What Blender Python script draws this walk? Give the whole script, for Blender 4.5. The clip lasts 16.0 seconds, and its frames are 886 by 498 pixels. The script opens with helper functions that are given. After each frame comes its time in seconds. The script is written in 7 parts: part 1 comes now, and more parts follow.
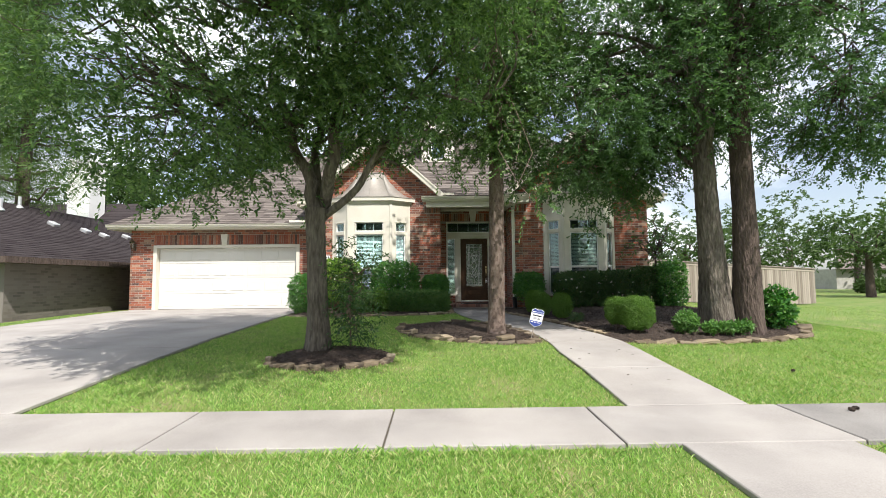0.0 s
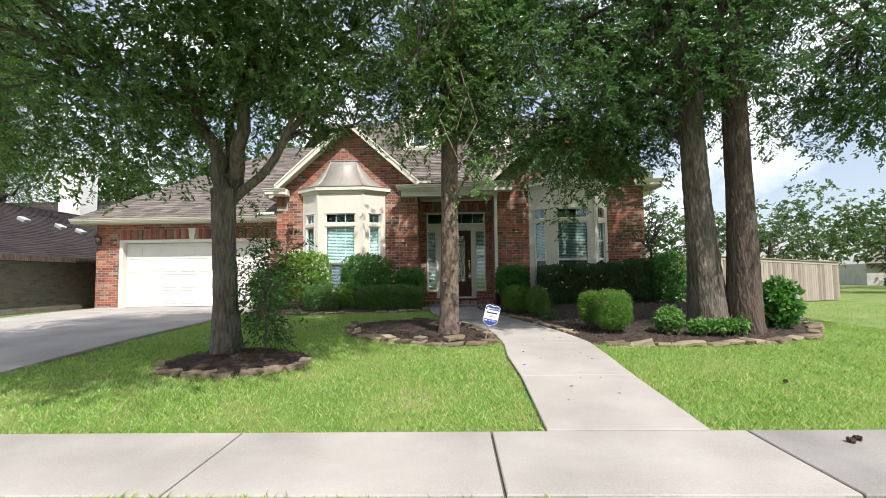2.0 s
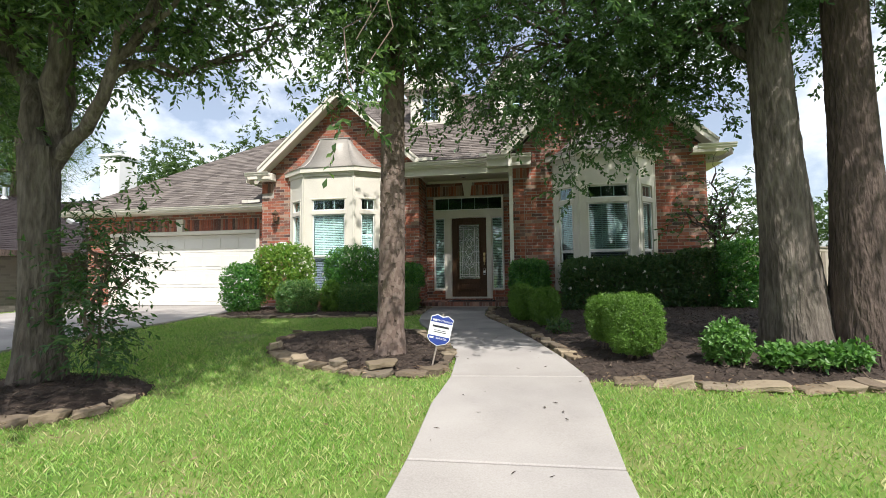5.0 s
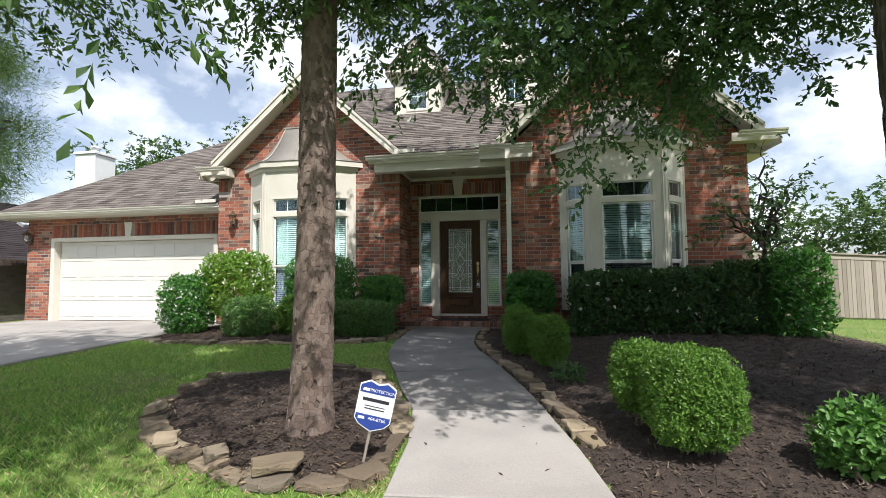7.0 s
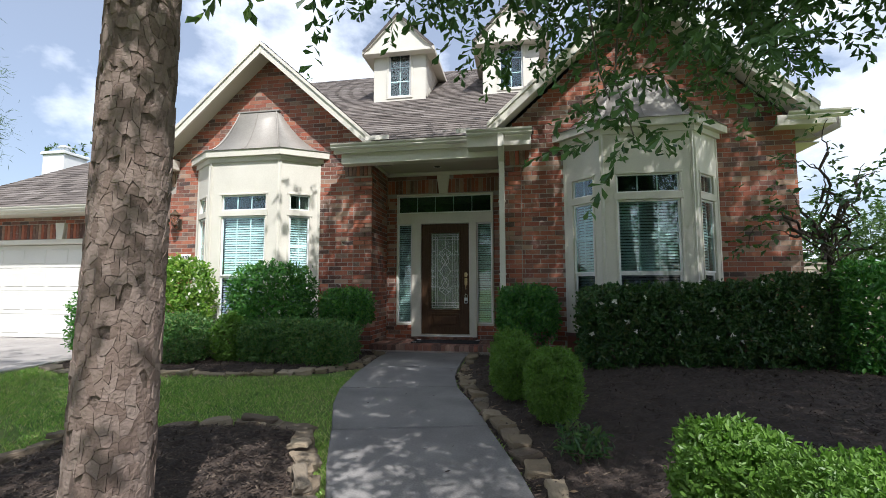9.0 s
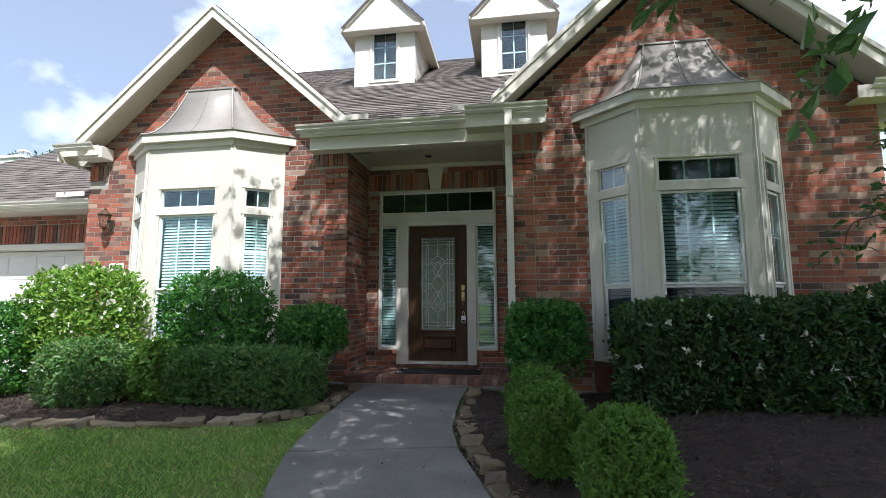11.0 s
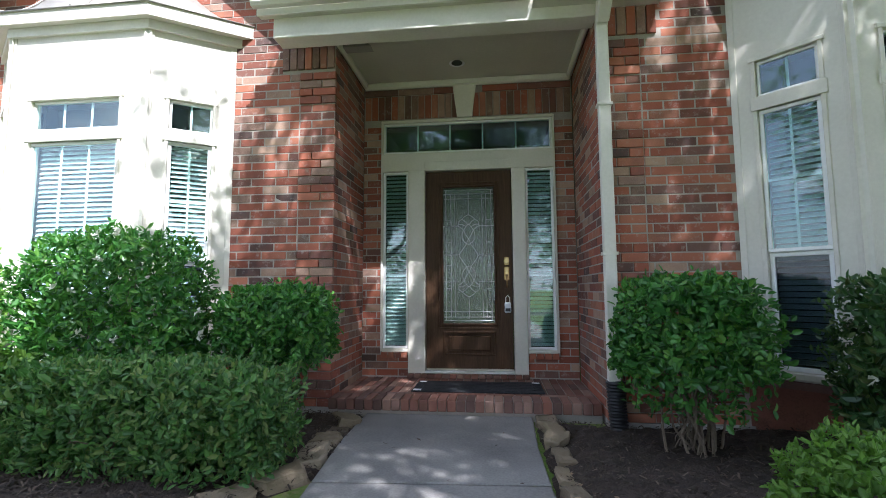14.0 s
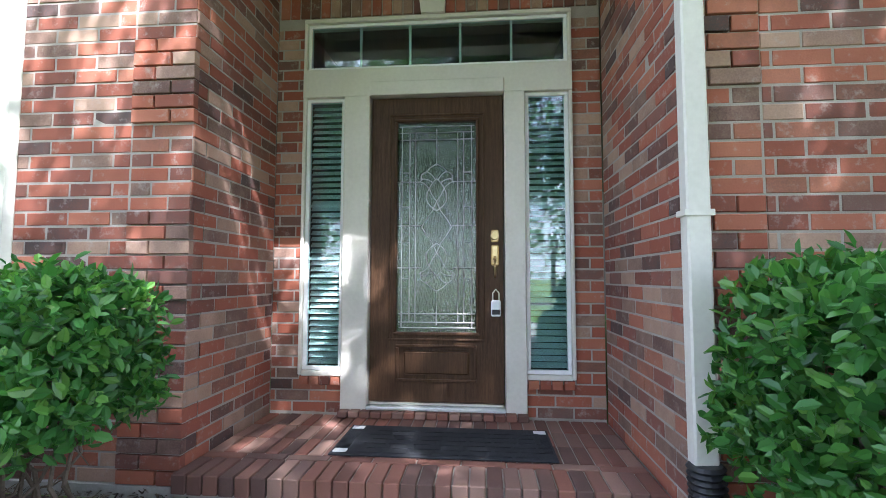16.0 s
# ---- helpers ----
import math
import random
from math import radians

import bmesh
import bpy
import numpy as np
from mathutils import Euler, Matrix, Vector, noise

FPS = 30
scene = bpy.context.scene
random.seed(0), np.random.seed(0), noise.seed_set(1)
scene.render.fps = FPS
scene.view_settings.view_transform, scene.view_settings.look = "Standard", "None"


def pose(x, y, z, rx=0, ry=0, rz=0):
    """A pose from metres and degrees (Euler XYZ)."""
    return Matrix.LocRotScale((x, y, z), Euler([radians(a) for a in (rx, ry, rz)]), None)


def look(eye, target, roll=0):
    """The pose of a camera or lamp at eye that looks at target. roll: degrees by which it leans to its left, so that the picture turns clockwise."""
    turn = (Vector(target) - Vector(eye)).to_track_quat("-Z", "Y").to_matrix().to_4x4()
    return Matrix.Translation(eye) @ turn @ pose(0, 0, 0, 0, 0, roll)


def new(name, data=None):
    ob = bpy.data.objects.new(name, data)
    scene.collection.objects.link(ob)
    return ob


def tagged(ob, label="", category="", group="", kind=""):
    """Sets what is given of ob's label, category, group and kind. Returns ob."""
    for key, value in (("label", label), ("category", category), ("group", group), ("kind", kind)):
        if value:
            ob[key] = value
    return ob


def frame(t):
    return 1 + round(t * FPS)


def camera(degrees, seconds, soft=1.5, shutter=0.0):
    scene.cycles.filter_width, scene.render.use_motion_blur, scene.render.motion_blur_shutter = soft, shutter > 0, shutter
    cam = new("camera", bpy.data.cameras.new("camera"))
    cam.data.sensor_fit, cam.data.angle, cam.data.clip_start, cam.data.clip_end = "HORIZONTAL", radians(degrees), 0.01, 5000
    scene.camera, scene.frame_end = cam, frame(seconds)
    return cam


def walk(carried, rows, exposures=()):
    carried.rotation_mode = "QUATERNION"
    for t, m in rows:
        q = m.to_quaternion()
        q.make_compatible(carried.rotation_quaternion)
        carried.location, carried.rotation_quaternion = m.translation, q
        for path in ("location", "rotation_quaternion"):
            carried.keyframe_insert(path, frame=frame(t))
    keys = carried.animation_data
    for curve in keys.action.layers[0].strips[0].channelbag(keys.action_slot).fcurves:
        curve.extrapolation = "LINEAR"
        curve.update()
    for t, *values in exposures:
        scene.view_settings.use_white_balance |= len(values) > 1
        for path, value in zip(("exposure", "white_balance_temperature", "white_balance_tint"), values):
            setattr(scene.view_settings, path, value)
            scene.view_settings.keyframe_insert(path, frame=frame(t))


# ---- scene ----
cam = camera(88.1, 16.0, 0.8)
PATH = [
    (0, 0.430, 2.673, 2.189, -0.88, 3.88, -0.52),
    (0.5, 0.739, 2.947, 2.174, -0.73, 3.83, -0.56),
    (1, 1.115, 3.241, 2.131, -0.07, 3.83, -0.57),
    (1.5, 1.428, 3.513, 2.085, 0.96, 3.75, -0.65),
    (2, 1.744, 3.834, 2.071, 1.42, 3.68, -0.77),
    (2.5, 2.092, 4.185, 2.051, 2.69, 3.59, -0.78),
    (3, 2.413, 4.592, 2.029, 3.76, 3.54, -0.83),
    (3.5, 2.686, 4.997, 2.004, 5.53, 3.55, -0.90),
    (4, 2.964, 5.481, 1.988, 7.34, 3.57, -0.85),
    (6.5, 3.312, 7.918, 2.267, 10.09, 2.98, -0.64),
    (7, 3.356, 8.431, 2.318, 10.12, 3.58, -0.54),
    (7.5, 3.368, 8.865, 2.342, 10.43, 4.41, -0.47),
    (8, 3.402, 9.326, 2.354, 10.59, 4.61, -0.33),
    (8.5, 3.428, 9.770, 2.360, 10.73, 4.87, -0.23),
    (9, 3.391, 10.202, 2.364, 9.97, 4.95, -0.07),
    (11.5, 2.936, 12.184, 2.381, 8.26, 7.04, -0.10),
    (12, 2.760, 12.526, 2.372, 7.40, 6.97, 0.16),
    (12.5, 2.563, 12.879, 2.365, 7.10, 6.92, 0.08),
    (13, 2.376, 13.292, 2.360, 6.99, 6.58, 0.11),
    (13.5, 2.244, 13.750, 2.335, 6.89, 6.01, -0.11),
    (14, 2.118, 14.204, 2.324, 6.50, 5.12, -0.31),
    (14.5, 2.103, 14.684, 2.339, 6.22, 4.31, -0.08),
    (15, 2.142, 15.177, 2.355, 6.22, 3.47, 0.08),
    (15.5, 2.189, 15.660, 2.339, 5.96, 3.57, 0.23),
    (16, 2.160, 16.066, 2.340, 5.00, 3.65, 0.12),
]
walk(cam, [(t, pose(x, y, z, 90 + pitch, 0, yaw) @ pose(0, 0, 0, 0, 0, roll)) for t, x, y, z, yaw, pitch, roll in PATH],
     [(0, 0.49, 6450, 10), (4, 0.47, 6400, 10), (8, 0.36, 6150, 10), (10, 0.5, 5900, 11), (12.5, 0.90, 5800, 12), (13.5, 1.24, 5700, 12), (14.5, 1.68, 5600, 13), (16, 2.4, 5550, 14)])

# ---- world, sun, exposure ----
SUN_EL, SUN_AZ = 54.0, 151.0          # degrees; azimuth clockwise from +y
sun_dir = Vector((math.sin(radians(SUN_AZ)) * math.cos(radians(SUN_EL)), math.cos(radians(SUN_AZ)) * math.cos(radians(SUN_EL)), math.sin(radians(SUN_EL))))
sun_data = bpy.data.lights.new("sun", "SUN")
sun_data.energy, sun_data.angle, sun_data.color = 4.9, radians(0.55), (1.0, 0.95, 0.87)
sun = new("sun", sun_data)
sun.matrix_world = look(sun_dir * 60, (0, 0, 0))

world = bpy.data.worlds.new("sky")
scene.world = world
world.use_nodes = True
wn, wl = world.node_tree.nodes, world.node_tree.links
wn.clear()
w_out, w_bg, w_sky = wn.new("ShaderNodeOutputWorld"), wn.new("ShaderNodeBackground"), wn.new("ShaderNodeTexSky")
w_sky.sky_type, w_sky.sun_disc = "NISHITA", False
w_sky.sun_elevation, w_sky.sun_rotation = radians(SUN_EL), radians(SUN_AZ)
w_sky.air_density, w_sky.dust_density, w_sky.ozone_density = 1.0, 1.6, 1.2
w_co, w_map, w_noise, w_ramp, w_mix = (wn.new("ShaderNodeTexCoord"), wn.new("ShaderNodeMapping"), wn.new("ShaderNodeTexNoise"),
                                       wn.new("ShaderNodeValToRGB"), wn.new("ShaderNodeMixRGB"))
w_map.inputs["Scale"].default_value = (1.0, 1.0, 1.5)
w_map.inputs["Location"].default_value = (0.35, 0.15, 0.0)
w_noise.inputs["Scale"].default_value, w_noise.inputs["Detail"].default_value, w_noise.inputs["Roughness"].default_value = 2.6, 8.0, 0.55
w_ramp.color_ramp.elements[0].position, w_ramp.color_ramp.elements[1].position = 0.485, 0.60
w_ramp.color_ramp.elements[0].color = (0.24, 0.24, 0.24, 1)
w_mix.inputs["Color2"].default_value = (9.2, 9.5, 10.0, 1)
wl.new(w_co.outputs["Generated"], w_map.inputs["Vector"])
wl.new(w_map.outputs["Vector"], w_noise.inputs["Vector"])
wl.new(w_noise.outputs["Fac"], w_ramp.inputs["Fac"])
wl.new(w_ramp.outputs["Color"], w_mix.inputs["Fac"])
wl.new(w_sky.outputs["Color"], w_mix.inputs["Color1"])
wl.new(w_mix.outputs["Color"], w_bg.inputs["Color"])
w_bg.inputs["Strength"].default_value = 0.110
wl.new(w_bg.outputs["Background"], w_out.inputs["Surface"])


# ---- materials ----
def material(name, colours, rough=0.7, scale=4.0, fine=60.0, bump=0.2, bump_d=0.004, metal=0.0, spec=0.5, per_piece=False, ramp=None, translucent=0.0, trans_colour=None, stretch=None, stain=0.0, coat=0.0):
    """A surface whose colour wanders between the given ones at two scales, with fine relief. per_piece: each piece takes its own shade."""
    m = bpy.data.materials.new(name)
    m.use_nodes = True
    n, l = m.node_tree.nodes, m.node_tree.links
    n.clear()
    out, bsdf = n.new("ShaderNodeOutputMaterial"), n.new("ShaderNodeBsdfPrincipled")
    geo, co = n.new("ShaderNodeNewGeometry"), n.new("ShaderNodeTexCoord")
    pos = geo.outputs["Position"]
    if stretch:
        mp = n.new("ShaderNodeMapping")
        mp.inputs["Scale"].default_value = stretch
        l.new(pos, mp.inputs["Vector"])
        pos = mp.outputs["Vector"]
    big, small = n.new("ShaderNodeTexNoise"), n.new("ShaderNodeTexNoise")
    big.inputs["Scale"].default_value, big.inputs["Detail"].default_value = scale, 5
    small.inputs["Scale"].default_value, small.inputs["Detail"].default_value = fine, 4
    l.new(pos, big.inputs["Vector"])
    l.new(pos, small.inputs["Vector"])
    mixn = n.new("ShaderNodeMath")
    mixn.operation = "MULTIPLY_ADD"
    mixn.inputs[1].default_value = 0.45
    half = n.new("ShaderNodeMath")
    half.operation = "MULTIPLY"
    half.inputs[1].default_value = 0.55
    l.new(small.outputs["Fac"], mixn.inputs[0])
    l.new(big.outputs["Fac"], half.inputs[0])
    l.new(half.outputs[0], mixn.inputs[2])
    fac = mixn.outputs[0]
    if per_piece:
        info = n.new("ShaderNodeObjectInfo")
        add, frac, blend = n.new("ShaderNodeMath"), n.new("ShaderNodeMath"), n.new("ShaderNodeMath")
        add.operation, frac.operation = "ADD", "FRACT"
        l.new(info.outputs["Random"], add.inputs[0])
        l.new(geo.outputs["Random Per Island"], add.inputs[1])
        l.new(add.outputs[0], frac.inputs[0])
        blend.operation = "MULTIPLY_ADD"
        blend.inputs[1].default_value = 0.16
        sub = n.new("ShaderNodeMath")
        sub.operation = "SUBTRACT"
        sub.inputs[1].default_value = 0.08
        l.new(fac, blend.inputs[0])
        l.new(frac.outputs[0], sub.inputs[0])
        l.new(sub.outputs[0], blend.inputs[2])
        fac = blend.outputs[0]
    cr = n.new("ShaderNodeValToRGB")
    el = cr.color_ramp.elements
    k = len(colours)
    spots = ramp or ([i / (k - 1) for i in range(k)] if per_piece else [0.34 + 0.32 * i / max(1, k - 1) for i in range(k)])
    while len(el) < k:
        el.new(0.5)
    for e, p, c in zip(el, spots, colours):
        e.position, e.color = p, (*c, 1)
    l.new(fac, cr.inputs["Fac"])
    colour = cr.outputs["Color"]
    if stain:
        sn, sr, sm = n.new("ShaderNodeTexNoise"), n.new("ShaderNodeValToRGB"), n.new("ShaderNodeMixRGB")
        sn.inputs["Scale"].default_value, sn.inputs["Detail"].default_value = 0.9, 7
        sr.color_ramp.elements[0].position, sr.color_ramp.elements[1].position = 0.42, 0.72
        sr.color_ramp.elements[0].color, sr.color_ramp.elements[1].color = (1, 1, 1, 1), (1 - stain, 1 - stain, 1 - 0.95 * stain, 1)
        l.new(geo.outputs["Position"], sn.inputs["Vector"])
        l.new(sn.outputs["Fac"], sr.inputs["Fac"])
        sm.blend_type = "MULTIPLY"
        sm.inputs["Fac"].default_value = 1
        l.new(colour, sm.inputs["Color1"])
        l.new(sr.outputs["Color"], sm.inputs["Color2"])
        colour = sm.outputs["Color"]
    l.new(colour, bsdf.inputs["Base Color"])
    bsdf.inputs["Roughness"].default_value, bsdf.inputs["Metallic"].default_value = rough, metal
    bsdf.inputs["Specular IOR Level"].default_value = spec
    bsdf.inputs["Coat Weight"].default_value = coat
    if bump:
        bp = n.new("ShaderNodeBump")
        bp.inputs["Strength"].default_value, bp.inputs["Distance"].default_value = bump, bump_d
        l.new(small.outputs["Fac"], bp.inputs["Height"])
        l.new(bp.outputs["Normal"], bsdf.inputs["Normal"])
    if translucent:
        tr, mx, tc = n.new("ShaderNodeBsdfTranslucent"), n.new("ShaderNodeMixShader"), n.new("ShaderNodeMixRGB")
        tc.blend_type = "MULTIPLY"
        tc.inputs["Fac"].default_value = 1
        tc.inputs["Color2"].default_value = (*(trans_colour or (1.6, 1.7, 0.7)), 1)
        l.new(colour, tc.inputs["Color1"])
        l.new(tc.outputs["Color"], tr.inputs["Color"])
        mx.inputs["Fac"].default_value = translucent
        l.new(bsdf.outputs[0], mx.inputs[1])
        l.new(tr.outputs[0], mx.inputs[2])
        l.new(mx.outputs[0], out.inputs["Surface"])
    else:
        l.new(bsdf.outputs[0], out.inputs["Surface"])
    return m


def glass_material(name, tint=(0.95, 0.98, 0.97), rough=0.0, ior=1.5):
    m = bpy.data.materials.new(name)
    m.use_nodes = True
    b = m.node_tree.nodes["Principled BSDF"]
    b.inputs["Base Color"].default_value = (*tint, 1)
    b.inputs["Roughness"].default_value, b.inputs["IOR"].default_value, b.inputs["Transmission Weight"].default_value = rough, ior, 1.0
    if rough:
        n, l = m.node_tree.nodes, m.node_tree.links
        t, bp = n.new("ShaderNodeTexNoise"), n.new("ShaderNodeBump")
        t.inputs["Scale"].default_value = 45
        bp.inputs["Strength"].default_value, bp.inputs["Distance"].default_value = 0.5, 0.01
        l.new(t.outputs["Fac"], bp.inputs["Height"])
        l.new(bp.outputs["Normal"], b.inputs["Normal"])
    return m


BRICK_TONES = [(0.075, 0.052, 0.048), (0.235, 0.070, 0.042), (0.33, 0.098, 0.056), (0.40, 0.150, 0.088), (0.115, 0.062, 0.050), (0.42, 0.27, 0.195), (0.155, 0.085, 0.068), (0.28, 0.082, 0.050), (0.36, 0.125, 0.074)]
M_BRICK = material("brick", BRICK_TONES, 0.88, 9, 120, 0.35, 0.002, per_piece=True)
# pale lime wash left in patches on the brick faces
_n, _l = M_BRICK.node_tree.nodes, M_BRICK.node_tree.links
_b = next(q for q in _n if q.type == "BSDF_PRINCIPLED")
_src = _b.inputs["Base Color"].links[0].from_socket
_nz, _rp, _mx = _n.new("ShaderNodeTexNoise"), _n.new("ShaderNodeValToRGB"), _n.new("ShaderNodeMixRGB")
_nz.inputs["Scale"].default_value, _nz.inputs["Detail"].default_value, _nz.inputs["Roughness"].default_value = 17.0, 7, 0.7
_rp.color_ramp.elements[0].position, _rp.color_ramp.elements[1].position = 0.56, 0.86
_geo = next(q for q in _n if q.type == "NEW_GEOMETRY")
_l.new(_geo.outputs["Position"], _nz.inputs["Vector"])
_l.new(_nz.outputs["Fac"], _rp.inputs["Fac"])
_l.new(_rp.outputs["Color"], _mx.inputs["Fac"])
_l.new(_src, _mx.inputs["Color1"])
_mx.inputs["Color2"].default_value = (0.42, 0.37, 0.33, 1)
_l.new(_mx.outputs["Color"], _b.inputs["Base Color"])

M_MORTAR = material("mortar", [(0.30, 0.265, 0.23), (0.40, 0.355, 0.315)], 0.95, 6, 150, 0.3)
M_NBRICK = material("neighbour_brick", [(0.122, 0.108, 0.101), (0.194, 0.173, 0.158), (0.158, 0.137, 0.126)], 0.9, 8, 90, 0.4, per_piece=True)
M_TRIM = material("cream_trim_paint", [(0.66, 0.62, 0.54), (0.74, 0.70, 0.62)], 0.55, 2.5, 40, 0.08, 0.002, stain=0.10)
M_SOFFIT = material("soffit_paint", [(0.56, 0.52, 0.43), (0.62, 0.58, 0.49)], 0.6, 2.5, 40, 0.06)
M_WHITE = material("white_vinyl", [(0.78, 0.78, 0.77), (0.84, 0.84, 0.83)], 0.4, 5, 60, 0.03)
M_BLIND = material("blind_slat", [(0.74, 0.77, 0.76), (0.80, 0.83, 0.82)], 0.5, 5, 60, 0.03)
M_GARAGE = material("garage_door_paint", [(0.66, 0.64, 0.595), (0.72, 0.70, 0.655)], 0.5, 1.5, 30, 0.06, stain=0.06)
M_SHINGLE = material("asphalt_shingle", [(0.075, 0.064, 0.058), (0.135, 0.115, 0.105), (0.18, 0.155, 0.14), (0.11, 0.094, 0.086), (0.205, 0.18, 0.165)], 0.93, 3, 220, 0.6, 0.003, per_piece=True, spec=0.2)
M_NSHINGLE = material("neighbour_shingle", [(0.032, 0.026, 0.028), (0.052, 0.044, 0.046), (0.04, 0.034, 0.036)], 0.95, 3, 220, 0.6, 0.003, per_piece=True, spec=0.1)
M_COPPER = material("weathered_metal_roof", [(0.29, 0.27, 0.245), (0.38, 0.355, 0.325)], 0.5, 3, 30, 0.15, metal=0.25, stain=0.25)
M_CONCRETE = material("concrete", [(0.285, 0.262, 0.245), (0.345, 0.32, 0.30), (0.39, 0.365, 0.345)], 0.9, 1.3, 90, 0.35, 0.003, stain=0.22)
# concrete darkened to carry the shade over the upper walk
M_CONCRETE_SHADED = material("shaded_walk_concrete", [(0.160, 0.152, 0.144), (0.212, 0.200, 0.192), (0.256, 0.244, 0.232)], 0.92, 2.2, 70, 0.4, 0.003, stain=0.3)
M_CONCRETE_WORN = material("worn_concrete", [(0.19, 0.178, 0.168), (0.25, 0.235, 0.222), (0.30, 0.285, 0.27)], 0.92, 1.1, 80, 0.4, 0.003, stain=0.35)
M_JOINT = material("joint_dirt", [(0.09, 0.075, 0.055), (0.14, 0.12, 0.09)], 0.95, 12, 120, 0.6)
M_FOUND = material("foundation_concrete", [(0.36, 0.34, 0.31), (0.46, 0.44, 0.41)], 0.9, 3, 70, 0.4, stain=0.25)
M_SOIL = material("lawn_soil", [(0.06, 0.115, 0.016), (0.10, 0.175, 0.024), (0.15, 0.19, 0.045), (0.23, 0.20, 0.10)], 0.95, 1.2, 35, 0.7, 0.02)
M_MULCH = material("bark_mulch", [(0.024, 0.016, 0.012), (0.044, 0.030, 0.023), (0.066, 0.047, 0.036)], 0.95, 9, 70, 0.9, 0.02)
M_CHIP = material("mulch_chip", [(0.024, 0.016, 0.012), (0.052, 0.034, 0.025), (0.088, 0.062, 0.046), (0.038, 0.027, 0.021), (0.150, 0.115, 0.086)], 0.9, 20, 120, 0.4, per_piece=True)
M_DRY = material("dry_leaf", [(0.11, 0.07, 0.04), (0.20, 0.135, 0.08), (0.29, 0.21, 0.13), (0.15, 0.09, 0.05)], 0.8, 20, 90, 0.1, per_piece=True)
M_STONE = material("edging_sandstone", [(0.12, 0.09, 0.063), (0.25, 0.195, 0.125), (0.165, 0.125, 0.088), (0.33, 0.265, 0.18), (0.19, 0.155, 0.115)], 0.92, 7, 60, 0.9, 0.01, stain=0.35, per_piece=True)
M_BARK_OAK = material("oak_bark", [(0.055, 0.044, 0.035), (0.125, 0.104, 0.085), (0.20, 0.172, 0.144)], 0.95, 7, 28, 1.0, 0.05, stretch=(1, 1, 0.22))
M_BARK_PINE = material("pine_bark", [(0.12, 0.083, 0.066), (0.165, 0.12, 0.098), (0.21, 0.16, 0.135), (0.145, 0.102, 0.083)], 0.95, 14, 60, 0.8, 0.012, per_piece=True)
M_BARK_CRACK = material("pine_bark_crack", [(0.084, 0.060, 0.048), (0.140, 0.105, 0.084)], 0.95, 12, 60, 0.9, 0.015)
M_BARK_DARK = material("dark_bark", [(0.042, 0.030, 0.025), (0.090, 0.064, 0.053), (0.135, 0.098, 0.082)], 0.95, 8, 30, 1.0, 0.05, stretch=(1, 1, 0.25))
M_TWIG = material("twig_wood", [(0.11, 0.08, 0.055), (0.19, 0.15, 0.11)], 0.9, 20, 90, 0.3)


def leaf_material(name, tones, rough=0.45, translucent=0.34, trans=(1.25, 1.5, 0.8)):
    return material(name, tones, rough, 3, 40, 0.0, per_piece=True, translucent=translucent, trans_colour=trans, spec=0.45)


M_LEAF_OAK = leaf_material("oak_leaf", [(0.055, 0.105, 0.040), (0.088, 0.155, 0.057), (0.125, 0.205, 0.074), (0.185, 0.275, 0.092)], 0.32, 0.42)
M_LEAF_WATER = leaf_material("water_oak_leaf", [(0.048, 0.098, 0.040), (0.080, 0.150, 0.057), (0.118, 0.200, 0.074)], 0.32, 0.42)
M_LEAF_PINE = leaf_material("pine_needle", [(0.05, 0.10, 0.02), (0.08, 0.14, 0.028), (0.11, 0.175, 0.035)], 0.5)
M_LEAF_BOX = leaf_material("boxwood_leaf", [(0.072, 0.150, 0.023), (0.111, 0.215, 0.034), (0.156, 0.273, 0.046), (0.091, 0.182, 0.026)])
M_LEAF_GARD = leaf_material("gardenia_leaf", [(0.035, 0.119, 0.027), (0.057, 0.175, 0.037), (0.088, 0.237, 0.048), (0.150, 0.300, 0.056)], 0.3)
# gardenia leaf made paler and yellower, sunlight put into its colour
M_LEAF_SUN = leaf_material("sunlit_gardenia_leaf", [(0.09, 0.19, 0.03), (0.14, 0.26, 0.04), (0.20, 0.33, 0.055), (0.28, 0.38, 0.07)], 0.3)
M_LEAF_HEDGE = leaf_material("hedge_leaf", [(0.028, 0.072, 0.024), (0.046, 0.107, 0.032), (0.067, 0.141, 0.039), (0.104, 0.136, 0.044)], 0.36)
# mottled leaf: hedge_leaf tones times about 1.7, brighter light put into the colour
M_LEAF_MOTTLE_LIT = leaf_material("lit_mottled_hedge_leaf", [(0.049, 0.121, 0.037), (0.081, 0.178, 0.052), (0.121, 0.241, 0.064), (0.196, 0.247, 0.086)], 0.36)
M_LEAF_NAND = leaf_material("groundcover_leaf", [(0.070, 0.168, 0.042), (0.112, 0.238, 0.056), (0.154, 0.294, 0.070)])
M_LEAF_FAR = leaf_material("far_foliage", [(0.040, 0.078, 0.022), (0.065, 0.115, 0.03), (0.095, 0.15, 0.04)], 0.5)
M_GRASS = leaf_material("grass_blade", [(0.11, 0.23, 0.042), (0.19, 0.36, 0.068), (0.27, 0.45, 0.10), (0.39, 0.52, 0.17), (0.58, 0.51, 0.31)], 0.42, 0.35, (1.35, 1.4, 0.75))
M_PETAL = material("white_petal", [(0.78, 0.76, 0.66), (0.86, 0.85, 0.78)], 0.6, 10, 60, 0.0, translucent=0.25, trans_colour=(1, 1, 0.9))
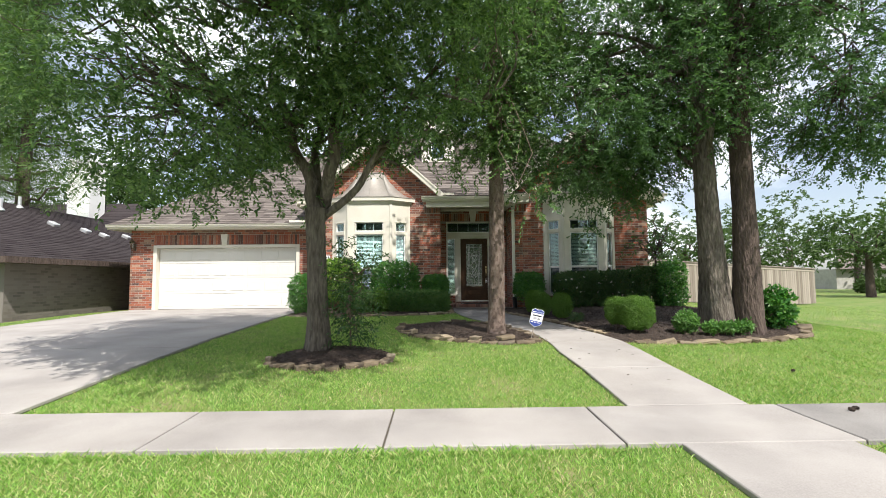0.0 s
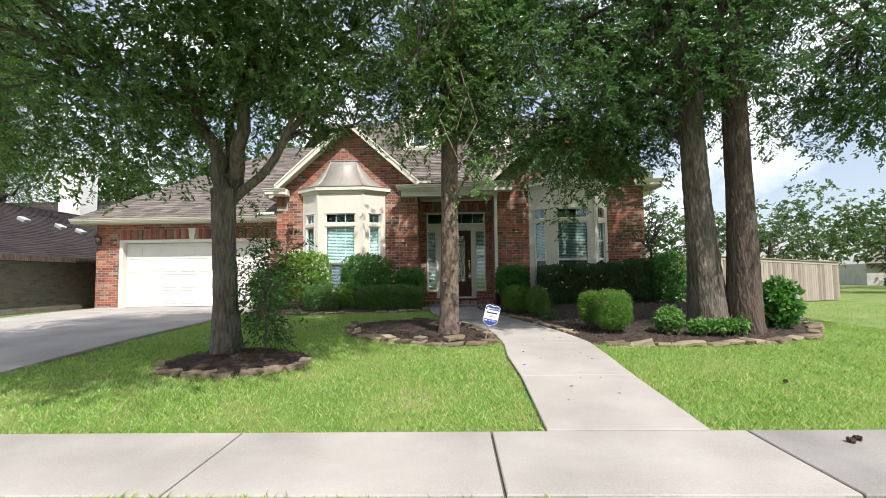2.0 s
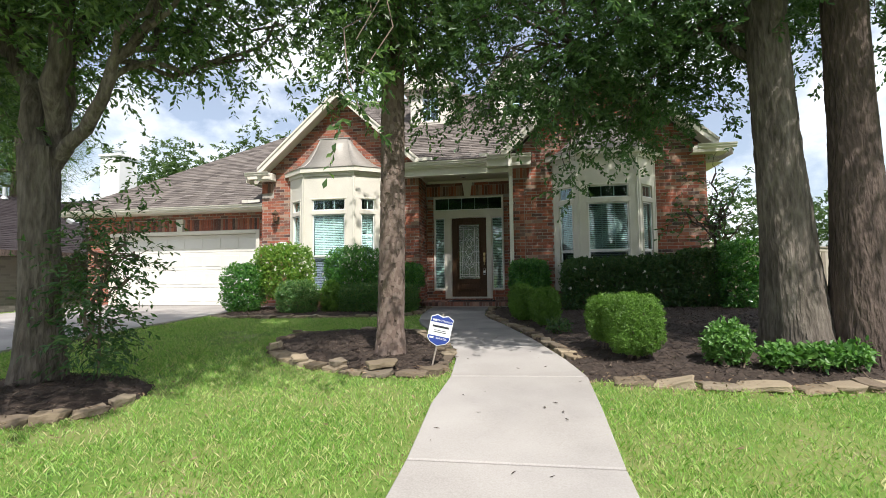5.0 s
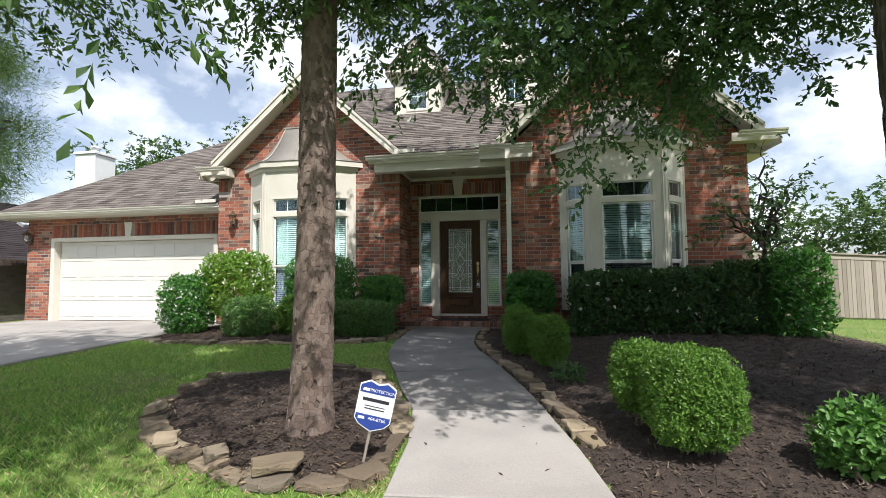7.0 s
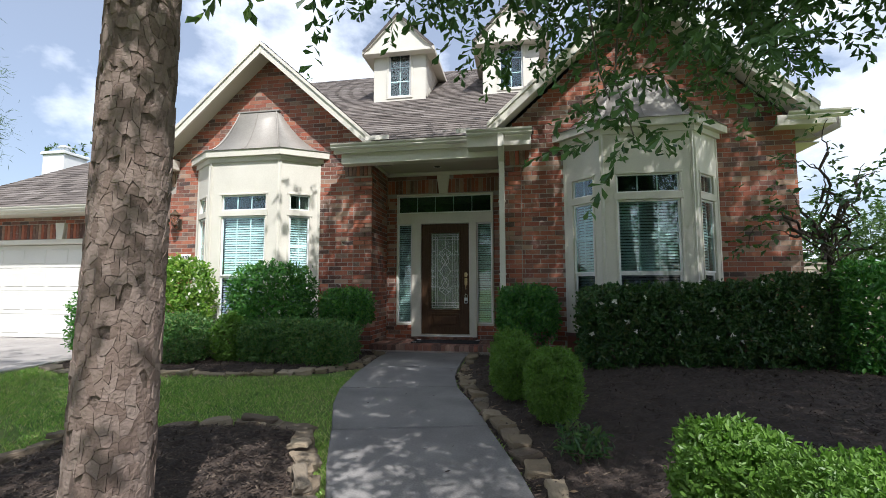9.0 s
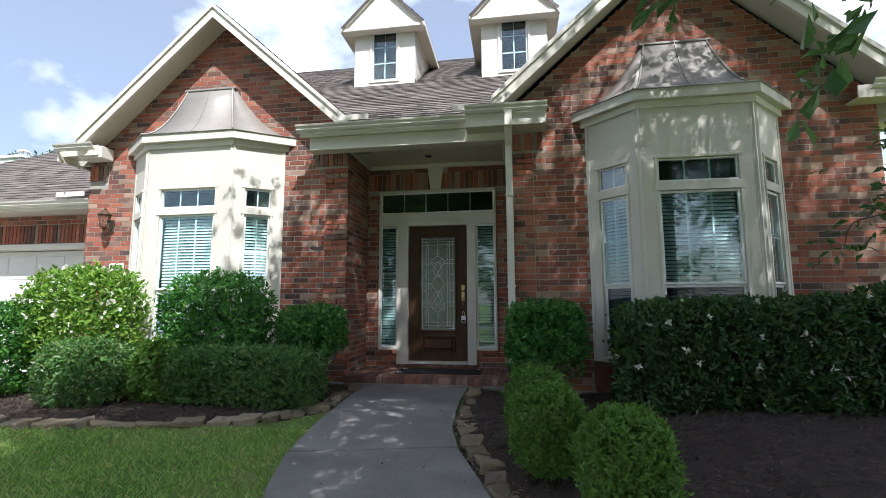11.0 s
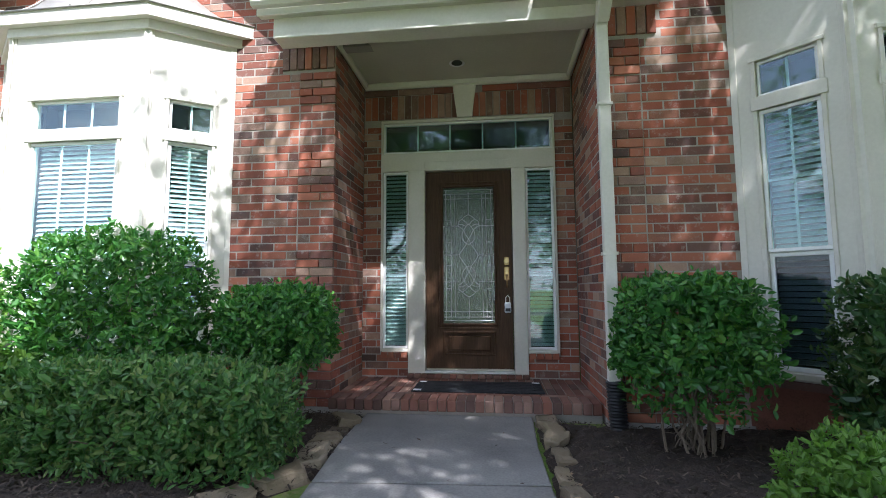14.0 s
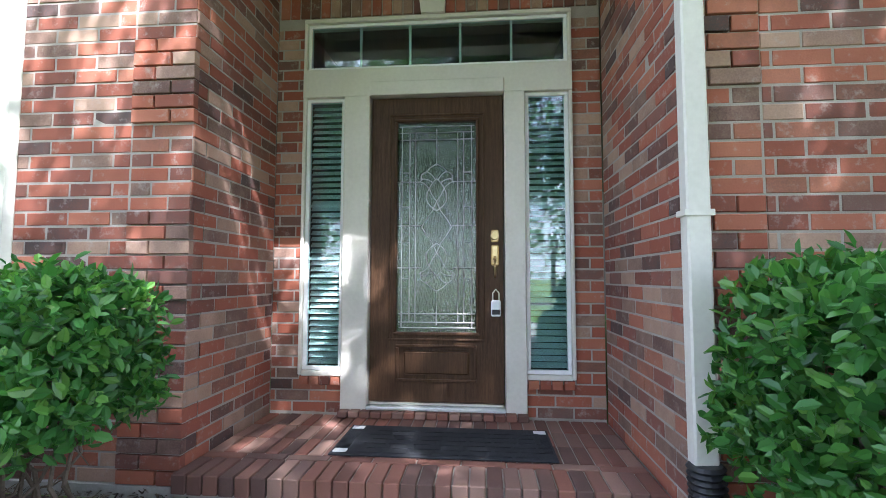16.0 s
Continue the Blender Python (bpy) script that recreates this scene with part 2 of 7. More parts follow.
M_DOOR = material("stained_mahogany", [(0.038, 0.018, 0.009), (0.064, 0.032, 0.016), (0.094, 0.050, 0.026)], 0.5, 5, 40, 0.12, 0.002, spec=0.22, stretch=(14, 14, 0.7))
M_LEAD = material("leaded_came", [(0.38, 0.39, 0.38), (0.50, 0.51, 0.50)], 0.35, 10, 80, 0.1, metal=0.8)
M_NICKEL = material("satin_nickel", [(0.56, 0.52, 0.45), (0.66, 0.62, 0.55)], 0.32, 10, 90, 0.04, metal=1.0)
M_BRASS = material("aged_brass", [(0.50, 0.38, 0.20), (0.62, 0.49, 0.28)], 0.34, 10, 90, 0.04, metal=1.0)
M_PORCH = material("porch_brick", [(0.24, 0.092, 0.062), (0.13, 0.075, 0.062), (0.31, 0.125, 0.085), (0.20, 0.115, 0.092), (0.38, 0.225, 0.17)], 0.85, 9, 120, 0.5, 0.004, per_piece=True, stain=0.3)
M_ALU = material("aluminium_threshold", [(0.62, 0.63, 0.63), (0.74, 0.75, 0.75)], 0.4, 6, 90, 0.06, metal=0.7)
M_BLACK = material("black_plastic", [(0.012, 0.012, 0.014), (0.022, 0.022, 0.025)], 0.5, 12, 90, 0.1)
M_MAT = material("rubber_doormat", [(0.013, 0.014, 0.018), (0.026, 0.027, 0.032)], 0.85, 14, 160, 0.7, 0.004)
M_LAMP = material("bronze_lantern", [(0.10, 0.07, 0.045), (0.17, 0.125, 0.085)], 0.5, 14, 90, 0.15, metal=0.7)
M_FENCE = material("weathered_cedar", [(0.20, 0.165, 0.135), (0.29, 0.25, 0.21), (0.36, 0.31, 0.265)], 0.92, 5, 60, 0.5, per_piece=True, stretch=(6, 6, 0.5))
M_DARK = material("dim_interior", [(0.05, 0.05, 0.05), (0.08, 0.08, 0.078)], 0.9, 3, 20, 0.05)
M_SIGN = material("sign_white", [(0.78, 0.78, 0.80), (0.84, 0.84, 0.86)], 0.45, 6, 60, 0.02)
M_SIGNBLUE = material("sign_blue", [(0.025, 0.05, 0.26), (0.035, 0.07, 0.33)], 0.45, 6, 60, 0.02)
M_INK = material("sign_ink", [(0.02, 0.02, 0.03), (0.03, 0.03, 0.045)], 0.6, 6, 60, 0.0)
M_GLASS = glass_material("window_glass", (0.66, 0.90, 0.89), ior=1.75)
M_SCREEN = glass_material("screened_glass", (0.30, 0.36, 0.42))
M_TEXGLASS = glass_material("textured_door_glass", (0.55, 0.74, 0.58), 0.02, ior=1.9)
M_LAMPGLASS = glass_material("seeded_lamp_glass", (0.95, 0.93, 0.88), 0.1)
M_ROAD = material("asphalt", [(0.045, 0.045, 0.045), (0.065, 0.064, 0.062)], 0.95, 2, 160, 0.6)


# ---- building helpers ----
def mesh_object(name, verts, faces, mat, parent=None, label="", smooth=False):
    me = bpy.data.meshes.new(name)
    me.from_pydata([tuple(v) for v in verts], [], faces)
    if mat:
        me.materials.append(mat)
    if smooth:
        me.polygons.foreach_set("use_smooth", [True] * len(me.polygons))
    ob = new(name, me)
    if parent:
        ob.parent = parent
    if label:
        ob["label"] = label
    return ob


def fast_mesh(name, verts, tris, mat, parent=None):
    """A mesh of triangles from arrays."""
    me = bpy.data.meshes.new(name)
    verts, tris = np.asarray(verts, np.float32), np.asarray(tris, np.int32)
    me.vertices.add(len(verts))
    me.vertices.foreach_set("co", verts.ravel())
    me.loops.add(tris.size)
    me.loops.foreach_set("vertex_index", tris.ravel())
    me.polygons.add(len(tris))
    k = tris.shape[1]
    me.polygons.foreach_set("loop_start", np.arange(0, tris.size, k, dtype=np.int32))
    me.polygons.foreach_set("loop_total", np.full(len(tris), k, np.int32))
    me.polygons.foreach_set("use_smooth", np.zeros(len(tris), bool))
    me.update(calc_edges=True)
    me.materials.append(mat)
    ob = new(name, me)
    if parent:
        ob.parent = parent
    return ob


def part(name, bm, mat, parent=None, label="", smooth=False):
    me = bpy.data.meshes.new(name)
    bm.to_mesh(me)
    bm.free()
    me.materials.append(mat)
    if smooth:
        me.polygons.foreach_set("use_smooth", [True] * len(me.polygons))
    ob = new(name, me)
    if parent:
        ob.parent = parent
    if label:
        ob["label"] = label
    return ob


def thing(name, label, category, at=(0, 0, 0), group="", kind=""):
    return tagged(new(name), label, category, group, kind) if at == (0, 0, 0) else _placed(tagged(new(name), label, category, group, kind), at)


def _placed(ob, at):
    ob.location = at
    return ob


def box_into(bm, x0, y0, z0, x1, y1, z1, m=None, bevel=0.0):
    """A box, with its long edges bevelled when asked, added to bm."""
    v = [bm.verts.new(p) for p in ((x0, y0, z0), (x1, y0, z0), (x1, y1, z0), (x0, y1, z0), (x0, y0, z1), (x1, y0, z1), (x1, y1, z1), (x0, y1, z1))]
    f = [bm.faces.new([v[i] for i in q]) for q in ((0, 3, 2, 1), (4, 5, 6, 7), (0, 1, 5, 4), (1, 2, 6, 5), (2, 3, 7, 6), (3, 0, 4, 7))]
    if bevel:
        es = list({e for q in f for e in q.edges})
        r = bmesh.ops.bevel(bm, geom=es, offset=bevel, segments=1, affect="EDGES", profile=0.5)
        v = list({w for q in r["faces"] for w in q.verts} | {w for w in v if w.is_valid})
    if m:
        bmesh.ops.transform(bm, matrix=m, verts=v)
    return v


def box(name, x0, y0, z0, x1, y1, z1, mat, parent=None, label="", bevel=0.0, m=None):
    bm = bmesh.new()
    box_into(bm, min(x0, x1), min(y0, y1), min(z0, z1), max(x0, x1), max(y0, y1), max(z0, z1), m, bevel)
    return part(name, bm, mat, parent, label)


def prism(name, outline, lo, hi, mat, parent=None, label="", axis="z"):
    """An outline (pairs) drawn out along an axis from lo to hi. axis y: pairs are (x, z); axis z: (x, y); axis x: (y, z)."""
    put = {"z": lambda a, b, c: (a, b, c), "y": lambda a, b, c: (a, c, b), "x": lambda a, b, c: (c, a, b)}[axis]
    k = len(outline)
    verts = [put(a, b, lo) for a, b in outline] + [put(a, b, hi) for a, b in outline]
    faces = [tuple(range(k))[::-1], tuple(range(k, 2 * k))] + [(i, (i + 1) % k, k + (i + 1) % k, k + i) for i in range(k)]
    ob = mesh_object(name, verts, faces, mat, parent, label)
    bm = bmesh.new()
    bm.from_mesh(ob.data)
    bmesh.ops.recalc_face_normals(bm, faces=bm.faces)
    bm.to_mesh(ob.data)
    bm.free()
    return ob


def tube_arrays(points, radii, sides=8, rough=0.0, seed=0):
    """Verts and quads of a tapering tube along points."""
    rng = np.random.default_rng(seed)
    P = np.asarray(points, float)
    R = np.asarray(radii, float)
    T = np.gradient(P, axis=0)
    T /= np.linalg.norm(T, axis=1)[:, None] + 1e-9
    ref = np.array([0.0, 1.0, 0.0]) if abs(T[0][2]) > 0.7 else np.array([0.0, 0.0, 1.0])
    A = np.cross(T, ref)
    A /= np.linalg.norm(A, axis=1)[:, None] + 1e-9
    B = np.cross(T, A)
    ang = np.linspace(0, 2 * np.pi, sides, endpoint=False)
    rr = R[:, None] * (1 + rough * rng.standard_normal((len(P), sides)))
    V = P[:, None, :] + rr[..., None] * (np.cos(ang)[None, :, None] * A[:, None, :] + np.sin(ang)[None, :, None] * B[:, None, :])
    n = len(P)
    i, j = np.meshgrid(np.arange(n - 1), np.arange(sides), indexing="ij")
    Q = np.stack([i * sides + j, i * sides + (j + 1) % sides, (i + 1) * sides + (j + 1) % sides, (i + 1) * sides + j], -1).reshape(-1, 4)
    return V.reshape(-1, 3), Q


def join_arrays(pieces):
    vs, fs, k = [], [], 0
    for v, f in pieces:
        vs.append(v)
        fs.append(f + k)
        k += len(v)
    return np.concatenate(vs), np.concatenate(fs)


def tube(name, points, radii, mat, parent=None, sides=8, label="", rough=0.0):
    if not hasattr(radii, "__len__"):
        radii = [radii] * len(points)
    v, q = tube_arrays(points, radii, sides, rough)
    n = len(points)
    ob = fast_mesh(name, v, q, mat, parent)
    bm = bmesh.new()
    bm.from_mesh(ob.data)
    bmesh.ops.holes_fill(bm, edges=[e for e in bm.edges if e.is_boundary])
    bmesh.ops.recalc_face_normals(bm, faces=bm.faces)
    bm.to_mesh(ob.data)
    bm.free()
    if label:
        ob["label"] = label
    return ob


def ground_z(x, y):
    """The lie of the land: a low verge by the street, rising to the house and falling away to the side."""
    x, y = np.asarray(x, float), np.asarray(y, float)
    z = np.interp(y, [-6.2, -6.0, 1.0, 5.0, 7.6, 10.0, 12.0, 15.0, 18.0], [0.50, 0.68, 0.72, 0.755, 0.79, 0.95, 1.05, 1.14, 1.2])
    z = z - 0.045 * np.clip(x - 9.0, 0, 9) - 0.04 * np.clip(-x - 10.6, 0, 4)
    bed = np.clip((x - 3.9) / 1.2, 0, 1) * np.clip((8.6 - x) / 0.8, 0, 1) * np.clip((y - 11.4) / 1.5, 0, 1)
    return z + 0.10 * bed


# ---- ground ----
gx = np.concatenate([[-900, -300, -120, -60, -35], np.arange(-24, 24.1, 0.4), [35, 60, 120, 300, 900]])
gy = np.concatenate([[-900, -300, -100, -40, -20, -6.25, -5.95], np.arange(-4, 30.1, 0.4), [45, 80, 150, 300, 900]])
GX, GY = np.meshgrid(gx, gy, indexing="ij")
GZ = ground_z(GX, GY) - 0.012
gi, gj = np.meshgrid(np.arange(len(gx) - 1), np.arange(len(gy) - 1), indexing="ij")
w = len(gy)
gq = np.stack([gi * w + gj, (gi + 1) * w + gj, (gi + 1) * w + gj + 1, gi * w + gj + 1], -1).reshape(-1, 4)
ground = tagged(fast_mesh("ground", np.stack([GX, GY, GZ], -1).reshape(-1, 3), gq, M_SOIL), "sunlit green lawn ground sloping up to the house", "ground", kind="structure")


def slab(name, outline, thick, mat, parent, lift=0.03, rows=1):
    """A concrete slab that follows the land: outline is left edge then right edge, as two equal lists of (x, y)."""
    left, right = outline
    verts, faces = [], []
    n = len(left)
    for (a, b), (c, d) in zip(left, right):
        za, zc = float(ground_z(a, b)) + lift, float(ground_z(c, d)) + lift
        verts += [(a, b, za), (c, d, zc), (a, b, za - thick), (c, d, zc - thick)]
    for i in range(n - 1):
        k, m = 4 * i, 4 * i + 4
        faces += [(k, k + 1, m + 1, m), (k + 2, m + 2, m + 3, k + 3), (k, m, m + 2, k + 2), (k + 1, k + 3, m + 3, m + 1)]
    faces += [(0, 2, 3, 1), (4 * n - 4, 4 * n - 3, 4 * n - 1, 4 * n - 2)]
    ob = mesh_object(name, verts, faces, mat, parent)
    bm = bmesh.new()
    bm.from_mesh(ob.data)
    bmesh.ops.recalc_face_normals(bm, faces=bm.faces)
    top = [e for e in bm.edges if len(e.link_faces) == 2 and abs(e.link_faces[0].normal.z - e.link_faces[1].normal.z) > 0.5 and max(v.co.z - float(ground_z(v.co.x, v.co.y)) for v in e.verts) > 0]
    bmesh.ops.bevel(bm, geom=top, offset=0.008, segments=1, affect="EDGES")
    bm.to_mesh(ob.data)
    bm.free()
    return ob


def lerp2(a, b, n):
    return [(a[0] + (b[0] - a[0]) * i / n, a[1] + (b[1] - a[1]) * i / n) for i in range(n + 1)]


# pavement along the street: panels with open joints
pavement = thing("pavement", "pale concrete sidewalk panels with grassy joints", "sidewalk", kind="structure")
for k in [*range(-12, -5), *range(-2, 14)]:
    x0, x1 = -0.02 + 2.05 * k, -0.02 + 2.05 * (k + 1) - 0.018
    slab("paving_panel", (lerp2((x0, 6.60), (x0, 7.66), 3), lerp2((x1, 6.60), (x1, 7.66), 3)), 0.12, M_CONCRETE if k < 2 else M_CONCRETE_WORN, pavement)
    slab("joint_fill", (lerp2((x1 + 0.001, 6.61), (x1 + 0.001, 7.65), 2), lerp2((x1 + 0.017, 6.61), (x1 + 0.017, 7.65), 2)), 0.1, M_JOINT, pavement, 0.012)
# short slab that leads from the pavement to the street
apron = thing("walkway_apron", "concrete slab between the sidewalk and the street", "walkway", kind="structure")
slab("slab_panel", (lerp2((2.46, 3.6), (2.48, 6.585), 4), lerp2((3.94, 3.6), (3.94, 6.585), 4)), 0.12, M_CONCRETE, apron)
slab("slab_panel", (lerp2((2.46, -5.9), (2.46, 3.58), 4), lerp2((3.94, -5.9), (3.94, 3.58), 4)), 0.12, M_CONCRETE, apron)
# curved front walk
WALK_L = [(2.48, 7.675), (2.50, 9.26), (2.46, 10.3), (2.50, 11.12), (2.45, 11.9), (2.30, 12.66), (1.98, 13.4), (1.72, 14.08), (1.40, 14.85), (1.20, 15.52), (1.06, 16.4), (1.02, 16.90), (0.96, 17.6), (0.95, 18.36)]
WALK_R = [(3.80, 7.675), (3.80, 9.28), (3.84, 10.3), (3.86, 11.22), (3.72, 11.95), (3.52, 12.80), (3.34, 13.5), (3.06, 14.40), (2.84, 15.1), (2.58, 15.82), (2.46, 16.4), (2.42, 16.98), (2.40, 17.6), (2.42, 18.36)]
front_walk = thing("front_walk", "curved grey concrete walk with joints leading to the porch", "walkway", kind="structure")
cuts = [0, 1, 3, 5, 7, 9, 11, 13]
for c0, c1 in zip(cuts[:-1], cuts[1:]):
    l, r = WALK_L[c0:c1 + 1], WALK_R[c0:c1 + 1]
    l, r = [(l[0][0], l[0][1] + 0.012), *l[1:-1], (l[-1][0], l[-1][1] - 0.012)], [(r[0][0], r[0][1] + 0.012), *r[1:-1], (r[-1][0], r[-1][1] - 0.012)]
    # the porch-side panels are the same concrete with tree shade painted in
    slab("slab_panel", (l, r), 0.12, M_CONCRETE if c0 < 5 else M_CONCRETE_SHADED, front_walk, 0.03)
slab("joint_fill", (WALK_L, WALK_R), 0.1, M_JOINT, front_walk, 0.012)
# driveway
driveway = thing("driveway", "wide pale concrete driveway with expansion joints", "driveway", kind="structure")
dy = [-5.9, 2.0, 6.58, 7.68, 11.0, 14.6, 19.3]
for a, b in zip(dy[:-1], dy[1:]):
    for u, v in ((-10.25, -7.05), (-7.03, -4.05)):
        slab("slab_panel", (lerp2((u, a + 0.009), (u, b - 0.009), 4), lerp2((v, a + 0.009), (v, b - 0.009), 4)), 0.12, M_CONCRETE, driveway, 0.034)
slab("joint_fill", (lerp2((-10.25, -5.9), (-10.25, 19.28), 90), lerp2((-4.05, -5.9), (-4.05, 19.28), 90)), 0.1, M_JOINT, driveway, 0.004)
road = tagged(box("road", -300, -13.5, 0.3, 300, -6.25, 0.515, M_ROAD), "dark asphalt street behind the verge", "road", kind="structure")
kerb = tagged(box("kerb", -60, -6.25, 0.4, 60, -6.05, 0.69, M_CONCRETE, bevel=0.02), "concrete kerb beside the street", "kerb", kind="structure")


# ---- brickwork ----
BL, BH, JO = 0.243, 0.0695, 0.011
COURSE = BH + JO
BRICKS = []       # (wall object, list of piece boxes in wall space, matrix, chosen region)


def lay(spans, z0, z1, shift=0.0):
    """Running-bond bricks over the free spans of every course: rows of (u0, u1, z0, z1)."""
    out, i = [], 0
    z = z0
    while z + 0.5 * BH < z1:
        zt = min(z + BH, z1)
        for a, b in spans(z + BH / 2):
            off = (shift + (BL + JO) * 0.5 * (i % 2)) % (BL + JO)
            u = a - ((a - off) % (BL + JO))
            while u < b - 0.02:
                p, q = max(u, a), min(u + BL, b)
                if q - p > 0.03:
                    out.append((p, q, z, zt))
                u += BL + JO
        z += COURSE
        i += 1
    return out


def brick_wall(name, m, outline, label, pieces, depth=0.1, proud=0.003):
    """A mortar-faced wall slab in the plane u, z of the pose m (v points into the wall), with its bricks set proud."""
    k = len(outline)
    verts = [m @ Vector((u, 0, z)) for u, z in outline] + [m @ Vector((u, depth, z)) for u, z in outline]
    faces = [tuple(range(k)), tuple(range(k, 2 * k))[::-1]] + [((i + 1) % k, i, k + i, k + (i + 1) % k) for i in range(k)]
    ob = tagged(mesh_object(name, verts, faces, M_MORTAR), label, "wall", kind="structure")
    bm = bmesh.new()
    bm.from_mesh(ob.data)
    bmesh.ops.recalc_face_normals(bm, faces=bm.faces)
    bmesh.ops.triangulate(bm, faces=[f for f in bm.faces if len(f.verts) > 4])
    bm.to_mesh(ob.data)
    bm.free()
    BRICKS.append((ob, [(p, proud) if len(p) == 4 else (p[:4], p[4]) for p in pieces], m))
    return ob


BASE, SOF = 1.20, 4.72            # foot of the walls and the soffit
YL, YR, YP = 18.40, 18.14, 19.39  # front planes: left wing, right wing, porch back


def holes(*rects):
    """Spans between u0 and u1 at each height, with rectangles cut out."""
    def at(u0, u1):
        def spans(z):
            free = [(u0, u1)] if not callable(u0) else [(u0(z), u1(z))]
            for a, b, lo, hi in rects:
                if lo < z < hi:
                    nxt = []
                    for p, q in free:
                        if b <= p or a >= q:
                            nxt.append((p, q))
                        else:
                            if a > p:
                                nxt.append((p, a))
                            if b < q:
                                nxt.append((b, q))
                    free = nxt
            return [s for s in free if s[1] > s[0]]
        return spans
    return at


def soldier(u0, u1, z0, z1, proud=0.004):
    n = max(1, round((u1 - u0) / COURSE))
    s = (u1 - u0) / n
    return [(u0 + i * s + JO / 2, u0 + (i + 1) * s - JO / 2, z0, z1, proud) for i in range(n)]


def quoins(u0, u1, z0, z1, m_shift=0.0):
    """Corner blocks six courses high standing a little proud, every other block."""
    out, z, i = [], z0, 0
    while z < z1 - 0.1:
        top = min(z + 6 * COURSE, z1)
        if i % 2 == 0:
            for a in np.arange(z, top - 0.03, COURSE):
                mid = u0 + (u1 - u0) * (0.36 if round((a - z) / COURSE) % 2 else 0.62)
                out += [(u0, mid - JO / 2, a, min(a + BH, top), 0.022), (mid + JO / 2, u1, a, min(a + BH, top), 0.022)]
        z = z + 6 * COURSE
        i += 1
    return out


# left wing with its gable: u = x, plane y = YL
LG_C, LG_Z, LG_S = -1.62, 7.02, 0.90          # brick apex, slope
lw0, lw1 = -3.98, 0.58


def left_u0(z):
    return lw0 if z < SOF else max(lw0, LG_C - (LG_Z - z) / LG_S)


def left_u1(z):
    return lw1 if z < SOF else min(lw1, LG_C + (LG_Z - z) / LG_S)


lb_join = (-3.12, -0.46)
bay_l_hole = (lb_join[0] + 0.0, lb_join[1], 1.0, 4.90)
pl = lay(holes(bay_l_hole, (lw1 - 0.36, lw1, 1.2, 4.50), (0.04, lw1, 4.50, SOF + 0.05), (-3.98, -3.62, 4.3, SOF))(left_u0, left_u1), BASE + 0.06, LG_Z)
pl += [q for q in quoins(lw1 - 0.36 + JO, lw1 + 0.012, BASE + 0.06, 4.50)]
for z0_, z1_ in ((BASE + 0.06, 4.50),):
    k = 0
    for a in np.arange(z0_, z1_ - 0.03, COURSE):
        if (int((a - z0_) / (6 * COURSE) + 1e-6)) % 2 == 1:
            mid = lw1 - 0.36 + 0.36 * (0.36 if k % 2 else 0.64)
            pl += [(lw1 - 0.36 + JO, mid - JO / 2, a, min(a + BH, z1_), 0.003), (mid + JO / 2, lw1, a, min(a + BH, z1_), 0.003)]
        k += 1
pl += soldier(0.04, lw1, 4.51, SOF + 0.04, 0.022) + soldier(-3.98, -3.64, 4.46, SOF, 0.022)
gz = (LG_Z - SOF) / LG_S
wall_left = brick_wall("wall_left_wing", pose(0, YL, 0), [(lw0, 0.8), (lw1, 0.8), (lw1, SOF), (LG_C + gz, SOF), (LG_C, LG_Z), (LG_C - gz, SOF), (lw0, SOF)], "red mixed-tone brick gable wall above a bay", pl, 0.12)
wall_left_side = brick_wall("wall_left_wing_side", pose(lw0, 22.0, 0, 0, 0, -90), [(0, 0.8), (3.48, 0.8), (3.48, SOF), (0, SOF)], "brick side wall beside the garage", lay(holes()(0.0, 3.49), BASE + 0.06, SOF))

# porch: side walls and back wall
wall_porch_l = brick_wall("wall_porch_left", pose(lw1 + 0.006, YL + 0.121, 0, 0, 0, 90), [(0, 0.8), (0.87, 0.8), (0.87, 4.80), (0, 4.80)], "shaded brick side wall of the porch", lay(holes()(-0.12, 0.86), BASE + 0.06, 4.78), 0.1)
wall_porch_r = brick_wall("wall_porch_right", pose(3.02, YP, 0, 0, 0, -90), [(0.0, 0.8), (1.12, 0.8), (1.12, 4.80), (0.0, 4.80)], "brick side wall of the porch beside the downspout", lay(holes()(0.01, 1.25), BASE + 0.06, 4.78), 0.1)
pr = lay(holes((0.80, 2.81, 1.62, 4.70), (1.12, 2.47, 1.2, 1.7))(0.59, 3.01), 1.365, 4.78)
pr = [q for q in pr if not (q[3] > 4.33 and q[2] < 4.70)]
pr += soldier(0.60, 3.00, 4.34, 4.62, 0.012) + [(a, b, 4.63, 4.70, 0.02) for a, b in ((0.60, 1.0), (1.01, 1.42), (1.43, 1.66), (2.0, 2.4), (2.41, 3.0))]
pr += soldier(0.81, 1.12, 1.565, 1.625, 0.03) + soldier(2.47, 2.80, 1.565, 1.625, 0.03)
wall_porch = brick_wall("wall_porch_back", pose(0, YP, 0), [(0.59, 0.8), (3.01, 0.8), (3.01, 4.80), (2.81, 4.80), (2.81, 1.63), (2.47, 1.63), (2.47, 1.36), (1.12, 1.36), (1.12, 1.63), (0.80, 1.63), (0.80, 4.31), (2.81, 4.31), (2.81, 4.80), (0.59, 4.80)], "brick back wall of the porch round the entry", pr, 0.12)

